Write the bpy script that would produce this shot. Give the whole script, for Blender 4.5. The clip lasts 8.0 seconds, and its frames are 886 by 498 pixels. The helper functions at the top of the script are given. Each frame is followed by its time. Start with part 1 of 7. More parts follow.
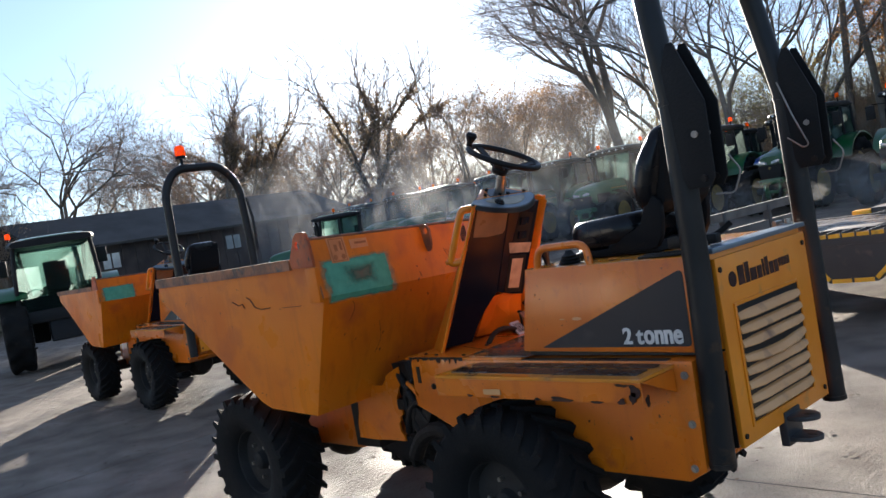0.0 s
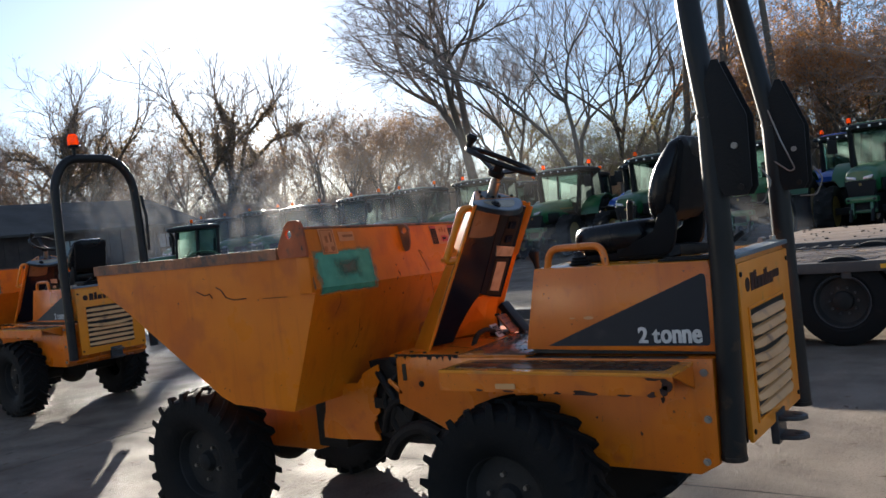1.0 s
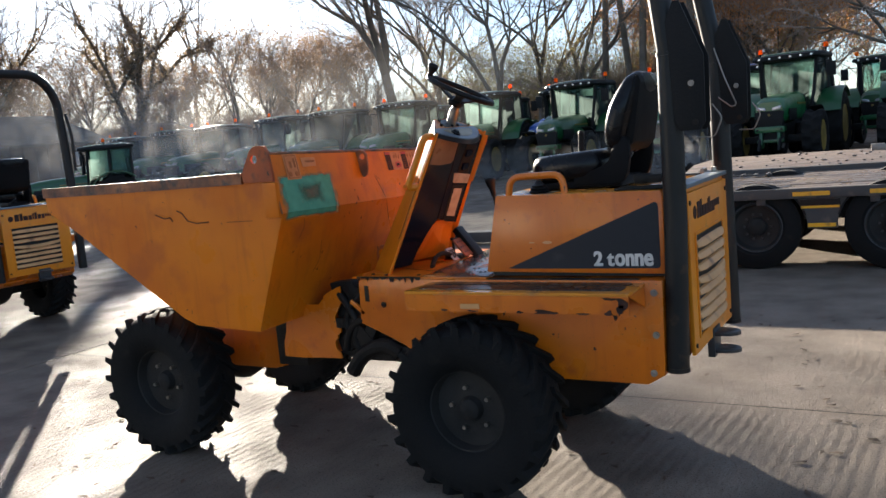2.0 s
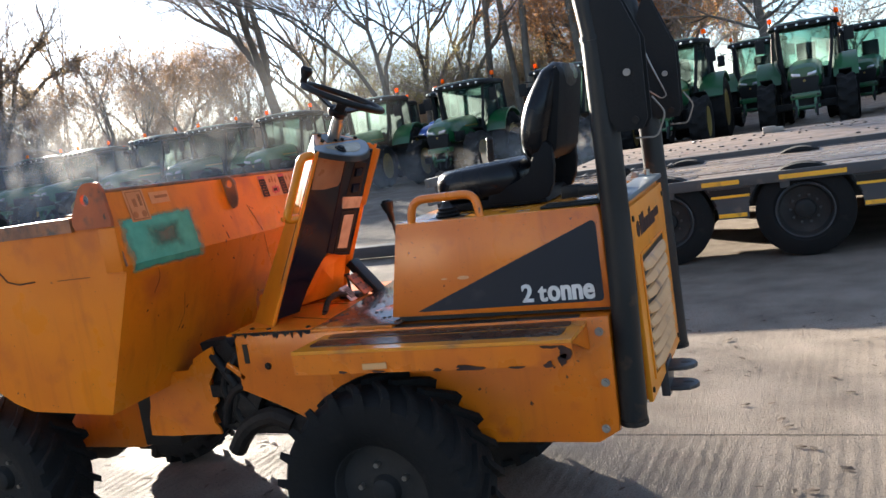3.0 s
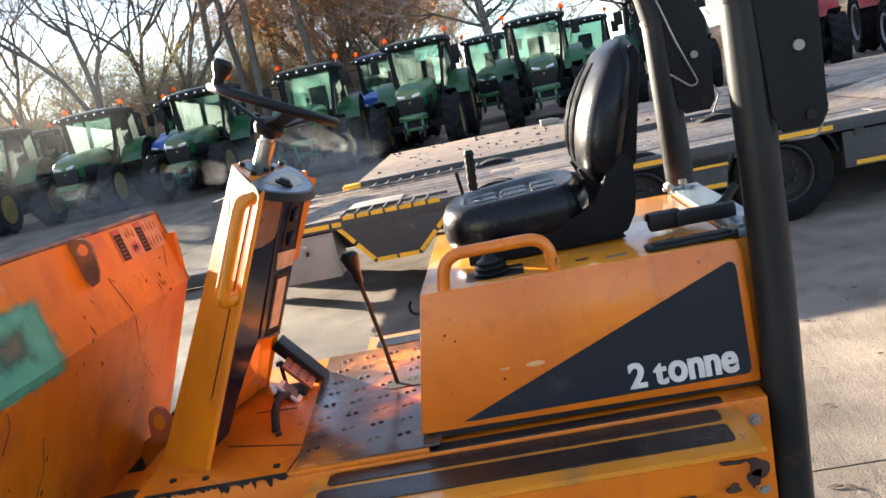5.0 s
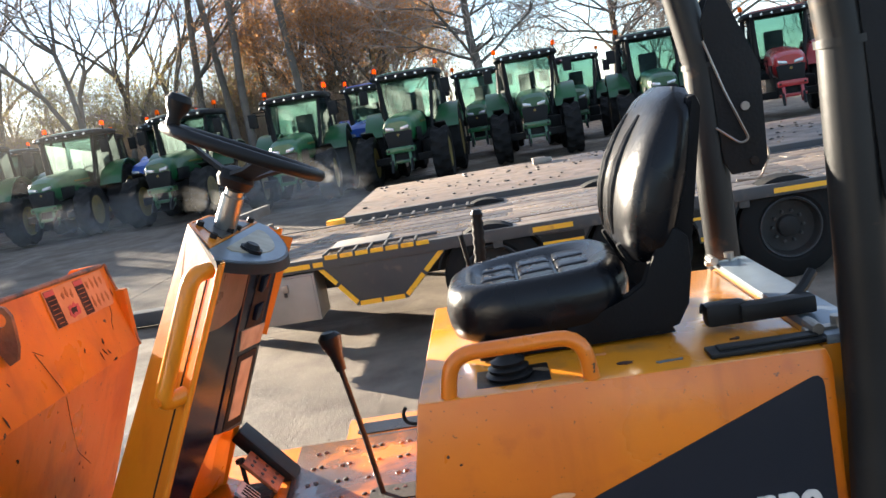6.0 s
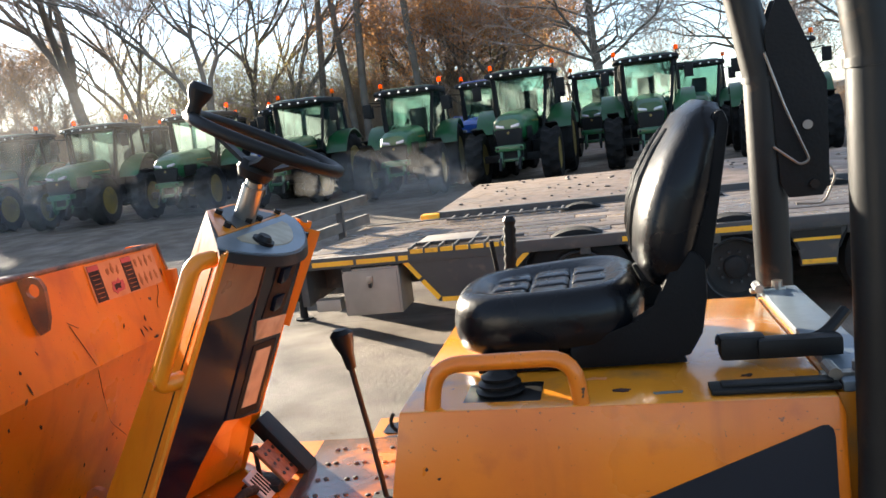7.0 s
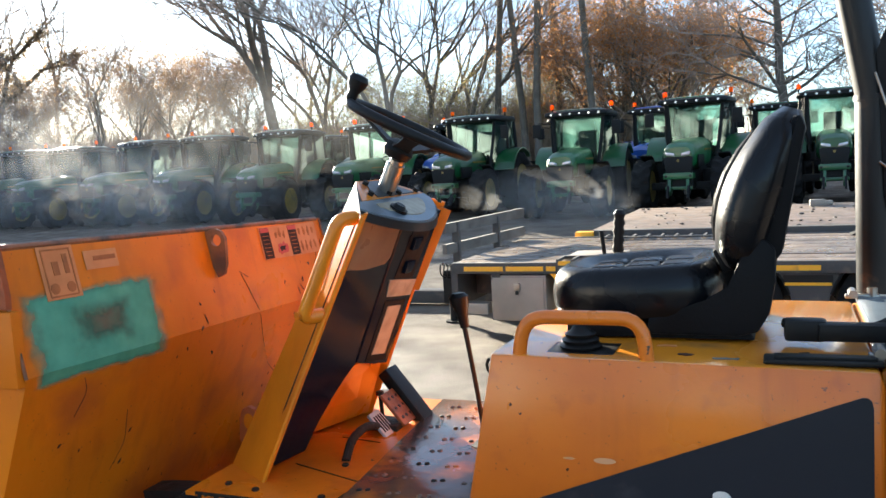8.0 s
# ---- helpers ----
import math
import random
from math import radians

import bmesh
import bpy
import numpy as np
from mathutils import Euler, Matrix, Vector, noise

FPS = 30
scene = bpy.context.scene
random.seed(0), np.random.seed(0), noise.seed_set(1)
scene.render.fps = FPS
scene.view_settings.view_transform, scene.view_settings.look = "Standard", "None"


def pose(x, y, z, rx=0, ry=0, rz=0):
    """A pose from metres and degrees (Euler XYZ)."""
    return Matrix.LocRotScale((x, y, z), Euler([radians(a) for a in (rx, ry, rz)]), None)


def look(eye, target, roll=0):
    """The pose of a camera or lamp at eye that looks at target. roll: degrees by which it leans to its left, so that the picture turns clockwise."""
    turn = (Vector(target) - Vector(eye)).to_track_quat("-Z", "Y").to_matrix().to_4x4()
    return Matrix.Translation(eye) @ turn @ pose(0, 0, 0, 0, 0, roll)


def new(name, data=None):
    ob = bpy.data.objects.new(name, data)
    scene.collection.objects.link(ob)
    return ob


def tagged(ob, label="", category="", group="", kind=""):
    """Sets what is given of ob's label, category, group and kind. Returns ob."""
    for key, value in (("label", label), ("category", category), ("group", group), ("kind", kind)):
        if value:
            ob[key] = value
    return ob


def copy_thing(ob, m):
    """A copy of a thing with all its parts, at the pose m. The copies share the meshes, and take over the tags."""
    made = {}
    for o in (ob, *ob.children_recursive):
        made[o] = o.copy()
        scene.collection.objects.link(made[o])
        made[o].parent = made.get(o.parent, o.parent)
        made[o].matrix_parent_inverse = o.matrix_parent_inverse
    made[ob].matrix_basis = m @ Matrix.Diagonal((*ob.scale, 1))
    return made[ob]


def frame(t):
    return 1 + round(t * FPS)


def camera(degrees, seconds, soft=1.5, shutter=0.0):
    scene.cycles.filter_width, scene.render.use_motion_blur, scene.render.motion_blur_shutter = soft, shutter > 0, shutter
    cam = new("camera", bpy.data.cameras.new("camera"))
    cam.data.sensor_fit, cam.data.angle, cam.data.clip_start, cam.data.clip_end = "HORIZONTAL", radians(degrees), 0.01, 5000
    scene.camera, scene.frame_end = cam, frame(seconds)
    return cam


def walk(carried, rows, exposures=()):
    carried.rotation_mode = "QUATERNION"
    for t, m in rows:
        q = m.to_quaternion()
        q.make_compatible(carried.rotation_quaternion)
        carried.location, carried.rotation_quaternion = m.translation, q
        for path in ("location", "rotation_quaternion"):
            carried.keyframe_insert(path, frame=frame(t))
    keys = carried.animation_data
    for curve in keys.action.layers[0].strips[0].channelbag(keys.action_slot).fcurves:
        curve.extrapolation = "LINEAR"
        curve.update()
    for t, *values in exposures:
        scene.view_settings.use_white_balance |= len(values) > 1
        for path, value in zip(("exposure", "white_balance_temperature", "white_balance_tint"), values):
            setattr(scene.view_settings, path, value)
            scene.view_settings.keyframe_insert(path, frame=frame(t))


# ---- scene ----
cam = camera(55.6, 8.0)
PATH = [
    (0, (2.593, -3.170, 1.700), (1.132, -1.805, 1.634), -9.9),
    (0.5, (2.175, -3.352, 1.677), (0.867, -1.840, 1.695), -8.3),
    (1, (2.008, -3.709, 1.661), (0.836, -2.090, 1.607), -6.1),
    (1.5, (1.941, -4.024, 1.693), (0.862, -2.349, 1.514), -4.8),
    (1.7, (1.928, -4.067, 1.697), (0.876, -2.380, 1.478), -4.9),
    (2.8, (1.673, -3.408, 1.751), (0.819, -1.621, 1.466), -7.9),
    (3, (1.549, -3.292, 1.751), (0.755, -1.477, 1.477), -8.9),
    (3.5, (1.180, -3.043, 1.791), (0.555, -1.162, 1.521), -11.1),
    (4, (0.817, -2.808, 1.856), (0.366, -0.883, 1.556), -12.7),
    (4.5, (0.481, -2.646, 1.907), (0.184, -0.705, 1.529), -13.0),
    (5, (0.347, -2.417, 1.932), (0.167, -0.462, 1.550), -11.9),
    (5.2, (0.325, -2.295, 1.965), (0.182, -0.334, 1.600), -11.2),
    (6.3, (0.274, -1.886, 1.981), (0.122, 0.083, 1.667), -9.0),
    (6.5, (0.305, -1.875, 1.975), (0.096, 0.090, 1.667), -8.5),
    (7, (0.499, -1.862, 1.959), (0.113, 0.079, 1.670), -6.7),
    (7.5, (0.617, -1.933, 1.934), (0.045, -0.034, 1.680), -5.0),
    (8, (0.706, -2.146, 1.866), (-0.049, -0.305, 1.661), -3.2),
]
walk(cam, [(t, look(eye, target, roll)) for t, eye, target, roll in PATH],
     [(0.0, 2.36, 6000, 10), (1.0, 2.02, 6150, 10), (1.7, 2.24, 6300, 10), (2.8, 2.86, 6200, 10), (3.5, 3.05, 6230, 9), (4.2, 3.22, 6480, 9), (5.0, 3.36, 6600, 9), (7.0, 3.12, 6640, 8), (8.0, 3.15, 6300, 5)])

# ---- light ----
SUN = Vector((-0.726, 0.653, 0.22)).normalized()
ELEV = math.asin(SUN.z)
world = bpy.data.worlds.new("sky")
scene.world = world
world.use_nodes = True
wt = world.node_tree
bg = wt.nodes["Background"]
sky = wt.nodes.new("ShaderNodeTexSky")
sky.sky_type = "NISHITA"
sky.sun_disc = False
sky.sun_elevation = ELEV
sky.sun_rotation = math.atan2(SUN.x, SUN.y)
sky.air_density, sky.dust_density, sky.ozone_density = 0.8, 0.25, 3.0
haze = wt.nodes.new("ShaderNodeMix")
haze.data_type, haze.blend_type = "RGBA", "ADD"
haze.inputs["Factor"].default_value = 1.0
haze.inputs["B"].default_value = (1.30, 1.42, 1.60, 1.0)
wt.links.new(sky.outputs[0], haze.inputs["A"])
wt.links.new(haze.outputs["Result"], bg.inputs[0])
bg.inputs[1].default_value = 0.034
sun = new("sun", bpy.data.lights.new("sun", "SUN"))
sun.data.energy, sun.data.angle, sun.data.color = 5.0, radians(0.6), (1.0, 0.88, 0.72)
sun.matrix_world = look(SUN * 50, (0, 0, 0))


# ---- materials ----
def mat(name, col, col2=None, rough=0.5, rough2=None, metal=0.0, scale=3.0, fine=60.0, bump=0.15,
        dirt=None, dirt_at=0.62, dirt_scale=7.0, coat=0.0, chips=None, chip_at=0.7, vary=0.0, spec=0.5, streak=None, specks=None):
    """A surface with colour at two scales, worn patches, chips and fine relief."""
    m = bpy.data.materials.new(name)
    m.use_nodes = True
    nt = m.node_tree
    N, L = nt.nodes, nt.links
    p = N["Principled BSDF"]
    p.inputs["Metallic"].default_value = metal
    p.inputs["Specular IOR Level"].default_value = spec
    p.inputs["Coat Weight"].default_value = coat
    p.inputs["Coat Roughness"].default_value = 0.12
    tc = N.new("ShaderNodeTexCoord")

    def noise_at(s, detail=5.0):
        n = N.new("ShaderNodeTexNoise")
        n.inputs["Scale"].default_value = s
        n.inputs["Detail"].default_value = detail
        L.new(tc.outputs["Object"], n.inputs["Vector"])
        return n

    def step(src, a, b):
        r = N.new("ShaderNodeMapRange")
        r.inputs["From Min"].default_value, r.inputs["From Max"].default_value = a, b
        L.new(src, r.inputs["Value"])
        return r.outputs[0]

    def blend(fac, a, b):
        x = N.new("ShaderNodeMix")
        x.data_type = "RGBA"
        L.new(fac, x.inputs["Factor"])
        for s, v in ((x.inputs["A"], a), (x.inputs["B"], b)):
            if isinstance(v, tuple):
                s.default_value = (*v, 1.0)
            else:
                L.new(v, s)
        return x.outputs["Result"]

    big = noise_at(scale)
    small = noise_at(fine, 3.0)
    c2 = col2 or tuple(v * 0.75 for v in col)
    c = blend(step(big.outputs["Fac"], 0.35, 0.68), col, c2)
    if vary:
        info = N.new("ShaderNodeObjectInfo")
        hs = N.new("ShaderNodeHueSaturation")
        L.new(c, hs.inputs["Color"])
        r = N.new("ShaderNodeMapRange")
        r.inputs["To Min"].default_value, r.inputs["To Max"].default_value = 1 - vary, 1 + vary
        L.new(info.outputs["Random"], r.inputs["Value"])
        L.new(r.outputs[0], hs.inputs["Value"])
        c = hs.outputs["Color"]
    if dirt:
        d = noise_at(dirt_scale, 8.0)
        c = blend(step(d.outputs["Fac"], dirt_at - 0.06, dirt_at + 0.1), c, dirt)
    if streak:
        mp = N.new("ShaderNodeMapping")
        mp.inputs["Scale"].default_value = (16.0, 16.0, 1.3)
        L.new(tc.outputs["Object"], mp.inputs["Vector"])
        runs = noise_at(1.0, 6.0)
        L.new(mp.outputs[0], runs.inputs["Vector"])
        c = blend(step(runs.outputs["Fac"], 0.54, 0.98), c, streak)
    if specks:
        d = noise_at(95.0, 2.0)
        c = blend(step(d.outputs["Fac"], 0.70, 0.76), c, specks)
    if chips:
        d = noise_at(24.0, 6.0)
        c = blend(step(d.outputs["Fac"], chip_at, chip_at + 0.02), c, chips)
    L.new(c, p.inputs["Base Color"])
    rr = N.new("ShaderNodeMapRange")
    rr.inputs["From Min"].default_value, rr.inputs["From Max"].default_value = 0.3, 0.7
    rr.inputs["To Min"].default_value = rough
    rr.inputs["To Max"].default_value = rough2 if rough2 is not None else min(1.0, rough * 1.35)
    L.new(big.outputs["Fac"], rr.inputs["Value"])
    L.new(rr.outputs[0], p.inputs["Roughness"])
    if bump:
        b = N.new("ShaderNodeBump")
        b.inputs["Strength"].default_value = bump
        b.inputs["Distance"].default_value = 0.01
        L.new(small.outputs["Fac"], b.inputs["Height"])
        L.new(b.outputs[0], p.inputs["Normal"])
    return m


def glass_mat(name, tint, rough=0.03):
    m = bpy.data.materials.new(name)
    m.use_nodes = True
    nt = m.node_tree
    p = nt.nodes["Principled BSDF"]
    out = nt.nodes["Material Output"]
    p.inputs["Base Color"].default_value = (0.02, 0.03, 0.03, 1)
    p.inputs["Roughness"].default_value = rough
    tr = nt.nodes.new("ShaderNodeBsdfTransparent")
    tr.inputs[0].default_value = (*tint, 1)
    mx = nt.nodes.new("ShaderNodeMixShader")
    fr = nt.nodes.new("ShaderNodeFresnel")
    fr.inputs[0].default_value = 1.7
    nt.links.new(fr.outputs[0], mx.inputs[0])
    film = nt.nodes.new("ShaderNodeBsdfTranslucent")
    film.inputs[0].default_value = (0.50, 0.64, 0.60, 1)
    dusty = nt.nodes.new("ShaderNodeMixShader")
    dusty.inputs[0].default_value = 0.13
    nt.links.new(tr.outputs[0], dusty.inputs[1])
    nt.links.new(film.outputs[0], dusty.inputs[2])
    nt.links.new(dusty.outputs[0], mx.inputs[1])
    nt.links.new(p.outputs[0], mx.inputs[2])
    nt.links.new(mx.outputs[0], out.inputs[0])
    return m


def sprayed(name, a, b, fade, ku=9.0, kv=5.0):
    """Sprayed paint that thins out unevenly towards the named edges of its piece: l, r, b, t."""
    m = mat(name, a, b, rough=0.6, bump=0.1, scale=18.0)
    nt = m.node_tree
    N, L = nt.nodes, nt.links
    tc = N.new("ShaderNodeTexCoord")
    sp = N.new("ShaderNodeSeparateXYZ")
    L.new(tc.outputs["UV"], sp.inputs[0])
    nz = N.new("ShaderNodeTexNoise")
    nz.inputs["Scale"].default_value, nz.inputs["Detail"].default_value = 22.0, 6.0
    L.new(tc.outputs["Object"], nz.inputs["Vector"])
    cur = None
    for edge in fade:
        r = N.new("ShaderNodeMapRange")
        r.clamp = False
        L.new(sp.outputs["X" if edge in "lr" else "Y"], r.inputs["Value"])
        k = ku if edge in "lr" else kv
        r.inputs["To Min"].default_value, r.inputs["To Max"].default_value = (0.0, k) if edge in "lb" else (k, 0.0)
        if cur is None:
            cur = r.outputs[0]
        else:
            mn = N.new("ShaderNodeMath")
            mn.operation = "MINIMUM"
            L.new(cur, mn.inputs[0])
            L.new(r.outputs[0], mn.inputs[1])
            cur = mn.outputs[0]
    sm = N.new("ShaderNodeMath")
    sm.operation = "MULTIPLY_ADD"
    L.new(nz.outputs["Fac"], sm.inputs[0])
    sm.inputs[1].default_value = 1.1
    L.new(cur, sm.inputs[2])
    cover = N.new("ShaderNodeMapRange")
    cover.interpolation_type = "SMOOTHSTEP"
    cover.inputs["From Min"].default_value, cover.inputs["From Max"].default_value = 0.55, 1.55
    L.new(sm.outputs[0], cover.inputs["Value"])
    tr = N.new("ShaderNodeBsdfTransparent")
    mx = N.new("ShaderNodeMixShader")
    L.new(cover.outputs[0], mx.inputs[0])
    L.new(tr.outputs[0], mx.inputs[1])
    L.new(N["Principled BSDF"].outputs[0], mx.inputs[2])
    L.new(mx.outputs[0], N["Material Output"].inputs[0])
    return m


RUST = (0.09, 0.035, 0.015)
ORANGE = mat("orange_paint", (0.66, 0.166, 0.006), (0.55, 0.122, 0.006), streak=(0.36, 0.08, 0.010), specks=(0.16, 0.06, 0.02), rough=0.20, rough2=0.42, coat=0.15, spec=0.42, bump=0.05,
             dirt=(0.42, 0.09, 0.015), dirt_at=0.64, chips=(0.05, 0.025, 0.015), chip_at=0.735)
SKIP_PAINT = mat("skip_paint", (0.66, 0.176, 0.006), (0.55, 0.130, 0.006), streak=(0.36, 0.085, 0.010), specks=(0.18, 0.06, 0.022), rough=0.24, rough2=0.50, coat=0.0, spec=0.17, bump=0.09, fine=25.0,
                 scale=2.2, dirt=(0.46, 0.11, 0.015), dirt_at=0.58, dirt_scale=4.0, chips=(0.07, 0.03, 0.02), chip_at=0.72)
COLPAINT = mat("column_paint", (0.67, 0.204, 0.008), (0.56, 0.158, 0.008), streak=(0.42, 0.105, 0.010), rough=0.24, rough2=0.46, coat=0.22, spec=0.34, bump=0.05,
               dirt=(0.45, 0.11, 0.015), dirt_at=0.65, chips=(0.05, 0.025, 0.015), chip_at=0.74)
YELLOW = mat("yellow_paint", (0.74, 0.25, 0.012), (0.66, 0.205, 0.012), rough=0.32, coat=0.08, spec=0.3, bump=0.06,
             dirt=(0.35, 0.18, 0.05), dirt_at=0.66, chips=(0.05, 0.03, 0.02), chip_at=0.74)
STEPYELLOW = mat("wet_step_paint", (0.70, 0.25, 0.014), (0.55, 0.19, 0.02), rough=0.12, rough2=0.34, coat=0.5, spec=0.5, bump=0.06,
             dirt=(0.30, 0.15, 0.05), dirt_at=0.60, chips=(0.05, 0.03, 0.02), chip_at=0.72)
LOUVRE = mat("louvre_paint", (0.62, 0.33, 0.13), (0.50, 0.25, 0.09), rough=0.45, bump=0.1, dirt=(0.2, 0.1, 0.05), dirt_at=0.62)
EARPAINT = mat("rust_stained_paint", (0.40, 0.085, 0.022), (0.26, 0.060, 0.022), rough=0.42, rough2=0.6, spec=0.25, bump=0.2, scale=6.0, dirt=(0.12, 0.05, 0.03), dirt_at=0.58, dirt_scale=11.0, chips=(0.05, 0.03, 0.02), chip_at=0.68)
NAVY = mat("dark_decal", (0.006, 0.009, 0.016), (0.009, 0.011, 0.018), rough=0.34, spec=0.3, bump=0.03, dirt=(0.04, 0.04, 0.045), dirt_at=0.66)
BLACK = mat("black_enamel", (0.005, 0.005, 0.006), (0.012, 0.011, 0.010), rough=0.32, rough2=0.5, bump=0.06, spec=0.3,
            dirt=(0.07, 0.05, 0.035), dirt_at=0.68)
GREASE = mat("oily_black_iron", (0.007, 0.006, 0.0055), (0.020, 0.014, 0.010), rough=0.5, rough2=0.85, bump=0.6, fine=30.0, spec=0.25)
COWL = mat("glossy_black_cowl", (0.004, 0.006, 0.014), (0.006, 0.008, 0.016), rough=0.10, rough2=0.20, spec=0.11, bump=0.03)
HITCH = mat("worn_dark_steel", (0.03, 0.033, 0.038), (0.05, 0.05, 0.052), rough=0.3, rough2=0.45, bump=0.06, metal=0.3)
PLATE = mat("matt_black_plate", (0.004, 0.004, 0.0045), (0.008, 0.008, 0.008), rough=0.6, rough2=0.8, bump=0.2, fine=90.0, spec=0.25)
POST = mat("black_steel_tube", (0.007, 0.0075, 0.008), (0.017, 0.0165, 0.016), rough=0.36, rough2=0.52, spec=0.26, bump=0.03,
           dirt=(0.13, 0.07, 0.03), dirt_at=0.70)
STEEL = mat("bare_steel", (0.36, 0.34, 0.31), (0.22, 0.19, 0.16), rough=0.28, rough2=0.5, metal=0.9, bump=0.1, dirt=RUST, dirt_at=0.66)
RIMRUST = mat("rusty_rim_paint", (0.30, 0.10, 0.03), (0.12, 0.05, 0.025), rough=0.5, bump=0.4, scale=9.0, dirt=(0.06, 0.035, 0.025), dirt_at=0.55, dirt_scale=14.0)
RUBBER = mat("tyre_rubber", (0.005, 0.005, 0.005), (0.010, 0.0095, 0.009), rough=0.7, rough2=0.95, bump=0.35, spec=0.2,
             dirt=(0.02, 0.017, 0.014), dirt_at=0.66)
RIMDARK = mat("dirty_rim", (0.028, 0.026, 0.024), (0.014, 0.013, 0.012), rough=0.6, bump=0.3, spec=0.25)
VINYL = mat("black_vinyl", (0.004, 0.0045, 0.006), (0.007, 0.0075, 0.009), rough=0.22, rough2=0.36, spec=0.22, bump=0.10, fine=60.0)
PLASTIC = mat("black_plastic", (0.004, 0.004, 0.0045), (0.007, 0.007, 0.007), rough=0.40, spec=0.22, bump=0.08)
GREENPATCH = sprayed("green_spray_paint", (0.075, 0.32, 0.20), (0.055, 0.25, 0.155), "lrt", 7.0, 6.0)
GREENFADE = sprayed("green_overspray", (0.075, 0.32, 0.20), (0.055, 0.25, 0.155), "lrb", 7.0, 1.6)
PATCHMARK = sprayed("grimy_mark", (0.10, 0.085, 0.045), (0.06, 0.13, 0.075), "lrbt", 2.2, 2.0)
PALEMARK = mat("faded_label", (0.60, 0.22, 0.07), (0.50, 0.17, 0.05), rough=0.6, bump=0.05, scale=14.0)
INK = mat("label_ink", (0.03, 0.02, 0.018), (0.08, 0.04, 0.03), rough=0.8, spec=0.1, bump=0.0, scale=20.0)
FADEDINK = mat("faded_ink", (0.28, 0.10, 0.04), (0.45, 0.15, 0.05), rough=0.7, spec=0.1, bump=0.0, scale=20.0)
LABELRED = mat("label_red", (0.5, 0.05, 0.03), (0.38, 0.05, 0.03), rough=0.5, bump=0.0)
LABELWHITE = mat("label_white", (0.64, 0.32, 0.15), (0.54, 0.26, 0.12), rough=0.5, bump=0.0, scale=12.0)
WHITE = mat("white_lettering", (0.60, 0.57, 0.53), (0.48, 0.45, 0.41), rough=0.5, bump=0.0, scale=20.0)
SEATPLASTIC = mat("dull_black_moulding", (0.004, 0.0042, 0.005), (0.008, 0.008, 0.009), rough=0.48, rough2=0.7, spec=0.12, bump=0.12, fine=120.0)
# brown that stands in for the reflection on the dark cowl
COWLSHEEN = mat("brown_sheen_moulding", (0.15, 0.10, 0.058), (0.10, 0.066, 0.04), rough=0.25, rough2=0.45, spec=0.35, bump=0.05, scale=9.0)
CREAM = mat("faded_cream_label", (0.40, 0.34, 0.24), (0.28, 0.235, 0.165), rough=0.4, bump=0.03, scale=18.0, dirt=(0.12, 0.08, 0.05), dirt_at=0.60)
DASH = mat("dash_plate", (0.16, 0.20, 0.24), (0.10, 0.12, 0.14), rough=0.28, rough2=0.4, metal=0.3, bump=0.05)
TREAD = mat("worn_tread_plate", (0.06, 0.045, 0.04), (0.16, 0.07, 0.03), rough=0.10, rough2=0.3, bump=0.12, fine=30.0, scale=5.0,
            dirt=(0.50, 0.15, 0.02), dirt_at=0.58, dirt_scale=5.0)
GRIP = mat("anti_slip_strip", (0.008, 0.008, 0.009), (0.02, 0.019, 0.018), rough=0.12, rough2=0.4, bump=0.15, fine=220.0)
GREEN = mat("green_tractor_paint", (0.006, 0.085, 0.024), (0.005, 0.066, 0.018), rough=0.30, coat=0.3, bump=0.03,
            dirt=(0.03, 0.10, 0.035), dirt_at=0.78, vary=0.25)
BLUE = mat("blue_tractor_paint", (0.012, 0.075, 0.36), (0.01, 0.06, 0.3), rough=0.25, coat=0.4, bump=0.03)
RED = mat("red_tractor_paint", (0.36, 0.012, 0.016), (0.3, 0.01, 0.012), rough=0.25, coat=0.4, bump=0.03)
RIMYELLOW = mat("yellow_rim", (0.23, 0.155, 0.022), (0.16, 0.11, 0.022), rough=0.4, bump=0.1, dirt=(0.12, 0.09, 0.05), dirt_at=0.6)
RIMGREY = mat("grey_rim", (0.42, 0.42, 0.42), (0.3, 0.3, 0.3), rough=0.4, bump=0.1)
TRACTORBLACK = mat("tractor_black", (0.006, 0.0065, 0.007), (0.010, 0.010, 0.010), rough=0.5, bump=0.1, spec=0.22)
LENS = mat("lamp_lens", (0.55, 0.58, 0.60), (0.42, 0.44, 0.46), rough=0.12, bump=0.0, coat=0.6, metal=0.5)
CABGLASS = glass_mat("cab_glass", (0.72, 0.88, 0.84))
DECKWOOD = mat("wet_deck_timber", (0.20, 0.155, 0.115), (0.11, 0.08, 0.06), rough=0.18, rough2=0.5, bump=0.4, fine=35.0, scale=4.0, vary=0.3,
               dirt=(0.06, 0.045, 0.035), dirt_at=0.6)
CHASSIS = mat("dark_grey_chassis", (0.035, 0.035, 0.037), (0.055, 0.05, 0.045), rough=0.5, bump=0.15, dirt=(0.10, 0.08, 0.06), dirt_at=0.64)
GREYWOOD = mat("weathered_beam", (0.13, 0.115, 0.10), (0.08, 0.07, 0.06), rough=0.6, bump=0.4, fine=30.0, scale=5.0)
PLATEDECK = mat("earthy_plate_deck", (0.16, 0.115, 0.085), (0.10, 0.07, 0.052), rough=0.35, rough2=0.6, bump=0.35, fine=25.0, scale=3.0, dirt=(0.05, 0.04, 0.032), dirt_at=0.58)
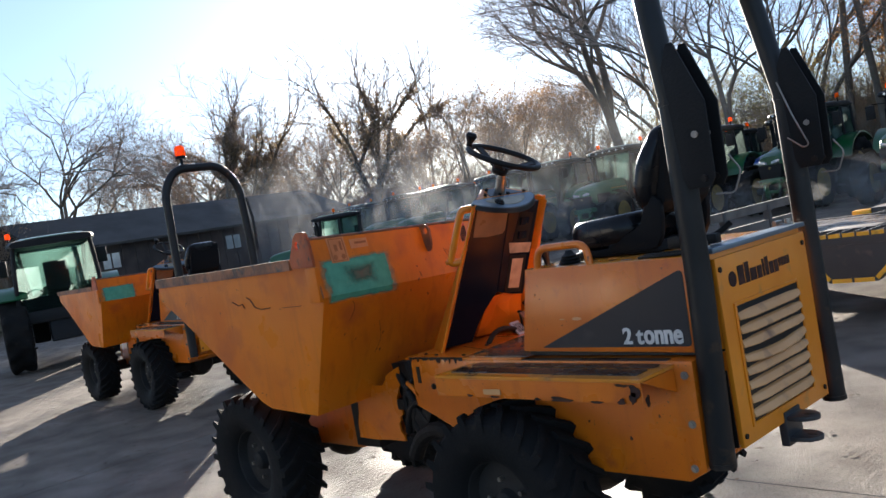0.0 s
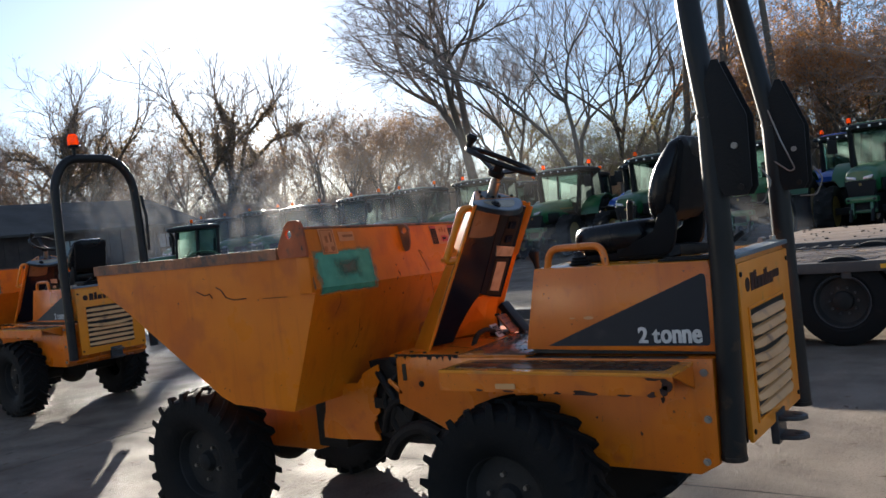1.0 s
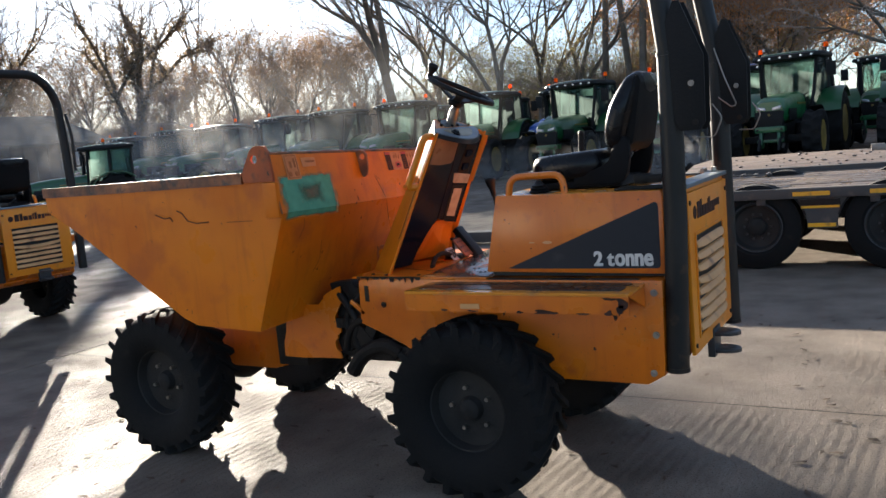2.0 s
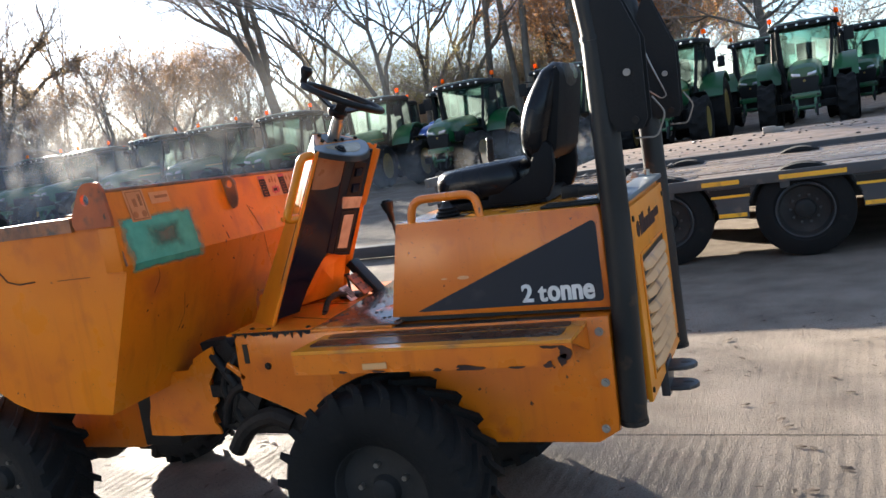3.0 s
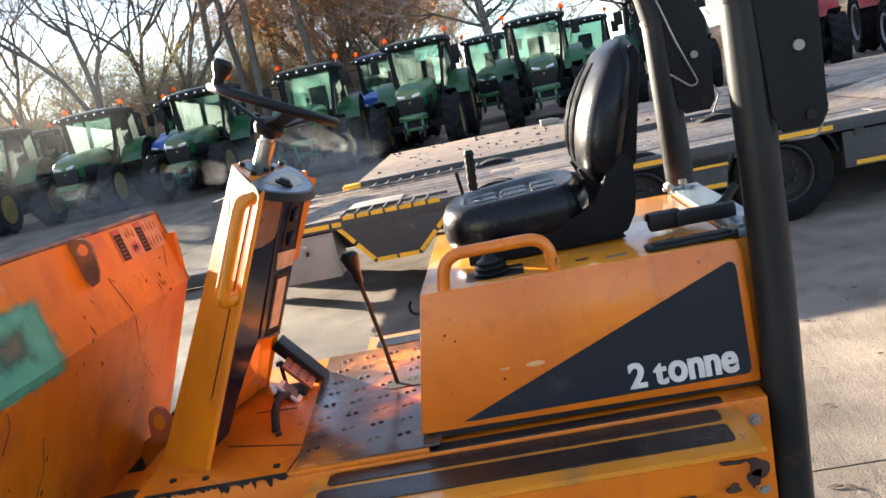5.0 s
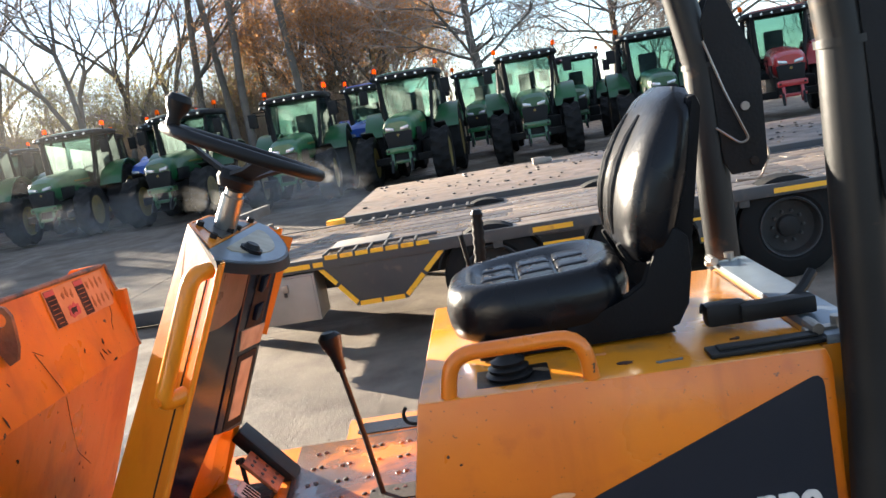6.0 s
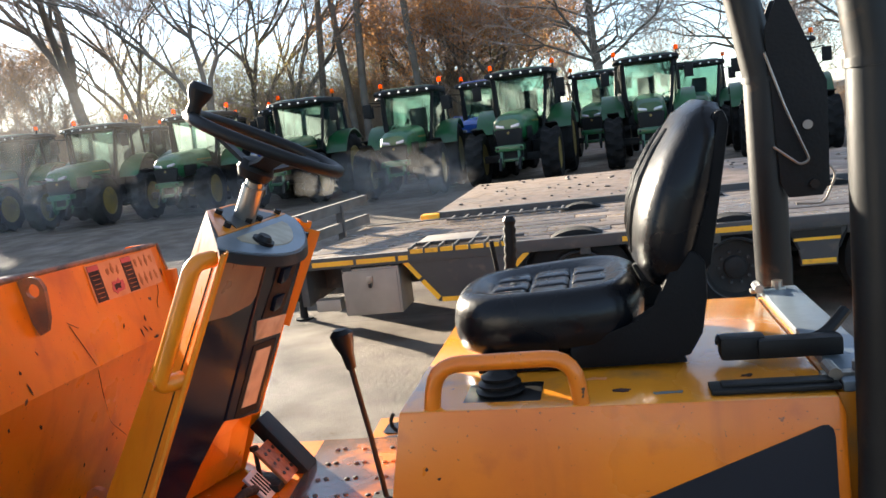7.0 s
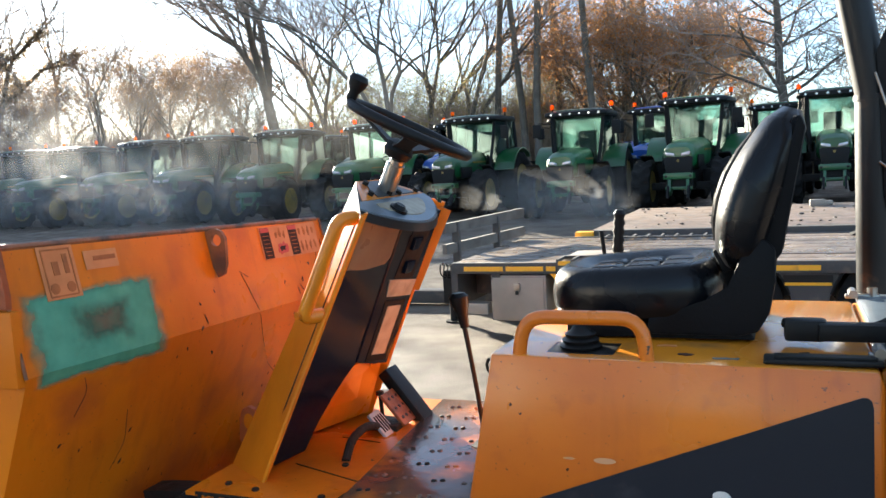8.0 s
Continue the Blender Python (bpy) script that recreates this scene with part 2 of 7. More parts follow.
TAPE = mat("yellow_marker_tape", (0.85, 0.42, 0.015), (0.72, 0.34, 0.02), rough=0.35, bump=0.05, dirt=(0.25, 0.14, 0.04), dirt_at=0.68)
TOOLBOX = mat("dull_steel_box", (0.30, 0.26, 0.22), (0.23, 0.20, 0.17), rough=0.42, metal=0.3, bump=0.08)
BARK = mat("bark", (0.155, 0.13, 0.105), (0.105, 0.09, 0.07), rough=0.9, bump=0.8, fine=14.0, scale=2.0, dirt=(0.10, 0.12, 0.06), dirt_at=0.66)
TWIG = mat("twigs", (0.33, 0.26, 0.21), (0.25, 0.195, 0.155), rough=0.9, bump=0.0)
BRUSH = mat("brushwood", (0.34, 0.27, 0.20), (0.25, 0.20, 0.14), rough=0.95, bump=0.0, scale=0.6)


def leaf_mat(name, a, b, through_light=0.45, rough=0.7):
    m = bpy.data.materials.new(name)
    m.use_nodes = True
    nt = m.node_tree
    p = nt.nodes["Principled BSDF"]
    g = nt.nodes.new("ShaderNodeNewGeometry")
    mx = nt.nodes.new("ShaderNodeMix")
    mx.data_type = "RGBA"
    nt.links.new(g.outputs["Random Per Island"], mx.inputs["Factor"])
    mx.inputs["A"].default_value, mx.inputs["B"].default_value = (*a, 1), (*b, 1)
    nt.links.new(mx.outputs["Result"], p.inputs["Base Color"])
    p.inputs["Roughness"].default_value = rough
    tl = nt.nodes.new("ShaderNodeBsdfTranslucent")
    nt.links.new(mx.outputs["Result"], tl.inputs[0])
    ms = nt.nodes.new("ShaderNodeMixShader")
    ms.inputs[0].default_value = through_light
    nt.links.new(p.outputs[0], ms.inputs[1])
    nt.links.new(tl.outputs[0], ms.inputs[2])
    nt.links.new(ms.outputs[0], nt.nodes["Material Output"].inputs[0])
    return m


AMBER = leaf_mat("amber_lens", (1.0, 0.24, 0.01), (1.0, 0.20, 0.01), 0.7, 0.15)
RUSSET = leaf_mat("russet_leaves", (0.27, 0.165, 0.095), (0.36, 0.25, 0.15), 0.55)
OLIVE = leaf_mat("olive_leaves", (0.22, 0.20, 0.09), (0.34, 0.28, 0.12), 0.5)
BEECHLEAF = leaf_mat("copper_leaves", (0.30, 0.140, 0.055), (0.50, 0.27, 0.11), 0.6)
IVY = leaf_mat("ivy_leaves", (0.20, 0.16, 0.10), (0.30, 0.22, 0.15), 0.6)


def concrete():
    """Wet brushed concrete: brush ridges, damp film, grit."""
    m = bpy.data.materials.new("wet_concrete")
    m.use_nodes = True
    nt = m.node_tree
    N, L = nt.nodes, nt.links
    p = N["Principled BSDF"]
    tc = N.new("ShaderNodeTexCoord")

    def noise_at(s, d=6.0):
        n = N.new("ShaderNodeTexNoise")
        n.inputs["Scale"].default_value, n.inputs["Detail"].default_value = s, d
        L.new(tc.outputs["Object"], n.inputs["Vector"])
        return n.outputs["Fac"]

    def rng(src, a, b, c, d):
        r = N.new("ShaderNodeMapRange")
        for k, v in (("From Min", a), ("From Max", b), ("To Min", c), ("To Max", d)):
            r.inputs[k].default_value = v
        L.new(src, r.inputs["Value"])
        return r.outputs[0]

    big, mid = noise_at(0.35), noise_at(2.2, 8.0)
    mx = N.new("ShaderNodeMix")
    mx.data_type = "RGBA"
    L.new(rng(mid, 0.35, 0.7, 0, 1), mx.inputs["Factor"])
    mx.inputs["A"].default_value, mx.inputs["B"].default_value = (0.235, 0.194, 0.154, 1), (0.138, 0.112, 0.088, 1)
    mx2 = N.new("ShaderNodeMix")
    mx2.data_type = "RGBA"
    L.new(rng(noise_at(85.0, 3.0), 0.55, 0.68, 0, 0.8), mx2.inputs["Factor"])
    L.new(mx.outputs["Result"], mx2.inputs["A"])
    mx2.inputs["B"].default_value = (0.06, 0.05, 0.04, 1)
    add = N.new("ShaderNodeMath")
    add.operation = "ADD"
    L.new(rng(big, 0.36, 0.52, -0.14, 0.14), add.inputs[0])
    L.new(rng(mid, 0.3, 0.7, 0.46, 0.66), add.inputs[1])
    p.inputs["Specular IOR Level"].default_value = 0.11
    # the yard dries towards +x, with an uneven edge
    sep = N.new("ShaderNodeSeparateXYZ")
    L.new(tc.outputs["Object"], sep.inputs[0])
    edge = N.new("ShaderNodeMath")
    edge.operation = "MULTIPLY_ADD"
    L.new(big, edge.inputs[0])
    edge.inputs[1].default_value = 7.0
    L.new(sep.outputs["X"], edge.inputs[2])
    dry = rng(edge.outputs[0], 3.4, 7.0, 0.0, 1.0)
    mulr = N.new("ShaderNodeMath")
    mulr.operation = "MULTIPLY_ADD"
    L.new(dry, mulr.inputs[0])
    mulr.inputs[1].default_value = 0.26
    L.new(add.outputs[0], mulr.inputs[2])
    L.new(mulr.outputs[0], p.inputs["Roughness"])
    tone = N.new("ShaderNodeMix")
    tone.data_type, tone.blend_type = "RGBA", "MULTIPLY"
    tone.inputs["Factor"].default_value = 1.0
    L.new(mx2.outputs["Result"], tone.inputs["A"])
    L.new(rng(dry, 0, 1, 0.78, 1.24), tone.inputs["B"])
    L.new(tone.outputs["Result"], p.inputs["Base Color"])
    mp = N.new("ShaderNodeMapping")
    mp.inputs["Rotation"].default_value = (0, 0, radians(4))
    L.new(tc.outputs["Object"], mp.inputs["Vector"])
    wv = N.new("ShaderNodeTexWave")
    wv.inputs["Scale"].default_value = 4.6
    wv.inputs["Distortion"].default_value = 2.6
    wv.inputs["Detail"].default_value = 2.0
    wv.inputs["Detail Scale"].default_value = 2.0
    L.new(mp.outputs[0], wv.inputs["Vector"])
    b1 = N.new("ShaderNodeBump")
    b1.inputs["Distance"].default_value = 0.012
    groove = N.new("ShaderNodeMath")
    groove.operation = "MULTIPLY"
    L.new(rng(mid, 0.36, 0.58, 0.35, 1.0), groove.inputs[0])
    L.new(rng(sep.outputs["Y"], 0.75, 0.95, 0.30, 0.10), groove.inputs[1])
    L.new(groove.outputs[0], b1.inputs["Strength"])
    L.new(wv.outputs["Fac"], b1.inputs["Height"])
    b2 = N.new("ShaderNodeBump")
    b2.inputs["Strength"].default_value, b2.inputs["Distance"].default_value = 0.8, 0.010
    L.new(noise_at(120.0, 3.0), b2.inputs["Height"])
    L.new(b1.outputs[0], b2.inputs["Normal"])
    b3 = N.new("ShaderNodeBump")
    b3.inputs["Strength"].default_value, b3.inputs["Distance"].default_value = 0.10, 0.02
    L.new(noise_at(9.0, 5.0), b3.inputs["Height"])
    L.new(b2.outputs[0], b3.inputs["Normal"])
    # broken crust between the brush marks, stretched along them
    mp2 = N.new("ShaderNodeMapping")
    mp2.inputs["Rotation"].default_value, mp2.inputs["Scale"].default_value = (0, 0, radians(4)), (52.0, 22.0, 30.0)
    L.new(tc.outputs["Object"], mp2.inputs["Vector"])
    crust = N.new("ShaderNodeTexNoise")
    crust.inputs["Scale"].default_value, crust.inputs["Detail"].default_value, crust.inputs["Roughness"].default_value = 1.0, 5.0, 0.62
    L.new(mp2.outputs[0], crust.inputs["Vector"])
    b4 = N.new("ShaderNodeBump")
    b4.inputs["Strength"].default_value, b4.inputs["Distance"].default_value = 0.30, 0.014
    L.new(crust.outputs["Fac"], b4.inputs["Height"])
    L.new(b3.outputs[0], b4.inputs["Normal"])
    L.new(b4.outputs[0], p.inputs["Normal"])
    return m


CONCRETE = concrete()
# pale surface for the added wall that throws sunlight back
BOUNCEWALL = mat("pale_bounce_surface", (0.76, 0.72, 0.66), (0.66, 0.62, 0.56), rough=0.9, bump=0.3, spec=0.1, scale=0.4)
JOINT = mat("joint_grit", (0.05, 0.042, 0.035), (0.03, 0.026, 0.022), rough=0.8, bump=0.5)


# ---- mesh helpers ----
def part(name, bm, material, parent=None, label="", smooth=35):
    """Links a bmesh as one mesh object, under a thing or a part if one is given."""
    me = bpy.data.meshes.new(name)
    bmesh.ops.recalc_face_normals(bm, faces=bm.faces)
    bm.to_mesh(me)
    bm.free()
    me.materials.append(material)
    if smooth:
        me.shade_smooth()
        me.set_sharp_from_angle(angle=radians(smooth))
    ob = new(name, me)
    if parent:
        ob.parent = parent
    return tagged(ob, label)


def thing(name, at, label, category, group="", turn=0.0):
    ob = new(name)
    ob.empty_display_size = 0.2
    ob.matrix_basis = pose(*at, 0, 0, turn)
    return tagged(ob, label, category, group)


def box(bm, a, b, bevel=0.0, m=None):
    lo = [min(p, q) for p, q in zip(a, b)]
    hi = [max(p, q) for p, q in zip(a, b)]
    vs = [bm.verts.new((x, y, z)) for x in (lo[0], hi[0]) for y in (lo[1], hi[1]) for z in (lo[2], hi[2])]
    fs = [bm.faces.new([vs[i] for i in q]) for q in
          ((0, 1, 3, 2), (4, 6, 7, 5), (0, 4, 5, 1), (2, 3, 7, 6), (0, 2, 6, 4), (1, 5, 7, 3))]
    if bevel:
        es = list({e for f in fs for e in f.edges})
        r = bmesh.ops.bevel(bm, geom=es, offset=bevel, segments=2, affect="EDGES", profile=0.6)
        vs = list({v for v in vs if v.is_valid} | set(r["verts"]))
    if m is not None:
        bmesh.ops.transform(bm, matrix=m, verts=[v for v in vs if v.is_valid])
    return bm


def nb():
    return bmesh.new()


def prism(bm, poly, y0, y1, bevel=0.0, axis="y"):
    """A polygon of (x, z) pulled from y0 to y1; axis z: (x, y) pulled in z; axis x: (y, z) pulled in x."""
    def put(u, v, w):
        return {"y": (u, w, v), "z": (u, v, w), "x": (w, u, v)}[axis]
    a = [bm.verts.new(put(u, v, y0)) for u, v in poly]
    b = [bm.verts.new(put(u, v, y1)) for u, v in poly]
    fs = [bm.faces.new(a), bm.faces.new(b[::-1])]
    n = len(poly)
    for i in range(n):
        fs.append(bm.faces.new((a[i], b[i], b[(i + 1) % n], a[(i + 1) % n])))
    if bevel:
        es = list({e for f in fs for e in f.edges})
        bmesh.ops.bevel(bm, geom=es, offset=bevel, segments=2, affect="EDGES", profile=0.6)
    return bm


def ring_frame(d):
    d = Vector(d).normalized()
    u = d.cross(Vector((0, 0, 1)) if abs(d.z) < 0.9 else Vector((1, 0, 0))).normalized()
    return u, d.cross(u)


def tube(bm, pts, r, n=10, closed=False, cap=True):
    """A round tube along points; r is one radius or one for each point."""
    pts = [Vector(p) for p in pts]
    rs = r if isinstance(r, (list, tuple)) else [r] * len(pts)
    rings = []
    u = None
    for i, p in enumerate(pts):
        if closed:
            d = pts[(i + 1) % len(pts)] - pts[i - 1]
        else:
            d = pts[min(i + 1, len(pts) - 1)] - pts[max(i - 1, 0)]
        d.normalize()
        if u is None:
            u, _ = ring_frame(d)
        u = (u - d * u.dot(d)).normalized()
        v = d.cross(u)
        rings.append([bm.verts.new(p + (u * math.cos(2 * math.pi * k / n) + v * math.sin(2 * math.pi * k / n)) * rs[i]) for k in range(n)])
    m = len(rings)
    for i in range(m if closed else m - 1):
        a, b = rings[i], rings[(i + 1) % m]
        for k in range(n):
            bm.faces.new((a[k], a[(k + 1) % n], b[(k + 1) % n], b[k]))
    if cap and not closed:
        bm.faces.new(rings[0][::-1])
        bm.faces.new(rings[-1])
    return bm


def rounded(pts, r, n=5):
    """A polyline with its inner corners rounded."""
    pts = [Vector(p) for p in pts]
    out = [pts[0]]
    for a, b, c in zip(pts, pts[1:], pts[2:]):
        ra = min(r, (a - b).length * 0.49, (c - b).length * 0.49)
        p, q = b + (a - b).normalized() * ra, b + (c - b).normalized() * ra
        for k in range(n + 1):
            t = k / n
            out.append(p * (1 - t) ** 2 + b * 2 * t * (1 - t) + q * t * t)
    return out + [pts[-1]]


def lathe(bm, prof, n=24, axis="y", at=(0, 0, 0), cap=True):
    """A closed profile of (radius, along) turned about an axis."""
    at = Vector(at)
    rings = []
    for k in range(n):
        a = 2 * math.pi * k / n
        c, s = math.cos(a), math.sin(a)
        ring = []
        for r, h in prof:
            q = {"y": (r * c, h, r * s), "z": (r * c, r * s, h), "x": (h, r * c, r * s)}[axis]
            ring.append(bm.verts.new(at + Vector(q)))
        rings.append(ring)
    m = len(prof)
    for k in range(n):
        a, b = rings[k], rings[(k + 1) % n]
        for i in range(m - 1):
            bm.faces.new((a[i], a[i + 1], b[i + 1], b[i]))
    for i, (r, h) in ((0, prof[0]), (m - 1, prof[-1])):
        if cap and r > 1e-6:
            bm.faces.new([rings[k][i] for k in (range(n) if i else range(n - 1, -1, -1))])
    bmesh.ops.remove_doubles(bm, verts=bm.verts, dist=1e-6)
    return bm


def cyl(bm, a, b, r, n=12, r2=None):
    return tube(bm, [a, b], [r, r if r2 is None else r2], n)


def blob_sheet(bm, pts, thick, m):
    """A thin plate with the outline pts, laid on the plane of m."""
    a = [bm.verts.new(m @ Vector((u, v, 0))) for u, v in pts]
    b = [bm.verts.new(m @ Vector((u, v, thick))) for u, v in pts]
    bm.faces.new(a)
    bm.faces.new(b)
    for i in range(len(pts)):
        j = (i + 1) % len(pts)
        bm.faces.new((a[i], a[j], b[j], b[i]))
    return bm


def lettering(name, size, squeeze, m, material, parent, label=""):
    """The words 2 tonne in heavy condensed letters with a tall lower case."""
    heavy = nb()
    at = 0.0
    for text, tall, gap in (("2", 1.0, 0.20), ("t", 1.0, 0.015), ("o", 1.20, 0.02), ("n", 1.20, 0.02), ("n", 1.20, 0.02), ("e", 1.20, 0.0)):
        cu = bpy.data.curves.new(name, "FONT")
        cu.body, cu.size, cu.extrude, cu.offset = text, size, 0.0012, size * 0.024
        tmp = new("tmp_text", cu)
        me = bpy.data.meshes.new_from_object(tmp.evaluated_get(bpy.context.evaluated_depsgraph_get()))
        bpy.data.objects.remove(tmp)
        xs = [v.co.x for v in me.vertices]
        me.transform(Matrix.Diagonal((squeeze, tall, 1, 1)) @ Matrix.Translation((-min(xs), 0, 0)))
        for k in (-1.6, 0, 1.6):
            one = me.copy()
            one.transform(Matrix.Translation((at + size * 0.012 * (k + 1.6), 0, 0.0003 * k)))
            heavy.from_mesh(one)
            bpy.data.meshes.remove(one)
        at += (max(xs) - min(xs)) * squeeze + size * (0.038 + gap)
        bpy.data.meshes.remove(me)
    heavy.transform(m)
    me = bpy.data.meshes.new(name)
    heavy.to_mesh(me)
    heavy.free()
    me.materials.append(material)
    ob = new(name, me)
    ob.parent = parent
    return tagged(ob, label)


# ---- ground ----
def rise(y):
    """The yard climbs a little towards the parked tractors."""
    t = min(1.0, max(0.0, (y - 12.0) / 6.0))
    return 0.28 * t * t * (3 - 2 * t)


def build_ground():
    bm = nb()
    xs = [-2500, -600, -150, -60, -40, -30, -20, -10, 0, 10, 20, 30, 60, 150, 600, 2500]
    ys = [-2500, -600, -150, -60, -20, -5, 0, 5, 10, 12, 13, 14, 15, 16, 17, 18, 20, 40, 80, 150, 600, 2500]
    grid = [[bm.verts.new((x, y, rise(y) - 0.012)) for y in ys] for x in xs]
    for i in range(len(xs) - 1):
        for j in range(len(ys) - 1):
            bm.faces.new((grid[i][j], grid[i + 1][j], grid[i + 1][j + 1], grid[i][j + 1]))
    g = part("ground", bm, JOINT, None, smooth=0)
    return tagged(g, "dirt-filled ground under a wet concrete yard", "ground", kind="structure")


GROUND = build_ground()

# ---- the dumpers ----
def build_bounce_wall():
    """An unseen plain wall, added behind to bounce sunlight onto the shaded sides."""
    bm = nb()
    box(bm, (-25.0, -15.3, -0.05), (-9.0, -15.0, 4.6), 0.0)
    box(bm, (-25.1, -15.4, 4.6), (-8.9, -14.9, 4.75), 0.0)
    w = part("wall_south", bm, BOUNCEWALL, None)
    tagged(w, "unseen plain pale wall added to bounce sunlight", "wall", kind="structure")


build_bounce_wall()

LUGS = 22


def tyre_profile(radius, width, rim_r, lug_h):
    w = width / 2
    return [(rim_r, -w * 0.62), (rim_r + 0.02, -w * 0.8), (radius * 0.72, -w), (radius * 0.88, -w * 0.96), (radius - lug_h - 0.012, -w * 0.84),
            (radius - lug_h, -w * 0.5), (radius - lug_h + 0.004, 0), (radius - lug_h, w * 0.5), (radius - lug_h - 0.012, w * 0.84), (radius * 0.88, w * 0.96),
            (radius * 0.72, w), (rim_r + 0.02, w * 0.8), (rim_r, w * 0.62)]


def tyre_mesh(bm, radius, width, rim_r, lug_h=0.022, n=40):
    return lathe(bm, tyre_profile(radius, width, rim_r, lug_h), n, cap=False)


def treaded_tyre(bm, radius, width, rim_r, n=44, lug_h=0.05):
    """A tyre whose tread rises and falls round the rim, bars on one side set between those of the other."""
    prof = tyre_profile(radius, width, rim_r, lug_h)
    m = len(prof)
    rings = []
    for k in range(n):
        ring = []
        for i, (r, h) in enumerate(prof):
            up = (k % 4 in (0, 1)) if i < 6 else (k % 4 in (2, 3)) if i > 6 else False
            if up and 3 <= i <= 9:
                r += lug_h * (0.9 if i in (4, 5, 7, 8) else 0.35)
            lag = -0.10 * abs(i - 6) / 3
            a = 2 * math.pi * k / n + lag
            ring.append(bm.verts.new((r * math.cos(a), h, r * math.sin(a))))
        rings.append(ring)
    for k in range(n):
        a, b = rings[k], rings[(k + 1) % n]
        for i in range(m - 1):
            bm.faces.new((a[i], a[i + 1], b[i + 1], b[i]))
    bm.faces.new([rings[k][0] for k in range(n)])
    bm.faces.new([rings[k][-1] for k in range(n)])
    return bm


def lug_mesh(side, radius=0.43, w=0.15, lug_h=0.022):
    """One tread bar, swept back from the middle of the tread to the shoulder."""
    bm = nb()
    rows = []
    for y, da, base, top in ((0.01 * side, 0.27, radius - lug_h - 0.02, radius), (w * 0.55 * side, 0.11, radius - lug_h - 0.02, radius),
                             (w * 0.99 * side, 0.0, radius * 0.88, radius * 0.985), (w * 1.01 * side, -0.01, radius * 0.80, radius * 0.84)):
        rows.append([bm.verts.new((r * math.cos(da + d), y, r * math.sin(da + d))) for d, r in ((-0.058, base), (-0.036, top), (0.036, top), (0.058, base))])
    for a, b in zip(rows, rows[1:]):
        for q in range(4):
            bm.faces.new((a[q], a[(q + 1) % 4], b[(q + 1) % 4], b[q]))
    bm.faces.new(rows[0])
    bm.faces.new(rows[-1][::-1])
    bmesh.ops.recalc_face_normals(bm, faces=bm.faces)
    me = bpy.data.meshes.new("tread_bar")
    bm.to_mesh(me)
    bm.free()
    me.materials.append(RUBBER)
    return me


LUG = {s: lug_mesh(s) for s in (-1, 1)}


def arc_verts(r, n, a0=0.0, a1=2 * math.pi):
    return [(r * math.cos(a0 + (a1 - a0) * k / n), r * math.sin(a0 + (a1 - a0) * k / n)) for k in range(n)]


def dumper_wheel(parent, x, y, out):
    tyre = part("tyre", tyre_mesh(nb(), 0.43, 0.30, 0.20), RUBBER, parent, "worn black tractor-tread tyre")
    tyre.matrix_basis = pose(x, y, 0.43, 0, 11 * (x + y), 0)
    for side in (-1, 1):
        for k in range(LUGS):
            bar = new("tread_bar", LUG[side])
            bar.parent = tyre
            bar.matrix_basis = pose(0, 0, 0, 0, 360 * (k + (0.5 if side > 0 else 0)) / LUGS, 0)
    rim = part("rim", lathe(nb(), [(0.206, 0.094 * out), (0.196, 0.088 * out), (0.186, 0.035 * out), (0.13, 0.028 * out), (0.062, 0.034 * out), (0.05, 0.066 * out), (0.034, 0.076 * out), (0.0, 0.078 * out)], 28, cap=False),
               RIMDARK, tyre, "grimy steel rim")
    for k in range(5):
        a = 2 * math.pi * k / 5 + 0.4
        c = Vector((0.105 * math.cos(a), 0.030 * out, 0.105 * math.sin(a)))
        part("wheel_nut", cyl(nb(), c, c + Vector((0, 0.026 * out, 0)), 0.011, 6), STEEL, rim)
    return tyre


SIDE = [(-2.80, 1.60), (-2.785, 1.47), (-2.55, 1.35), (-1.72, 0.855), (-1.62, 0.82), (-1.17, 0.80), (-0.925, 1.40), (-0.985, 1.695), (-1.14, 1.60)]


def skew(p):
    """The tub sits slightly askew: one edge rides higher and it is slewed a little."""
    return Vector((p[0] - 0.03 * (p[1] + 0.80), p[1], p[2] - 0.036 * p[1] * max(0.0, (p[2] - 0.8) / 0.9)))


HALF = {-1: 0.81, 1: 0.72}


def skip_shell(bm, th):
    """The tub: two sides, back, floor and chute of plate, open at the top."""
    outer = {s: [bm.verts.new(skew((x, s * HALF[s], z))) for x, z in SIDE] for s in (-1, 1)}
    cx, cz = -1.75, 1.35
    inner = {}
    for s in (-1, 1):
        row = []
        for i, (x, z) in enumerate(SIDE):
            d = Vector((cx - x, cz - z)).normalized() * th * 1.3
            zz = z if i in (0, 7, 8) else z + d.y
            row.append(bm.verts.new(skew((x + d.x, s * (HALF[s] - th), zz))))
        inner[s] = row
    n = len(SIDE)
    for s in (-1, 1):
        bm.faces.new(outer[s])
        bm.faces.new(inner[s])
    for i in range(n):
        j = (i + 1) % n
        if i in (7, 8):
            for s in (-1, 1):
                bm.faces.new((outer[s][i], outer[s][j], inner[s][j], inner[s][i]))
            continue
        bm.faces.new((outer[-1][i], outer[-1][j], outer[1][j], outer[1][i]))
        bm.faces.new((inner[-1][i], inner[-1][j], inner[1][j], inner[1][i]))
    for i in (0, 7):
        bm.faces.new((outer[-1][i], outer[1][i], inner[1][i], inner[-1][i]))
    return bm


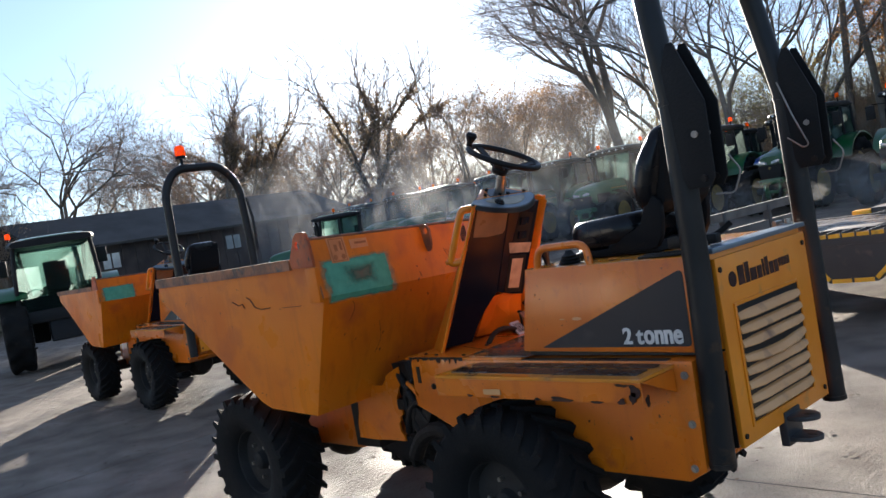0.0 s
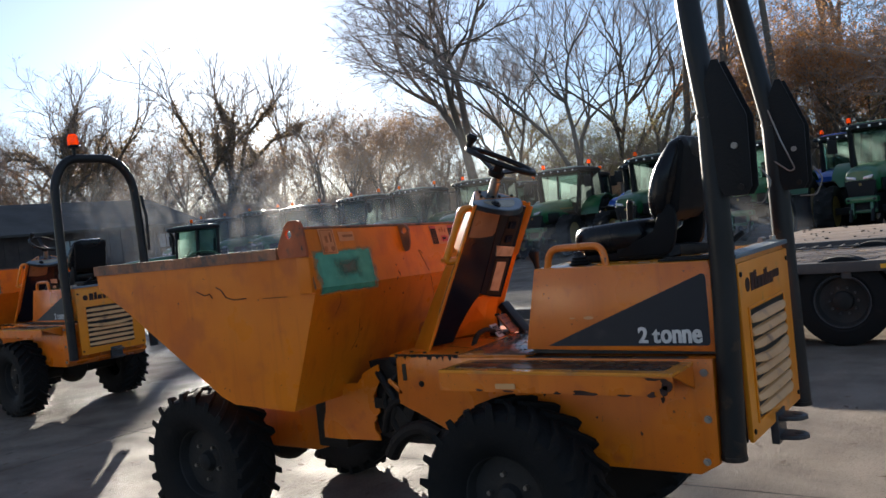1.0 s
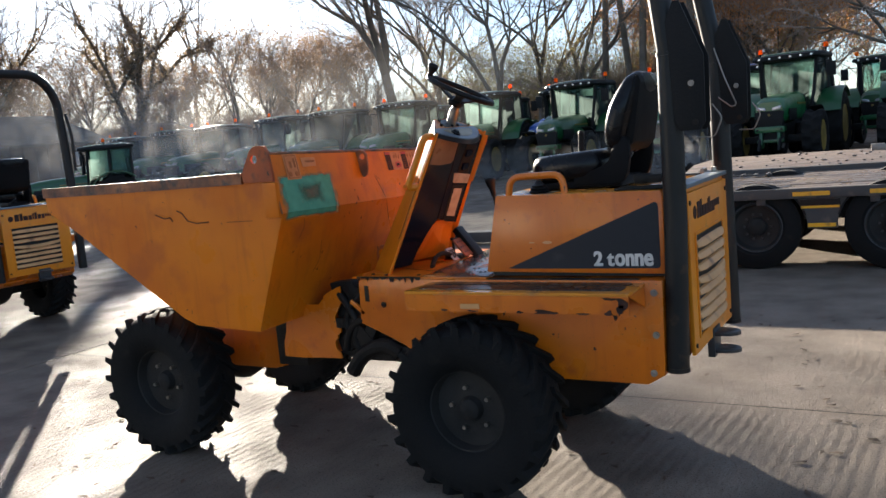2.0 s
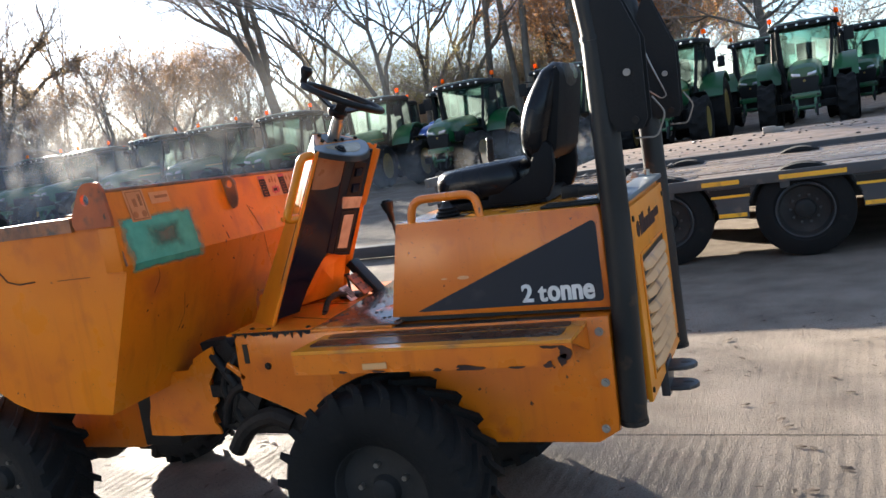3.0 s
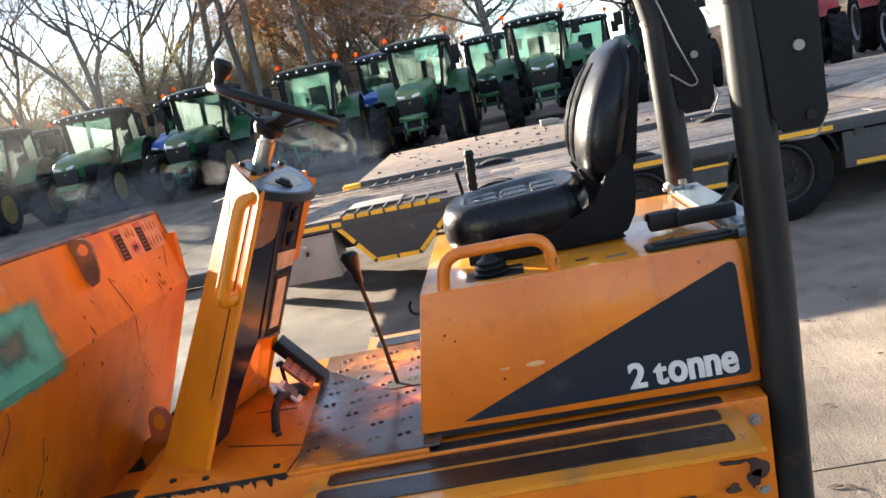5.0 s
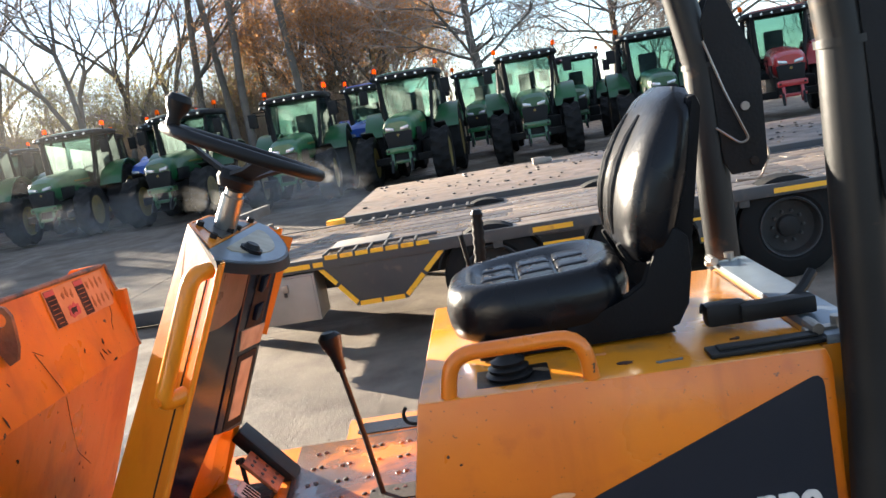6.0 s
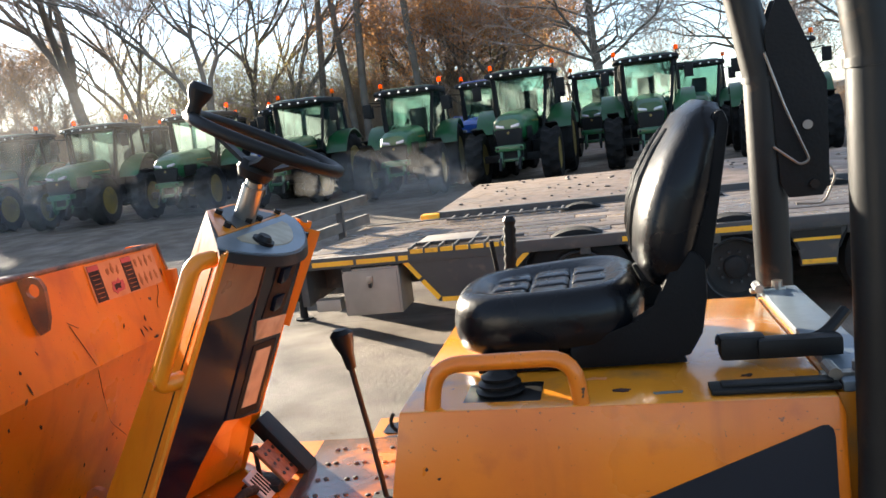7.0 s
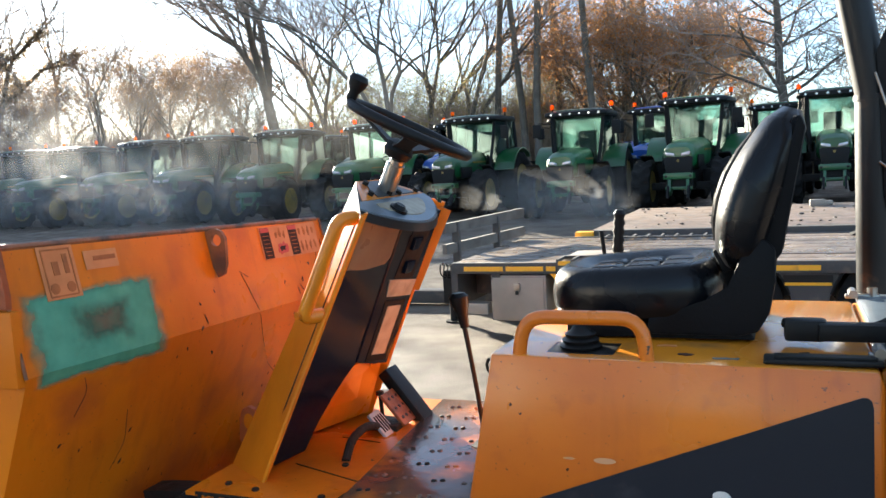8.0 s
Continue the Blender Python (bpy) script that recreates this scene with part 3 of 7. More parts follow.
def pierced(outline, eye, radius, faces, n=32):
    """A plate with a round hole; faces are the two maps from its outline's plane into space."""
    eye = Vector(eye)
    loops = []
    for k in range(n):
        dv = Vector((math.cos(2 * math.pi * k / n), math.sin(2 * math.pi * k / n)))
        reach = 1.0
        for p0, p1 in zip(outline, outline[1:] + outline[:1]):
            p0, e = Vector(p0), Vector(p1) - Vector(p0)
            den = dv.x * e.y - dv.y * e.x
            if abs(den) > 1e-9:
                w = p0 - eye
                r, f = (w.x * e.y - w.y * e.x) / den, (w.x * dv.y - w.y * dv.x) / den
                if r > 0 and -1e-6 <= f <= 1 + 1e-6:
                    reach = min(reach, r)
        loops.append((eye + dv * radius, eye + dv * reach))
    bm = nb()
    rows = [[bm.verts.new(face(q[side].x, q[side].y)) for q in loops] for side, face in ((0, faces[0]), (1, faces[0]), (1, faces[1]), (0, faces[1]))]
    for r0, r1 in zip(rows, rows[1:] + rows[:1]):
        for k in range(n):
            bm.faces.new((r0[k], r0[(k + 1) % n], r1[(k + 1) % n], r1[k]))
    bmesh.ops.recalc_face_normals(bm, faces=bm.faces)
    return bm


def back_plane(y, z):
    """A pose on the rear face of the tub's upper back plate: x runs along +y, y up the plate, z out."""
    x = -0.925 - (z - 1.40) * (0.06 / 0.295)
    p = skew((x, y, z))
    up = Vector((-0.06, 0, 0.295)).normalized()
    side = Vector((-0.03, 1, -0.03)).normalized()
    outw = side.cross(up).normalized()
    if outw.x < 0:
        outw = -outw
    m = Matrix((side, up, outw)).transposed().to_4x4()
    m.translation = p
    return m


def lower_back(y, z):
    """The same on the lower back plate, which slopes in under the tub."""
    x = -0.925 - (1.40 - z) * (0.245 / 0.60)
    up = Vector((0.245, 0, 0.60)).normalized()
    side = Vector((-0.03, 1, 0)).normalized()
    outw = side.cross(up).normalized()
    if outw.x < 0:
        outw = -outw
    m = Matrix((side, up, outw)).transposed().to_4x4()
    m.translation = skew((x, y, z))
    return m


def ragged(w, h, n, amp, rnd):
    """An uneven rectangle outline, w by h about its centre."""
    pts = []
    for k in range(n):
        t = 4.0 * k / n
        i, f = int(t), t - int(t)
        x, y = ((-1 + 2 * f, -1), (1, -1 + 2 * f), (1 - 2 * f, 1), (-1, 1 - 2 * f))[i]
        pts.append((x * w / 2 + rnd.uniform(-amp, amp), y * h / 2 + rnd.uniform(-amp, amp)))
    return pts


def flake(w, h, n, rnd):
    """A small irregular rounded outline."""
    k0 = rnd.uniform(0, 6.28)
    return [(w / 2 * math.cos(6.2832 * k / n) * (1 + 0.3 * math.sin(3 * 6.2832 * k / n + k0) + rnd.uniform(-0.12, 0.12)),
             h / 2 * math.sin(6.2832 * k / n) * (1 + 0.3 * math.cos(2 * 6.2832 * k / n + k0) + rnd.uniform(-0.12, 0.12))) for k in range(n)]


def rect(w, h):
    return [(-w / 2, -h / 2), (w / 2, -h / 2), (w / 2, h / 2), (-w / 2, h / 2)]


def sheet(corners, material, parent, label=""):
    """A coat of paint on a flat face, corners from low left round to high left."""
    bm = nb()
    uv = bm.loops.layers.uv.new("coat")
    f = bm.faces.new([bm.verts.new(c) for c in corners])
    for loop, q in zip(f.loops, ((0, 0), (1, 0), (1, 1), (0, 1))):
        loop[uv].uv = q
    return part("paint_patch", bm, material, parent, label, smooth=0)


SCOOP = ((0.0, 0.020), (0.011, 0.014), (0.021, 0.001), (0.026, -0.011), (0.0235, -0.0155), (0.010, -0.008), (0.0, -0.004))


def build_dumper(at, detailed, label, turn=0.0):
    rnd = random.Random(5 if detailed else 9)
    d = thing("dumper", at, label, "site dumper", "parked site dumpers", turn)
    # wheels
    for x in (-0.02, -2.11):
        for s in (-1, 1):
            dumper_wheel(d, x, 0.62 * s, s)
        ax = part("axle", cyl(nb(), (x, -0.52, 0.43), (x, 0.52, 0.43), 0.075, 12), GREASE, d)
        bm = lathe(nb(), [(0.0, -0.16), (0.12, -0.13), (0.17, -0.04), (0.17, 0.04), (0.12, 0.13), (0.0, 0.16)], 16, "x", (x, 0, 0.43))
        part("axle_housing", bm, GREASE, ax)
    # tub
    skip = part("skip", skip_shell(nb(), 0.012), SKIP_PAINT, d, "scuffed orange steel tub with rust along its rim", smooth=20)
    for s in (-1, 1):
        bm = nb()
        pts = [skew((x, s * (HALF[s] + 0.005), z)) for x, z in ((-2.79, 1.585), (-2.0, 1.583), (-1.16, 1.585))]
        for a, b in zip(pts, pts[1:]):
            u = (b - a)
            vs = [p + Vector((0, oy, oz)) for p in (a, b) for oy, oz in ((-0.014, -0.03), (0.014, -0.03), (0.014, 0.028), (-0.014, 0.028))]
            vv = [bm.verts.new(v) for v in vs]
            for q in ((0, 1, 2, 3), (4, 7, 6, 5), (0, 4, 5, 1), (1, 5, 6, 2), (2, 6, 7, 3), (3, 7, 4, 0)):
                bm.faces.new([vv[i] for i in q])
        part("rim_bar", bm, RIMRUST, skip, "dented rusty top rail")
        bm = nb()
        ear = [(-1.155, 1.56), (-1.15, 1.61), (-1.085, 1.715), (-1.055, 1.735), (-0.985, 1.735), (-0.965, 1.70), (-0.945, 1.56)] if s < 0 else \
              [(-1.13, 1.56), (-1.12, 1.665), (-1.10, 1.696), (-1.0, 1.700), (-0.985, 1.685), (-0.945, 1.56)]
        bm = pierced(ear, (-1.062, 1.672), 0.022, [lambda u, v: skew((u, s * (HALF[s] - 0.002), v)), lambda u, v: skew((u, s * (HALF[s] + 0.014), v))], 40)
        part("lifting_ear", bm, EARPAINT if s < 0 else SKIP_PAINT, skip, "pierced corner plate")
        bm = nb()
        box(bm, (-1.02, s * (HALF[s] - 0.01), 1.40), (-0.93, s * (HALF[s] + 0.022), 1.58), 0.006, Matrix.Translation((-0.03 * (s * HALF[s] + 0.80), 0, 0)))
        part("corner_gusset", bm, SKIP_PAINT, skip)
    bm = nb()
    a, b = skew((-0.99, -0.80, 1.695)), skew((-0.99, 0.71, 1.695))
    tube(bm, [a, b], 0.009, 8)
    part("top_rail", bm, RIMRUST, skip, "worn rusty top edge")
    for s in (-1, 1):
        edge = [skew((x, s * (HALF[s] + 0.004), z)) for x, z in ((-0.982, 1.70), (-0.955, 1.565), (-0.922, 1.40))]
        part("worn_edge", tube(nb(), edge, 0.0045, 6), RIMRUST, skip, "paint-worn rusty corner edge")
    # pierced lug on the back plate
    for y in ((-0.015,) if detailed else ()):
        m = back_plane(y, 1.690)
        lug = [(0.0, 0.0), (0.040, -0.002), (0.060, -0.014), (0.067, -0.038), (0.062, -0.07), (0.046, -0.135), (0.030, -0.152), (0.0, -0.155)]
        bm = pierced(lug, (0.034, -0.038), 0.019, [lambda u, v: m @ Vector((-0.007, v, u)), lambda u, v: m @ Vector((0.007, v, u))])
        part("hose_lug", bm, RIMRUST, skip, "pierced steel lug with worn edges", smooth=30)
    if detailed:
        up, low = back_plane(-0.545, 1.4005), lower_back(-0.545, 1.3995)
        seam = [up @ Vector((u, 0, 0.0015)) for u in (-0.25, 0.25)]
        top = [up @ Vector((u, 0.20, 0.0015)) for u in (0.25, -0.25)]
        drop = low.to_3x3() @ Vector((0, -0.045, 0))
        patch = sheet(seam + top, GREENPATCH, skip, "rough green sprayed patch")
        sheet([seam[0] + drop, seam[1] + drop, seam[1], seam[0]], GREENFADE, patch)
        for y, z, w, h in ((-0.53, 1.487, 0.125, 0.065),):
            m = back_plane(y, z)
            sheet([m @ Vector((u, v, 0.003)) for u, v in ((-w, -h), (w, -h), (w, h), (-w, h))], PATCHMARK, patch, "dark flaked smudge")
        lab = part("pictogram_label", blob_sheet(nb(), rect(0.115, 0.135), 0.0015, back_plane(-0.64, 1.625) @ pose(0, 0, 0.002)), PALEMARK, skip, "faded square pictogram label")
        for u, v, w, h in ((-0.045, -0.0, 0.004, 0.12), (0.045, 0, 0.004, 0.12), (0, 0.058, 0.09, 0.004), (0, -0.06, 0.09, 0.004), (-0.01, 0.01, 0.02, 0.035), (0.025, 0.02, 0.015, 0.05)):
            part("label_mark", blob_sheet(nb(), [(u + a, v + b) for a, b in rect(w, h)], 0.001, back_plane(-0.64, 1.625) @ pose(0, 0, 0.004)), FADEDINK, lab)
        for u in (-0.026, 0.026):
            pts = [(u + a, -0.04 + b) for a, b in arc_verts(0.014, 14)]
            part("label_ring", blob_sheet(nb(), pts, 0.001, back_plane(-0.64, 1.625) @ pose(0, 0, 0.004)), FADEDINK, lab)
        lab2 = part("small_label", blob_sheet(nb(), rect(0.12, 0.05), 0.0012, back_plane(-0.49, 1.645) @ pose(0, 0, 0.002)), PALEMARK, skip, "scratched small label")
        part("label_mark", blob_sheet(nb(), rect(0.08, 0.012), 0.001, back_plane(-0.48, 1.648) @ pose(0, 0, 0.004)), FADEDINK, lab2)
        warn = part("warning_label", blob_sheet(nb(), ragged(0.40, 0.118, 36, 0.002, rnd), 0.0015, back_plane(0.475, 1.624) @ pose(0, 0, 0.002)), PALEMARK, skip,
                    "worn red, black and pale orange warning label")
        mm = back_plane(0.475, 1.624) @ pose(0, 0, 0.004)
        for u in (-0.165, 0.022):
            part("label_column", blob_sheet(nb(), [(u + a, b) for a, b in rect(0.058, 0.112)], 0.001, mm), INK, warn)
            part("label_head", blob_sheet(nb(), [(u + a, 0.047 + b) for a, b in rect(0.058, 0.016)], 0.0014, mm), LABELRED, warn)
            for k in range(6):
                part("text_bar", blob_sheet(nb(), [(u + a, 0.026 - 0.014 * k + b) for a, b in rect(0.042 - 0.005 * (k % 3), 0.0022)], 0.0016, mm), FADEDINK, warn)
        part("label_picture", blob_sheet(nb(), [(-0.062 + a, -0.026 + b) for a, b in ragged(0.066, 0.040, 20, 0.006, rnd)], 0.001, mm), LABELRED, warn)
        part("label_picture", blob_sheet(nb(), [(-0.068 + a, -0.026 + b) for a, b in ragged(0.036, 0.017, 12, 0.004, rnd)], 0.0015, mm), INK, warn)
        for u, v in ((-0.095, 0.026), (-0.068, 0.034), (-0.04, 0.024)):
            part("label_sketch", blob_sheet(nb(), [(u + a, v + b) for a, b in flake(0.014, 0.026, 12, rnd)], 0.001, mm), FADEDINK, warn)
        for i in range(4):
            for j in range(2):
                u, v = 0.072 + 0.033 * i, 0.029 - 0.056 * j
                part("label_sketch", blob_sheet(nb(), [(u + a, v + b) for a, b in flake(0.013, 0.032, 12, rnd)], 0.001, mm), FADEDINK, warn)
        for pts in (((-1.83, 1.424), (-1.76, 1.40), (-1.72, 1.407), (-1.70, 1.385)), ((-1.66, 1.44), (-1.624, 1.427), (-1.587, 1.385), (-1.52, 1.37), (-1.43, 1.375)), ((-1.30, 1.37), (-1.12, 1.372))):
            line = [skew((x, -0.8225, z)) for x, z in pts]
            part("scratch", tube(nb(), line, 0.0032 if pts[0][0] < -1.4 else 0.0015, 5), INK, skip, "dark gouge in the paint")
        # scratches
        for pts in (((0.115, 1.536), (0.145, 1.465), (0.171, 1.402), (0.235, 1.30), (0.317, 1.186), (0.44, 1.10)), ((0.638, 1.60), (0.632, 1.54), (0.60, 1.515), (0.59, 1.49)), ((0.11, 1.545), (0.15, 1.522)), ((-0.62, 1.36), (-0.60, 1.32), (-0.63, 1.26)), ((-0.42, 1.22), (-0.40, 1.12), (-0.44, 1.05))):
            bm = nb()
            line = []
            for y, z in pts:
                m = back_plane(y, z) if z > 1.40 else lower_back(y, z)
                line.append(m @ Vector((0, 0, 0.002)))
            tube(bm, rounded(line, 0.03), 0.0010, 5)
            part("scratch", bm, INK, skip)
        for y, z, w, h, turn2 in ((0.491, 1.474, 0.010, 0.018, 0), (0.448, 1.435, 0.005, 0.035, 10), (0.475, 1.442, 0.006, 0.022, 35), (0.501, 1.436, 0.006, 0.018, 40), (0.364, 1.477, 0.006, 0.02, -40),
                                  (-0.121, 1.425, 0.006, 0.03, 12), (-0.133, 1.471, 0.008, 0.01, 0), (-0.05, 1.50, 0.004, 0.012, 20), (0.52, 1.405, 0.03, 0.008, 0), (0.69, 1.60, 0.006, 0.02, 0)):
            part("paint_chip", blob_sheet(nb(), flake(w, h, 12, rnd), 0.001, back_plane(y, z) @ pose(0, 0, 0.002, 0, 0, turn2)), INK, skip)
        for k in range(24):
            y, z = rnd.uniform(-0.75, 0.66), rnd.uniform(0.95, 1.38)
            l = rnd.uniform(0.006, 0.018)
            part("paint_chip", blob_sheet(nb(), flake(l * 0.5, l, 10, rnd), 0.001, lower_back(y, z) @ pose(0, 0, 0.002, 0, 0, rnd.uniform(-40, 40))), INK, skip)
    if not detailed:
        m = back_plane(-0.545, 1.40)
        sheet([m @ Vector((u, v, 0.0015)) for u, v in ((-0.24, 0.0), (0.24, 0.0), (0.24, 0.2), (-0.24, 0.2))], GREENPATCH, skip, "rough green sprayed patch")
    # front frame below the tub
    fr = part("front_frame", prism(nb(), [(-2.25, 0.55), (-2.2, 0.72), (-1.7, 0.80), (-1.05, 0.80), (-0.98, 0.92), (-0.90, 0.94), (-0.86, 0.60), (-1.05, 0.56), (-1.6, 0.42), (-2.1, 0.42)], -0.26, 0.26, 0.008),
              ORANGE, d, "chipped orange front frame")
    bm = nb()
    box(bm, (-1.42, -0.42, 0.50), (-1.20, 0.42, 0.80), 0.012)
    part("tank", bm, GREASE, fr)
    rj = random.Random(21)
    def jag(poly, n, amp):
        """The same outline with torn, uneven edges."""
        pts = []
        for (x0, z0), (x1, z1) in zip(poly, poly[1:] + poly[:1]):
            for k in range(n):
                q = k / n
                w = amp if k else amp * 0.3
                pts.append((x0 + (x1 - x0) * q + rj.uniform(-w, w), z0 + (z1 - z0) * q + rj.uniform(-w, w)))
        return pts
    torn = [(-1.31, 0.78), (-1.35, 0.56), (-0.94, 0.57), (-0.975, 0.66), (-0.925, 0.72), (-0.955, 0.80), (-0.905, 0.88), (-0.91, 0.97), (-1.02, 0.92), (-1.06, 0.87), (-1.14, 0.87)]
    for s in (-1, 1):
        part("side_plate", prism(nb(), jag(torn, 3, 0.012), s * 0.44, s * 0.43, 0), ORANGE, fr, "torn-edged orange side plate")
        mass = [(-1.0, 0.98), (-0.73, 1.0), (-0.59, 0.84), (-0.59, 0.69), (-0.71, 0.55), (-0.96, 0.59)]
        gm = part("joint_guard", prism(nb(), jag(mass, 4, 0.02), s * 0.40, s * 0.32, 0), GREASE, fr, "greasy black joint guard", smooth=0)
        for k in range(9):
            x, z = rj.uniform(-0.88, -0.70), rj.uniform(0.62, 0.95)
            w, h = rj.uniform(0.02, 0.06), rj.uniform(0.02, 0.07)
            bm = box(nb(), (-w, -0.03, -h), (w, 0.03, h), 0.008, pose(x, s * rj.uniform(0.40, 0.43), z, 0, rj.uniform(-60, 60), 0))
            part("clod", bm, GREASE, gm, "caked black mud")
    bm = nb()
    cyl(bm, (-0.78, 0, 0.48), (-0.78, 0, 0.98), 0.07, 14)
    box(bm, (-0.95, -0.12, 0.50), (-0.62, 0.12, 0.58), 0.01)
    box(bm, (-0.95, -0.12, 0.86), (-0.62, 0.12, 0.93), 0.01)
    part("pivot", bm, GREASE, d, "greasy articulation pivot")
    for k in range(7):
        y0 = -0.36 + 0.1 * k
        z0 = 0.62 + 0.3 * rnd.random()
        pts = [(-0.62, y0, z0), (-0.74, y0 - 0.08, z0 + rnd.uniform(-0.05, 0.1)), (-0.9, y0 - rnd.uniform(0, 0.12), z0 + rnd.uniform(-0.1, 0.1)), (-1.06, y0, z0 - 0.02)]
        part("hose", tube(nb(), rounded(pts, 0.08), 0.016, 8), GREASE, d)
    bm = nb()
    box(bm, (-0.86, -0.44, 0.66), (-0.77, -0.34, 0.90), 0.01)
    box(bm, (-0.95, -0.45, 0.74), (-0.78, -0.37, 0.80), 0.01)
    box(bm, (-0.78, -0.46, 0.57), (-0.45, -0.30, 0.66), 0.02)
    part("steering_bracket", bm, GREASE, d, "oily black steering bracket")
    bm = nb()
    tube(bm, [(-1.15, -0.34, 0.72), (-0.55, -0.36, 0.66)], 0.03, 10)
    tube(bm, [(-0.9, -0.35, 0.70), (-0.45, -0.362, 0.655)], 0.045, 12)
    part("steering_ram", bm, STEEL, d)
    for pts, r in (([(-0.86, -0.45, 0.50), (-0.80, -0.46, 0.58), (-0.71, -0.465, 0.645), (-0.61, -0.46, 0.665), (-0.54, -0.45, 0.62)], 0.042),
                   ([(-0.92, -0.425, 0.93), (-0.84, -0.455, 0.86), (-0.79, -0.45, 0.77), (-0.84, -0.44, 0.68), (-0.80, -0.43, 0.60)], 0.020),
                   ([(-0.74, -0.41, 0.97), (-0.80, -0.455, 0.90), (-0.88, -0.45, 0.80), (-0.86, -0.44, 0.70)], 0.017),
                   ([(-0.70, -0.43, 0.78), (-0.77, -0.46, 0.80), (-0.85, -0.455, 0.74), (-0.90, -0.44, 0.62)], 0.019)):
        part("hose" if r < 0.03 else "steering_link", tube(nb(), rounded(pts, 0.05, 4), r, 10), GREASE, d, "" if r < 0.03 else "thick black steering casting")
    part("bent_bracket", box(nb(), (-0.055, -0.008, -0.012), (0.055, 0.008, 0.012), 0.003, pose(-0.775, -0.462, 0.865, 0, 38, 0)), ORANGE, d, "bent orange bracket")
    # rear body
    prof = [(-0.75, 1.02), (0.880, 1.02), (0.870, 0.592), (0.79, 0.545), (0.30, 0.545), (0.24, 0.62), (-0.40, 0.62), (-0.53, 0.69), (-0.76, 0.78)]
    body = part("body", prism(nb(), prof, -0.47, 0.47, 0.006), ORANGE, d, "scraped orange engine body")
    part("tail_box", prism(nb(), [(0.85, 1.03), (0.967, 1.03), (0.978, 0.68), (0.86, 0.60)], -0.366, 0.415, 0.005), ORANGE, body, "orange tail of the body")
    rnd2 = random.Random(3)
    for s in (-1, 1):
        for x, z in ((0.84, 0.965), (0.84, 0.775), (0.82, 0.60), (-0.60, 0.885), (-0.3, 0.88)):
            bm = nb()
            cyl(bm, (x, s * 0.47, z), (x, s * 0.474, z), 0.016, 16)
            cyl(bm, (x, s * 0.474, z), (x, s * 0.482, z), 0.010, 6)
            part("bolt", bm, TOOLBOX if x > 0.8 else GREASE, body)
        # step over the wheel
        step_poly = [(-0.29, -0.47), (-0.305, -0.712), (0.80, -0.705), (0.80, -0.47)]
        bm = nb()
        prism(bm, [(x, y * -s) for x, y in step_poly], 0.995, 1.008, 0.0, "z")
        st = part("step", bm, STEPYELLOW, d, "yellow-edged step with worn black grip strips")
        bm = nb()
        for a, b in zip(step_poly[:3], step_poly[1:3] + [(0.80, -0.47)]):
            if a[0] < 0.5:
                p, q = Vector((a[0], a[1] * -s, 0)), Vector((b[0], b[1] * -s, 0))
                o = Vector((0, 0.006, 0)) * s
                vs = [bm.verts.new(v) for v in (p + Vector((0, 0, 0.915)), q + Vector((0, 0, 0.915)), q + Vector((0, 0, 0.994)), p + Vector((0, 0, 0.994)),
                                                p - o + Vector((0, 0, 0.915)), q - o + Vector((0, 0, 0.915)), q - o + Vector((0, 0, 0.994)), p - o + Vector((0, 0, 0.994)))]
                for f in ((0, 1, 2, 3), (4, 7, 6, 5), (0, 4, 5, 1), (1, 5, 6, 2), (2, 6, 7, 3), (3, 7, 4, 0)):
                    bm.faces.new([vs[i] for i in f])
        part("lip", bm, ORANGE, st, "battered orange step lip")
        bm = nb()
        prism(bm, [(-0.69 * -s * -1, 0.993), (-0.475 * -s * -1, 0.993), (-0.475 * -s * -1, 0.90)], 0.79, 0.80, 0, "x")
        part("gusset", bm, ORANGE, st)
        for y0, y1, xa, xb in ((0.476, 0.540, -0.245, 0.735), (0.562, 0.655, -0.262, 0.735)):
            pts = [(xa + 0.012, s * y0), (xb, s * y0), (xb + 0.011, s * (y0 + 0.004)), (xb + 0.015, s * (y0 + 0.015)), (xb + 0.015, s * (y1 - 0.015)), (xb + 0.011, s * (y1 - 0.004)), (xb, s * y1), (xa + 0.012, s * y1), (xa, s * (y1 - 0.012)), (xa, s * (y0 + 0.012))]
            part("grip_strip", prism(nb(), pts, 1.008, 1.0115, 0, "z"), GRIP, st, "black anti-slip strip")
        ledge = [(0.03, s * 0.428), (0.76, s * 0.428), (0.772, s * 0.434), (0.772, s * 0.462), (0.76, s * 0.467), (0.02, s * 0.467)]
        part("grip_strip", prism(nb(), ledge, 1.0195, 1.0235, 0, "z"), GRIP, body, "worn anti-slip strip on the ledge")
        if s < 0 and detailed:
            rnd3 = random.Random(8)
            for x, z, w, h in ((0.775, 0.965, 0.045, 0.05), (0.765, 0.94, 0.03, 0.05), (0.72, 0.985, 0.06, 0.012)):
                part("bare_patch", prism(nb(), [(min(x + a, 0.799), min(z + b, 0.993)) for a, b in flake(w, h, 22, rnd3)], -0.7125, -0.7085), INK, st, "flaked paint")
            part("maker_plate", prism(nb(), [(0.0, 0.93), (0.10, 0.932), (0.10, 0.955), (0.0, 0.953)], -0.7185, -0.7145), LOUVRE, st, "small scuffed plate")
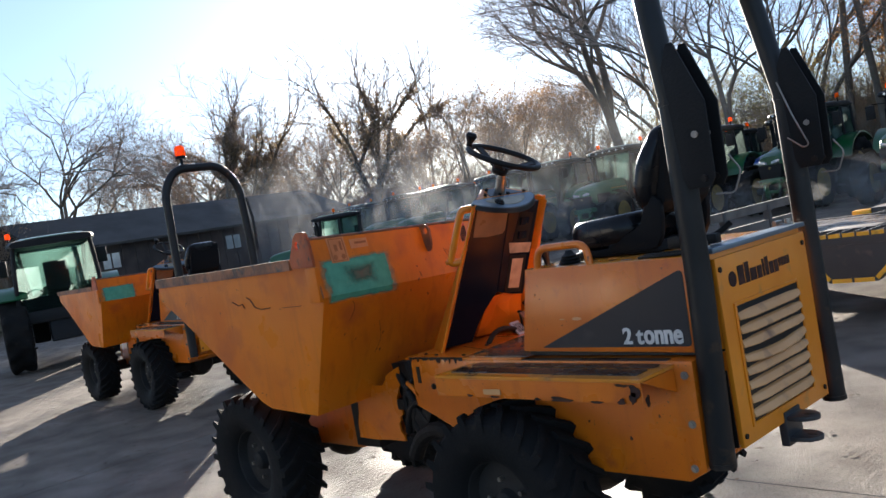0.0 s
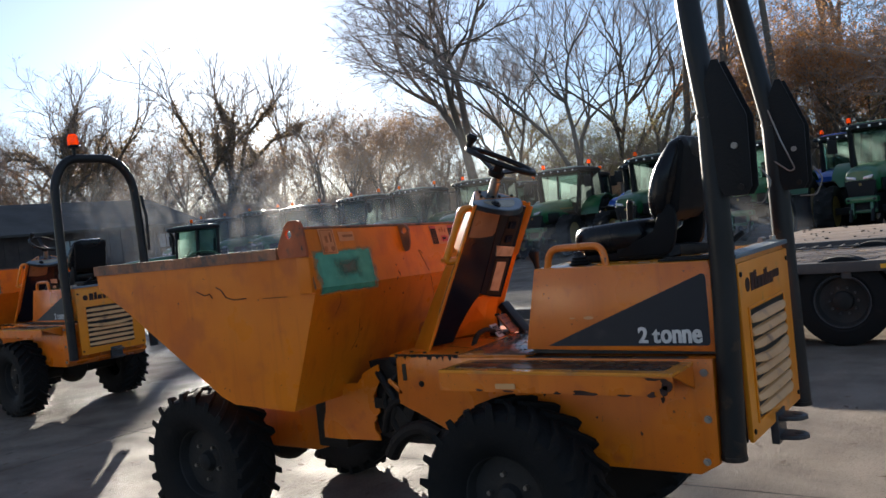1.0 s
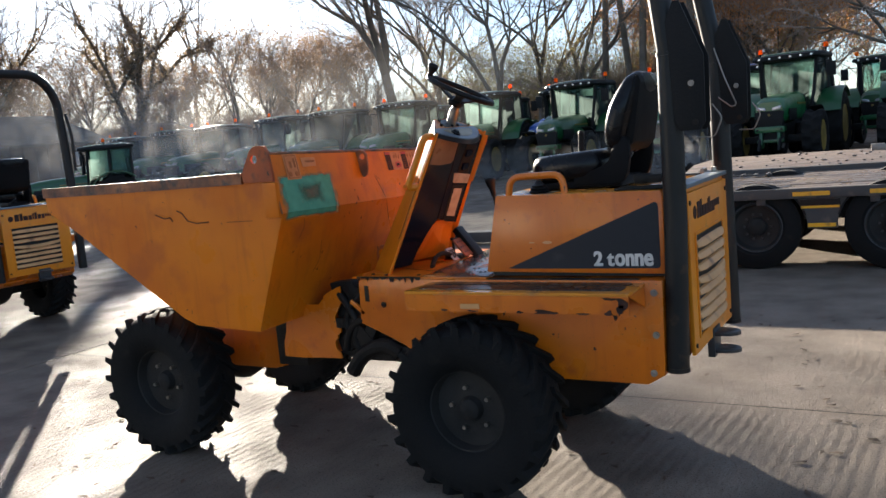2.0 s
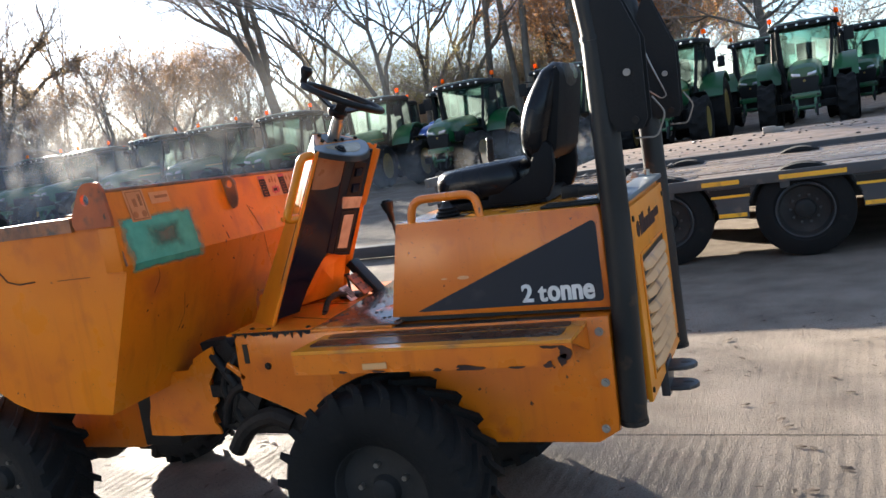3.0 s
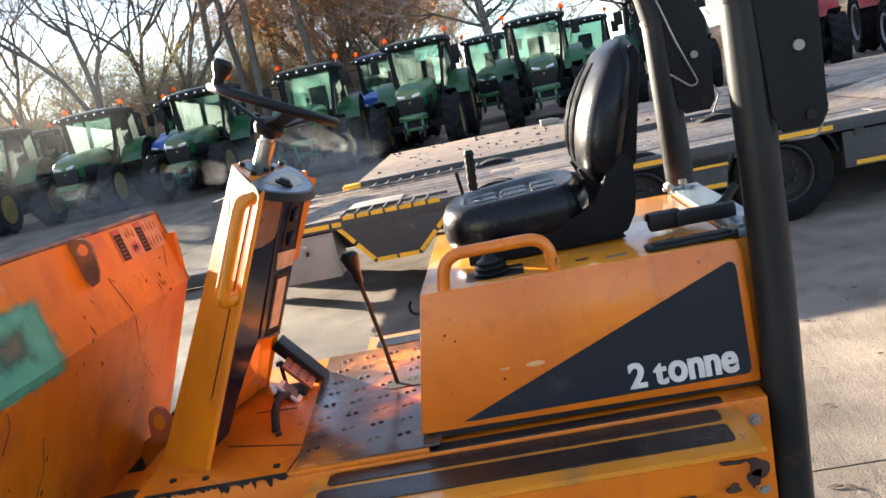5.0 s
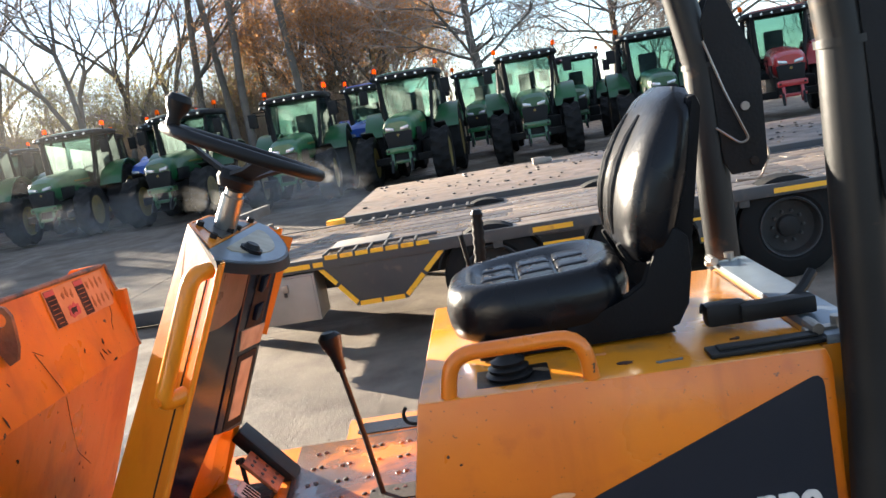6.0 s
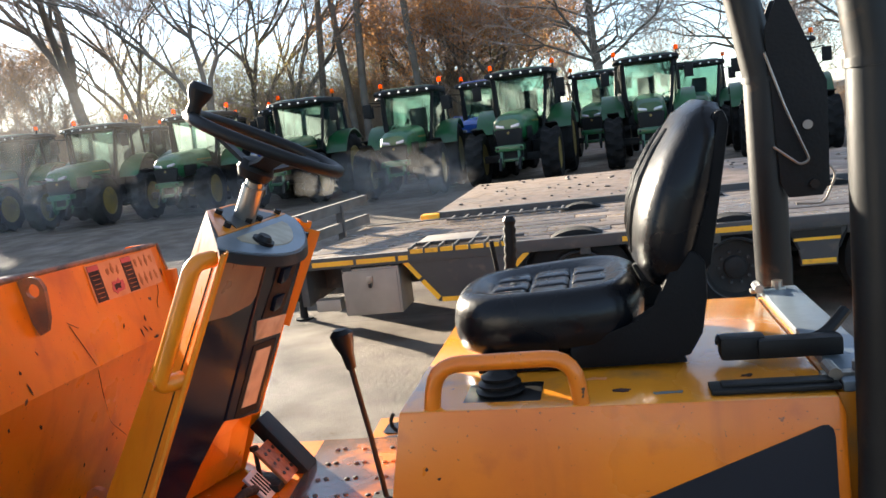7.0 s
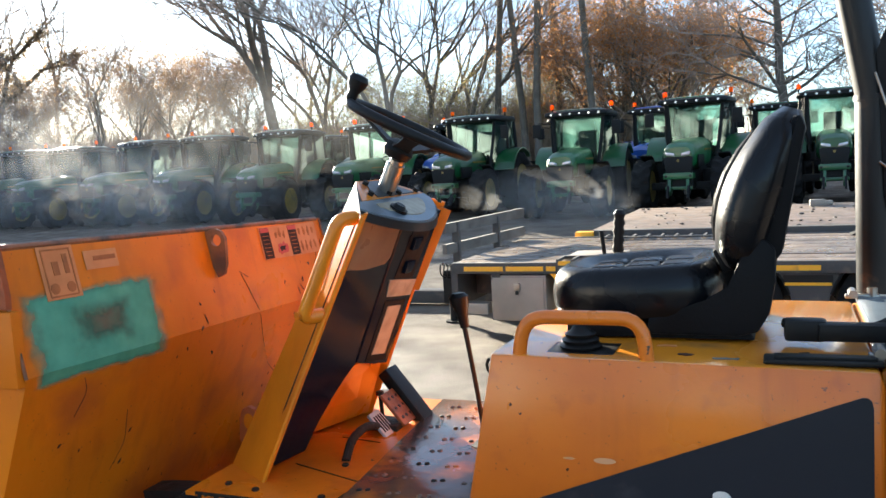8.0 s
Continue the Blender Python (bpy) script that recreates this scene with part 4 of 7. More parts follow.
            for x, z, w, h in ((0.42, 0.922, 0.10, 0.022), (0.60, 0.919, 0.05, 0.010), (0.30, 0.920, 0.03, 0.010), (0.715, 0.925, 0.03, 0.022), (0.06, 0.921, 0.05, 0.008), (-0.09, 0.922, 0.03, 0.010)):
                pts = [(x + a, max(z + b, 0.9155)) for a, b in flake(w, h, 26, rnd2)]
                part("bare_patch", prism(nb(), pts, -0.718, -0.7135), INK, st, "flaked paint")
            for x, z, w, h in ((0.66, 0.86, 0.02, 0.05), (0.10, 0.86, 0.012, 0.03), (0.35, 0.76, 0.01, 0.012), (0.55, 0.70, 0.012, 0.014), (0.70, 0.80, 0.008, 0.01), (0.22, 0.87, 0.05, 0.008), (-0.42, 0.90, 0.02, 0.03)):
                part("bare_patch", prism(nb(), [(x + a, z + b) for a, b in flake(w, h, 18, rnd2)], -0.4725, -0.4695), INK, body, "flaked paint")
    part("lamp_slot", box(nb(), (-0.715, -0.4725, 0.90), (-0.69, -0.469, 0.985), 0), BLACK, body)
    # deck
    bm = nb()
    box(bm, (-0.79, -0.47, 1.02), (0.02, 0.47, 1.032), 0.003)
    deck = part("deck", bm, ORANGE, d, "wet orange deck plate")
    bm = nb()
    prism(bm, [(-0.34, -0.46), (0.05, -0.46), (0.05, 0.46), (-0.42, 0.46)], 1.032, 1.038, 0.002, "z")
    tread = part("tread_plate", bm, TREAD, deck, "wet worn plate with raised studs")
    for i in range(5):
        for j in range(8):
            x, y = -0.31 + 0.085 * i - 0.008 * j * 0.5, -0.36 + 0.105 * j
            for dx in (-0.011, 0.011):
                bm = lathe(nb(), [(0.008, 0.0), (0.007, 0.003), (0.004, 0.0045), (0.0, 0.0045)], 8, "z", (x + dx, y + dx * 0.3, 1.038))
                part("stud", bm, TREAD if (i + j) % 3 else GREASE, tread)
    low = [(-0.755 + 0.395 * k / 60, 1.031 - rnd.choice((0.004, 0.006, 0.008, 0.010, 0.016, 0.024)) * rnd.uniform(0.6, 1.2)) for k in range(61)]
    part("torn_edge", prism(nb(), low + [(-0.36, 1.034), (-0.755, 1.034)], -0.4735, -0.469), GREASE, deck, "torn blackened edge")
    for x0, y0, x1, y1 in ((-0.60, -0.22, -0.36, -0.30), (-0.58, 0.02, -0.44, 0.0), (-0.36, -0.46, -0.30, 0.1)):
        p, q = Vector((x0, y0, 1.0335)), Vector((x1, y1, 1.0335))
        n = (q - p).normalized().cross(Vector((0, 0, 1))) * 0.0025
        part("plate_seam", prism(nb(), [((p + n).x, (p + n).y), ((q + n).x, (q + n).y), ((q - n).x, (q - n).y), ((p - n).x, (p - n).y)], 1.0322, 1.0335, 0, "z"), BLACK, deck)
    for x, y in ((-0.70, -0.40), (-0.60, -0.42), (-0.40, -0.42), (-0.45, -0.20)):
        part("deck_bolt", cyl(nb(), (x, y, 1.032), (x, y, 1.038), 0.010, 6), GREASE, deck)
    # eye plate between tub and column
    bm = nb()
    prof = [(-0.89, 1.03), (-0.80, 1.03), (-0.81, 1.105), (-0.828, 1.138), (-0.85, 1.146), (-0.872, 1.135), (-0.885, 1.105)]
    prism(bm, prof, -0.085, -0.065, 0.004)
    ey = part("eye_plate", bm, EARPAINT, d, "pierced dark eye plate")
    part("eye_hole", prism(nb(), [(-0.848 + 0.7 * a, 1.098 + b) for a, b in arc_verts(0.026, 16)], -0.0875, -0.0625), ORANGE, ey)
    # engine cover
    prof = [(0.0, 1.05), (0.072, 1.42), (0.875, 1.41), (0.885, 1.38), (0.885, 1.04)]
    bm = nb()
    a = [bm.verts.new((x, -0.42 + 0.016 * (z - 1.05) / 0.37, z)) for x, z in prof]
    b = [bm.verts.new((x, 0.42 - 0.016 * (z - 1.05) / 0.37, z)) for x, z in prof]
    bm.faces.new(a)
    bm.faces.new(b[::-1])
    for i in range(len(prof)):
        j = (i + 1) % len(prof)
        bm.faces.new((a[i], b[i], b[j], a[j]))
    bmesh.ops.bevel(bm, geom=list(bm.edges), offset=0.006, segments=2, affect="EDGES", profile=0.5)
    cover = part("engine_cover", bm, ORANGE, d, "orange engine cover with a dark triangular decal")
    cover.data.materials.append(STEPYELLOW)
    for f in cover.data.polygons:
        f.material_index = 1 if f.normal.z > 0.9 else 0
    part("cover_tail", box(nb(), (0.880, -0.368, 1.04), (0.965, 0.415, 1.405), 0.008), YELLOW, cover, "narrower tail of the cover")
    bm = nb()
    box(bm, (0.03, -0.41, 1.03), (0.95, 0.41, 1.052), 0.0)
    part("cover_gap", bm, BLACK, d)
    for s in (-1, 1):
        tri = [(0.12, 1.068), (0.15, 1.066), (0.850, 1.066), (0.859, 1.070), (0.863, 1.08), (0.863, 1.338), (0.860, 1.352), (0.853, 1.359), (0.843, 1.359)]
        bm = nb()
        v0 = [bm.verts.new((x, s * (0.4225 - 0.016 * (z - 1.05) / 0.37), z)) for x, z in tri]
        v1 = [bm.verts.new((x, s * (0.4195 - 0.016 * (z - 1.05) / 0.37), z)) for x, z in tri]
        bm.faces.new(v0)
        bm.faces.new(v1)
        for i in range(len(tri)):
            j = (i + 1) % len(tri)
            bm.faces.new((v0[i], v0[j], v1[j], v1[i]))
        dec = part("decal", bm, NAVY, cover, "near-black triangular decal")
        m = Matrix.Translation((0.556, -0.4235, 1.080)) @ Euler((radians(87.5), 0, 0)).to_matrix().to_4x4()
        if s > 0:
            m = Matrix.Translation((0.85, 0.4235, 1.080)) @ Euler((radians(87.5), 0, radians(180))).to_matrix().to_4x4()
        lettering("lettering", 0.092, 0.93, m, WHITE, dec, "white lettering 2 tonne")
    if detailed:
        for x, z, w, h in ((0.33, 1.19, 0.05, 0.014), (0.25, 1.19, 0.028, 0.006)):
            bm = nb()
            pts = [(x + a * w, z + b * h) for a, b in arc_verts(0.5, 14)]
            prism(bm, pts, -0.4175, -0.4165)
            part("scuff", bm, LABELWHITE, cover, "pale scuff")
        for k in range(4):
            x, z = rnd.uniform(0.05, 0.5), rnd.uniform(1.08, 1.36)
            y = -(0.4225 - 0.016 * (z - 1.05) / 0.37)
            part("paint_chip", prism(nb(), [(x + a, z + b) for a, b in flake(0.007, 0.006, 10, rnd)], y, y + 0.002), INK, cover)
    if detailed:
        for x, y, w, h, mt in ((0.50, -0.33, 0.03, 0.016, INK), (0.585, -0.352, 0.05, 0.012, DASH), (0.74, -0.27, 0.02, 0.012, INK), (0.45, -0.25, 0.04, 0.012, PALEMARK)):
            part("stain", prism(nb(), [(x + a, y + b) for a, b in ragged(w, h, 14, 0.004, rnd)], 1.4105 + 0.0113 * (0.875 - x) + 0.0005, 1.4125 + 0.0113 * (0.875 - x), 0, "z"), mt, cover)
    part("cover_hook", tube(nb(), rounded([(0.055, -0.31, 1.345), (0.030, -0.31, 1.350), (0.026, -0.31, 1.372), (0.034, -0.31, 1.385)], 0.012), 0.004, 8), GREASE, cover, "small steel hook")
    # grab rail on the cover
    for s in (-1, 1):
        pts = rounded([(0.132, s * 0.385, 1.40), (0.150, s * 0.385, 1.505), (0.415, s * 0.385, 1.505), (0.425, s * 0.385, 1.40)], 0.055)
        part("grab_rail", tube(nb(), pts, 0.0165, 12), ORANGE if s < 0 else YELLOW, cover, "worn orange grab rail")
    # lever boots and slots on the cover top
    bm = nb()
    box(bm, (0.155, -0.365, 1.408), (0.345, -0.25, 1.4185), 0.003)
    slot = part("lever_slot", bm, BLACK, cover, "black lever slot")
    bm = nb()
    lathe(bm, [(0.045, 0.0), (0.05, 0.008), (0.04, 0.014), (0.044, 0.022), (0.034, 0.028), (0.037, 0.036), (0.024, 0.042), (0.012, 0.06), (0.0, 0.06)], 18, "z", (0.262, -0.31, 1.4185))
    part("boot", bm, PLASTIC, slot, "ribbed rubber boot")
    bm = nb()
    tube(bm, [(0.222, 0.38, 1.41), (0.224, 0.38, 1.50)] + [(0.225 + 0.0010 * k, 0.38, 1.53 + 0.0135 * k) for k in range(13)], [0.026, 0.018] + [0.0185 if k % 2 else 0.0145 for k in range(12)] + [0.012], 12)
    part("control_lever", bm, PLASTIC, cover, "black finger-grip lever")
    bm = nb()
    tube(bm, [(0.205, 0.36, 1.41), (0.182, 0.36, 1.63)], [0.005, 0.007], 8)
    part("small_lever", bm, PLASTIC, cover)
    # seat
    seat = part("seat_pan", prism(nb(), [(0.20, 1.42), (0.20, 1.45), (0.62, 1.462), (0.64, 1.42)], -0.19, 0.19, 0.006), SEATPLASTIC, d, "black seat pan")

    def cushion(bm, sections, n=28):
        """A padded form lofted through rounded sections: centre, half width, half thickness, up direction."""
        rings = []
        for c, hw, ht, up in sections:
            up = Vector(up).normalized()
            c = Vector(c)
            ring = []
            for k in range(n):
                a = 2 * math.pi * k / n
                ca, sa = math.cos(a), math.sin(a)
                e = 0.62
                u = math.copysign(abs(ca) ** e, ca) * hw
                v = math.copysign(abs(sa) ** 0.7, sa) * ht
                ring.append(bm.verts.new(c + Vector((0, 1, 0)) * u + up * v))
            rings.append(ring)
        for r0, r1 in zip(rings, rings[1:]):
            for k in range(n):
                bm.faces.new((r0[k], r0[(k + 1) % n], r1[(k + 1) % n], r1[k]))
        bm.faces.new(rings[0][::-1])
        bm.faces.new(rings[-1])
        return bm

    def outline(a):
        ca, sa = math.cos(a), math.sin(a)
        x = math.copysign(abs(ca) ** 0.62, ca)
        y = math.copysign(abs(sa) ** 0.62, sa) * (0.90 + 0.10 * x)
        return 0.352 + 0.216 * x, 0.236 * y, 0.022 * (x + 1) / 2
    prof = ((0.0, 0.047), (0.3, 0.047), (0.5, 0.048), (0.62, 0.058), (0.74, 0.071), (0.84, 0.074), (0.92, 0.064), (0.97, 0.044), (1.0, 0.012), (0.985, -0.02), (0.95, -0.045), (0.86, -0.058), (0.0, -0.06))
    bm = nb()
    n = 48
    rings = [[bm.verts.new((0.352 + (outline(2 * math.pi * k / n)[0] - 0.352) * q, outline(2 * math.pi * k / n)[1] * q, 1.505 + h + outline(2 * math.pi * k / n)[2] * q + 0.011 * (1 - q)))
              for k in range(n)] if q else [bm.verts.new((0.352, 0, 1.516 + h))] for q, h in prof]
    for r0, r1 in zip(rings, rings[1:]):
        for k in range(n):
            j = (k + 1) % n
            if len(r0) == 1:
                bm.faces.new((r0[0], r1[k], r1[j]))
            elif len(r1) == 1:
                bm.faces.new((r0[k], r1[0], r0[j]))
            else:
                bm.faces.new((r0[k], r1[k], r1[j], r0[j]))
    cu = part("cushion", bm, VINYL, seat, "padded black vinyl cushion with raised bolsters", smooth=60)
    for i in range(3):
        for j in range(3):
            x, y = 0.268 + 0.092 * i, -0.098 + 0.098 * j
            m = pose(x, y, 1.5555 + 0.044 * (x - 0.135), 0, -2.4, 0)
            bm = nb()
            box(bm, (-0.043, -0.046, -0.03), (0.043, 0.046, 0.012), 0.013, m)
            part("pad", bm, VINYL, cu, smooth=60)
    # backrest
    secs = []
    for t in [k / 11 for k in range(12)]:
        z = 1.578 + 0.367 * t
        x = 0.600 + 0.125 * t - 0.05 * math.sin(math.pi * t) * 0.4
        hw = 0.225 * (1 - 0.42 * max(0, t - 0.55) ** 1.3 * 1.6) * (0.86 + 0.14 * min(1, t * 4))
        ht = 0.062 * (0.7 + 0.5 * math.sin(math.pi * min(1, t * 0.9 + 0.12)))
        if t < 0.05:
            hw *= 0.80
            ht *= 0.62
        if t > 0.95:
            hw *= 0.72
            ht *= 0.55
        secs.append(((x, 0, z), hw, ht, (1, 0, -0.3)))
    bk = part("backrest", cushion(nb(), secs), VINYL, seat, "curved black vinyl backrest", smooth=50)
    for j in (-0.075, 0.075):
        pts = [(0.600 + 0.125 * t - 0.05 * math.sin(math.pi * t) * 0.4 - 0.062 * (0.7 + 0.5 * math.sin(math.pi * min(1, t * 0.9 + 0.12))) + 0.006, j, 1.578 + 0.367 * t + 0.018) for t in (0.12, 0.25, 0.4, 0.55, 0.7, 0.82)]
        part("rib", tube(nb(), pts, [0.006, 0.014, 0.017, 0.017, 0.013, 0.006], 10), VINYL, bk, "padded rib")
    bm = nb()
    prism(bm, [(0.630, 1.585), (0.66, 1.575), (0.700, 1.62), (0.752, 1.90), (0.742, 1.93), (0.722, 1.925), (0.675, 1.66), (0.640, 1.62)], -0.185, 0.185, 0.012)
    part("back_shell", bm, SEATPLASTIC, seat, "moulded black back shell")
    for s in (-1, 1):
        arm = [(0.40, 1.432), (0.60, 1.430), (0.645, 1.44), (0.672, 1.485), (0.686, 1.56), (0.686, 1.632), (0.665, 1.654), (0.632, 1.655), (0.614, 1.638), (0.606, 1.575), (0.588, 1.535), (0.55, 1.512), (0.45, 1.485), (0.40, 1.472)]
        part("hinge_arm", prism(nb(), arm, s * 0.170, s * 0.206, 0.010), SEATPLASTIC, seat, "moulded black seat hinge arm")
        part("belt_buckle", box(nb(), (-0.018, -0.011, -0.03), (0.018, 0.011, 0.03), 0.006, pose(0.572, s * 0.11, 1.60, 0, -25, 0)), SEATPLASTIC, seat)
    # belt, latch plates and hinge behind the seat
    bm = nb()
    tube(bm, rounded([(0.70, -0.17, 1.46), (0.78, -0.21, 1.45), (0.90, -0.19, 1.455), (0.955, -0.15, 1.50)], 0.04), [0.012] * 14, 8)
    box(bm, (0.70, -0.22, 1.425), (0.79, -0.17, 1.475), 0.012)
    box(bm, (0.77, -0.235, 1.43), (0.93, -0.19, 1.47), 0.01)
    part("seat_belt", bm, PLASTIC, d, "black lap belt and retractor")
    bm = nb()
    box(bm, (0.66, -0.385, 1.414), (0.885, -0.325, 1.424), 0.004)
    box(bm, (0.68, -0.37, 1.422), (0.875, -0.34, 1.430), 0.003)
    part("latch_strap", bm, PLASTIC, cover, "black rubber hood strap")
    bm = nb()
    box(bm, (0.890, -0.372, 1.405), (0.984, 0.44, 1.425), 0.004)
    bar = part("rear_bar", bm, DASH, d, "wet grey cross bar behind the cover")
    for y in (-0.33, 0.40):
        bm = nb()
        cyl(bm, (0.88, y - 0.03, 1.435), (0.88, y + 0.03, 1.435), 0.012, 10)
        cyl(bm, (0.93, y, 1.42), (0.93, y, 1.45), 0.014, 10)
        box(bm, (0.86, y - 0.012, 1.42), (0.95, y + 0.012, 1.432), 0.003)
        part("hinge", bm, STEEL, bar, "bright steel hinge")
    # rear panel with louvres
    bm = nb()
    box(bm, (0.985, -0.368, 0.66), (1.003, 0.415, 1.385), 0.004)
    panel = part("rear_panel", bm, YELLOW, d, "yellow louvred rear panel")
    bm = nb()
    box(bm, (1.001, -0.27, 0.735), (1.0045, 0.27, 1.185), 0.0)
    part("grille_void", bm, BLACK, panel)
    for k in range(8):
        z = 0.765 + 0.054 * k
        bm = nb()
        bent = 1 if k == 4 else 0
        vs = []
        for i in range(7):
            y = -0.27 + 0.09 * i
            sag = (0.012 if bent else 0.0) * math.sin(math.pi * i / 6)
            reach = 0.45 if i in (0, 6) else 1.0
            for dx, dz in SCOOP:
                vs.append(bm.verts.new((1.0038 + dx * reach, y, z + dz * (0.8 if i in (0, 6) else 1.0) - sag * 1.5)))
        k2 = len(SCOOP)
        for i in range(6):
            for q in range(k2):
                a, b = k2 * i + q, k2 * i + (q + 1) % k2
                bm.faces.new((vs[a], vs[b], vs[b + k2], vs[a + k2]))
        bm.faces.new(vs[:k2])
        bm.faces.new(vs[-k2:])
        part("louvre", bm, LOUVRE, panel, "bent pale slat" if bent else "", smooth=20)
    bm = nb()
    for (a, b), (c, e) in (((-0.285, 0.72), (-0.27, 1.20)), ((0.27, 0.72), (0.285, 1.20))):
        box(bm, (1.003, a, b), (1.010, c, e), 0.002)
    for z in (0.72, 1.188):
        box(bm, (1.003, -0.27, z), (1.010, 0.27, z + 0.013), 0.002)
    part("grille_surround", bm, YELLOW, panel)
    for y in (-0.345, 0.38):
        for z in (0.70, 1.34):
            part("screw", cyl(nb(), (1.003, y, z), (1.009, y, z), 0.011, 8), GREASE, panel)
    # maker's mark drawn as plain dark shapes
    mk = nb()
    prism(mk, [(-0.26 + a, 1.29 + b) for a, b in arc_verts(0.03, 18)], 1.003, 1.0052, 0, "x")
    mark = part("maker_mark", mk, INK, panel, "dark round mark")
    yy = -0.215
    for w, h in ((0.05, 0.075), (0.035, 0.08), (0.05, 0.05), (0.04, 0.05), (0.016, 0.07), (0.028, 0.075), (0.036, 0.05), (0.034, 0.05)):
        part("mark_bar", prism(nb(), [(yy, 1.258), (yy + w, 1.258), (yy + w, 1.258 + h), (yy, 1.258 + h)], 1.003, 1.0052, 0, "x"), INK, mark)
        yy += w + 0.008
    for k in range(4):
        part("mark_bar", prism(nb(), [(yy, 1.275), (yy + 0.02, 1.275), (yy + 0.02, 1.31), (yy, 1.31)], 1.003, 1.0052, 0, "x"), INK, mark)
        yy += 0.026
    panel.location.x = -0.02
    # tow hitch
    for z in (0.588, 0.672):
        pts = [(0.955, -0.06), (1.03, -0.06), (1.065, -0.052), (1.09, -0.03), (1.10, 0.0), (1.09, 0.03), (1.065, 0.052), (1.03, 0.06), (0.955, 0.06)]
        h = part("hitch_plate", prism(nb(), [(x, y + 0.04) for x, y in pts], z - 0.009, z + 0.009, 0.003, "z"), HITCH, d, "dark steel tow hitch jaw")
        part("pin_hole", prism(nb(), [(1.055 + a * 1.4, 0.04 + b * 0.7) for a, b in arc_verts(0.015, 14)], z - 0.0105, z + 0.0105, 0, "z"), BLACK, h)
    bm = nb()
    box(bm, (0.955, -0.03, 0.56), (0.99, 0.11, 0.70), 0.006)
    part("hitch_base", bm, HITCH, d)
    # column
    zb = 1.032
    low = [(-0.615, -0.365), (-0.785, -0.265), (-0.785, 0.21), (-0.615, 0.275)]
    top = [(-0.30, -0.275), (-0.425, -0.075), (-0.425, 0.075), (-0.305, 0.275)]
    bm = nb()
    ztop = [1.745, 1.825, 1.825, 1.735]
    a = [bm.verts.new((x, y, zb)) for x, y in low]
    b = [bm.verts.new((x, y, z)) for (x, y), z in zip(top, ztop)]
    ai = [bm.verts.new((x + dx, y * 0.965, zb)) for (x, y), dx in zip(low, (0.006, 0.008, 0.008, 0.006))]
    bi = [bm.verts.new((x + dx, y * 0.965, z)) for (x, y), z, dx in zip(top, ztop, (0.006, 0.008, 0.008, 0.006))]
    for q in range(3):
        bm.faces.new((a[q], a[q + 1], b[q + 1], b[q]))
        bm.faces.new((ai[q], bi[q], bi[q + 1], ai[q + 1]))
        bm.faces.new((a[q], ai[q], ai[q + 1], a[q + 1]))
        bm.faces.new((b[q], b[q + 1], bi[q + 1], bi[q]))
    for q in (0, 3):
        bm.faces.new((a[q], b[q], bi[q], ai[q]))
    col = part("steering_column", bm, COLPAINT, d, "leaning orange steering column shield", smooth=30)
    for s in (-1, 1):
        yb, yt = (-0.365, -0.275) if s < 0 else (0.275, 0.275)
        bm = nb()
        tube(bm, [(-0.613, yb, zb), (-0.301, yt, 1.742)], 0.007, 8)
        part("edge_bead", bm, COLPAINT, col)
        # grab handle
        o = Vector((-0.02, s * 0.05, 0.0))
        p0, p1 = Vector((-0.335, s * 0.262, 1.735)), Vector((-0.448, s * 0.29, 1.478))
        pts = rounded([p0, p0 + o, p1 + o, p1 + o * 0.1 + Vector((0.02, 0, 0.005))], 0.045, 6)
        hd = part("column_rail", tube(nb(), pts, 0.019, 12), COLPAINT, col, "orange grab rail")
        bm = nb()
        cyl(bm, p1 + o * 0.2 + Vector((0, 0, 0.012)), p1 + o * 1.4 + Vector((0.004, 0, 0.012)), 0.011, 8)
        part("rail_bolt", bm, ORANGE, hd)
    # dark rear cowl: two faces meeting at a ridge, set in behind the wings
    def on_col(t, y, proud=0.0):
        """A place on the sloping rear face of the column: t from deck to dash, proud towards the driver."""
        return Vector((-0.640 + 0.312 * t + 0.9155 * proud, y, zb + 0.012 + 0.71 * t - 0.4023 * proud))

    def near_face(t, y, lift=0.0):
        return on_col(t, y, 0.03 * (y + 0.30) / 0.30 + lift)

    def far_face(t, y, lift=0.0):
        return on_col(t, y, 0.03 + 0.15 * y + lift)

    def slab(pts, deep, material, parent, name, label=""):
        """A plate with the given outline, as thick as deep, its back towards the column."""
        bm = nb()
        back = Vector((-0.9155, 0, 0.4023)) * deep
        v0, v1 = [bm.verts.new(p) for p in pts], [bm.verts.new(p + back) for p in pts]
        bm.faces.new(v0)
        bm.faces.new(v1[::-1])
        for i in range(len(pts)):
            j = (i + 1) % len(pts)
            bm.faces.new((v0[i], v1[i], v1[j], v0[j]))
        return part(name, bm, material, parent, label, smooth=0)
    rp = slab([near_face(t, y) for t, y in ((0.0, -0.315), (0.0, -0.13), (0.12, -0.105), (0.22, -0.07), (0.30, -0.03), (0.345, 0.0), (0.985, 0.0), (0.985, -0.235))], 0.012, COWL, col, "rear_cowl", "glossy dark cowl panel")
    ic = slab([far_face(t, y) for t, y in ((0.345, 0.002), (0.315, 0.10), (0.30, 0.185), (0.985, 0.195), (0.985, 0.002))], 0.035, COWL, rp, "instrument_cowl", "shiny black instrument cowl")
    part("cowl_ridge", tube(nb(), [near_face(0.35, 0.0), near_face(0.975, 0.0)], 0.004, 8), COWL, rp)
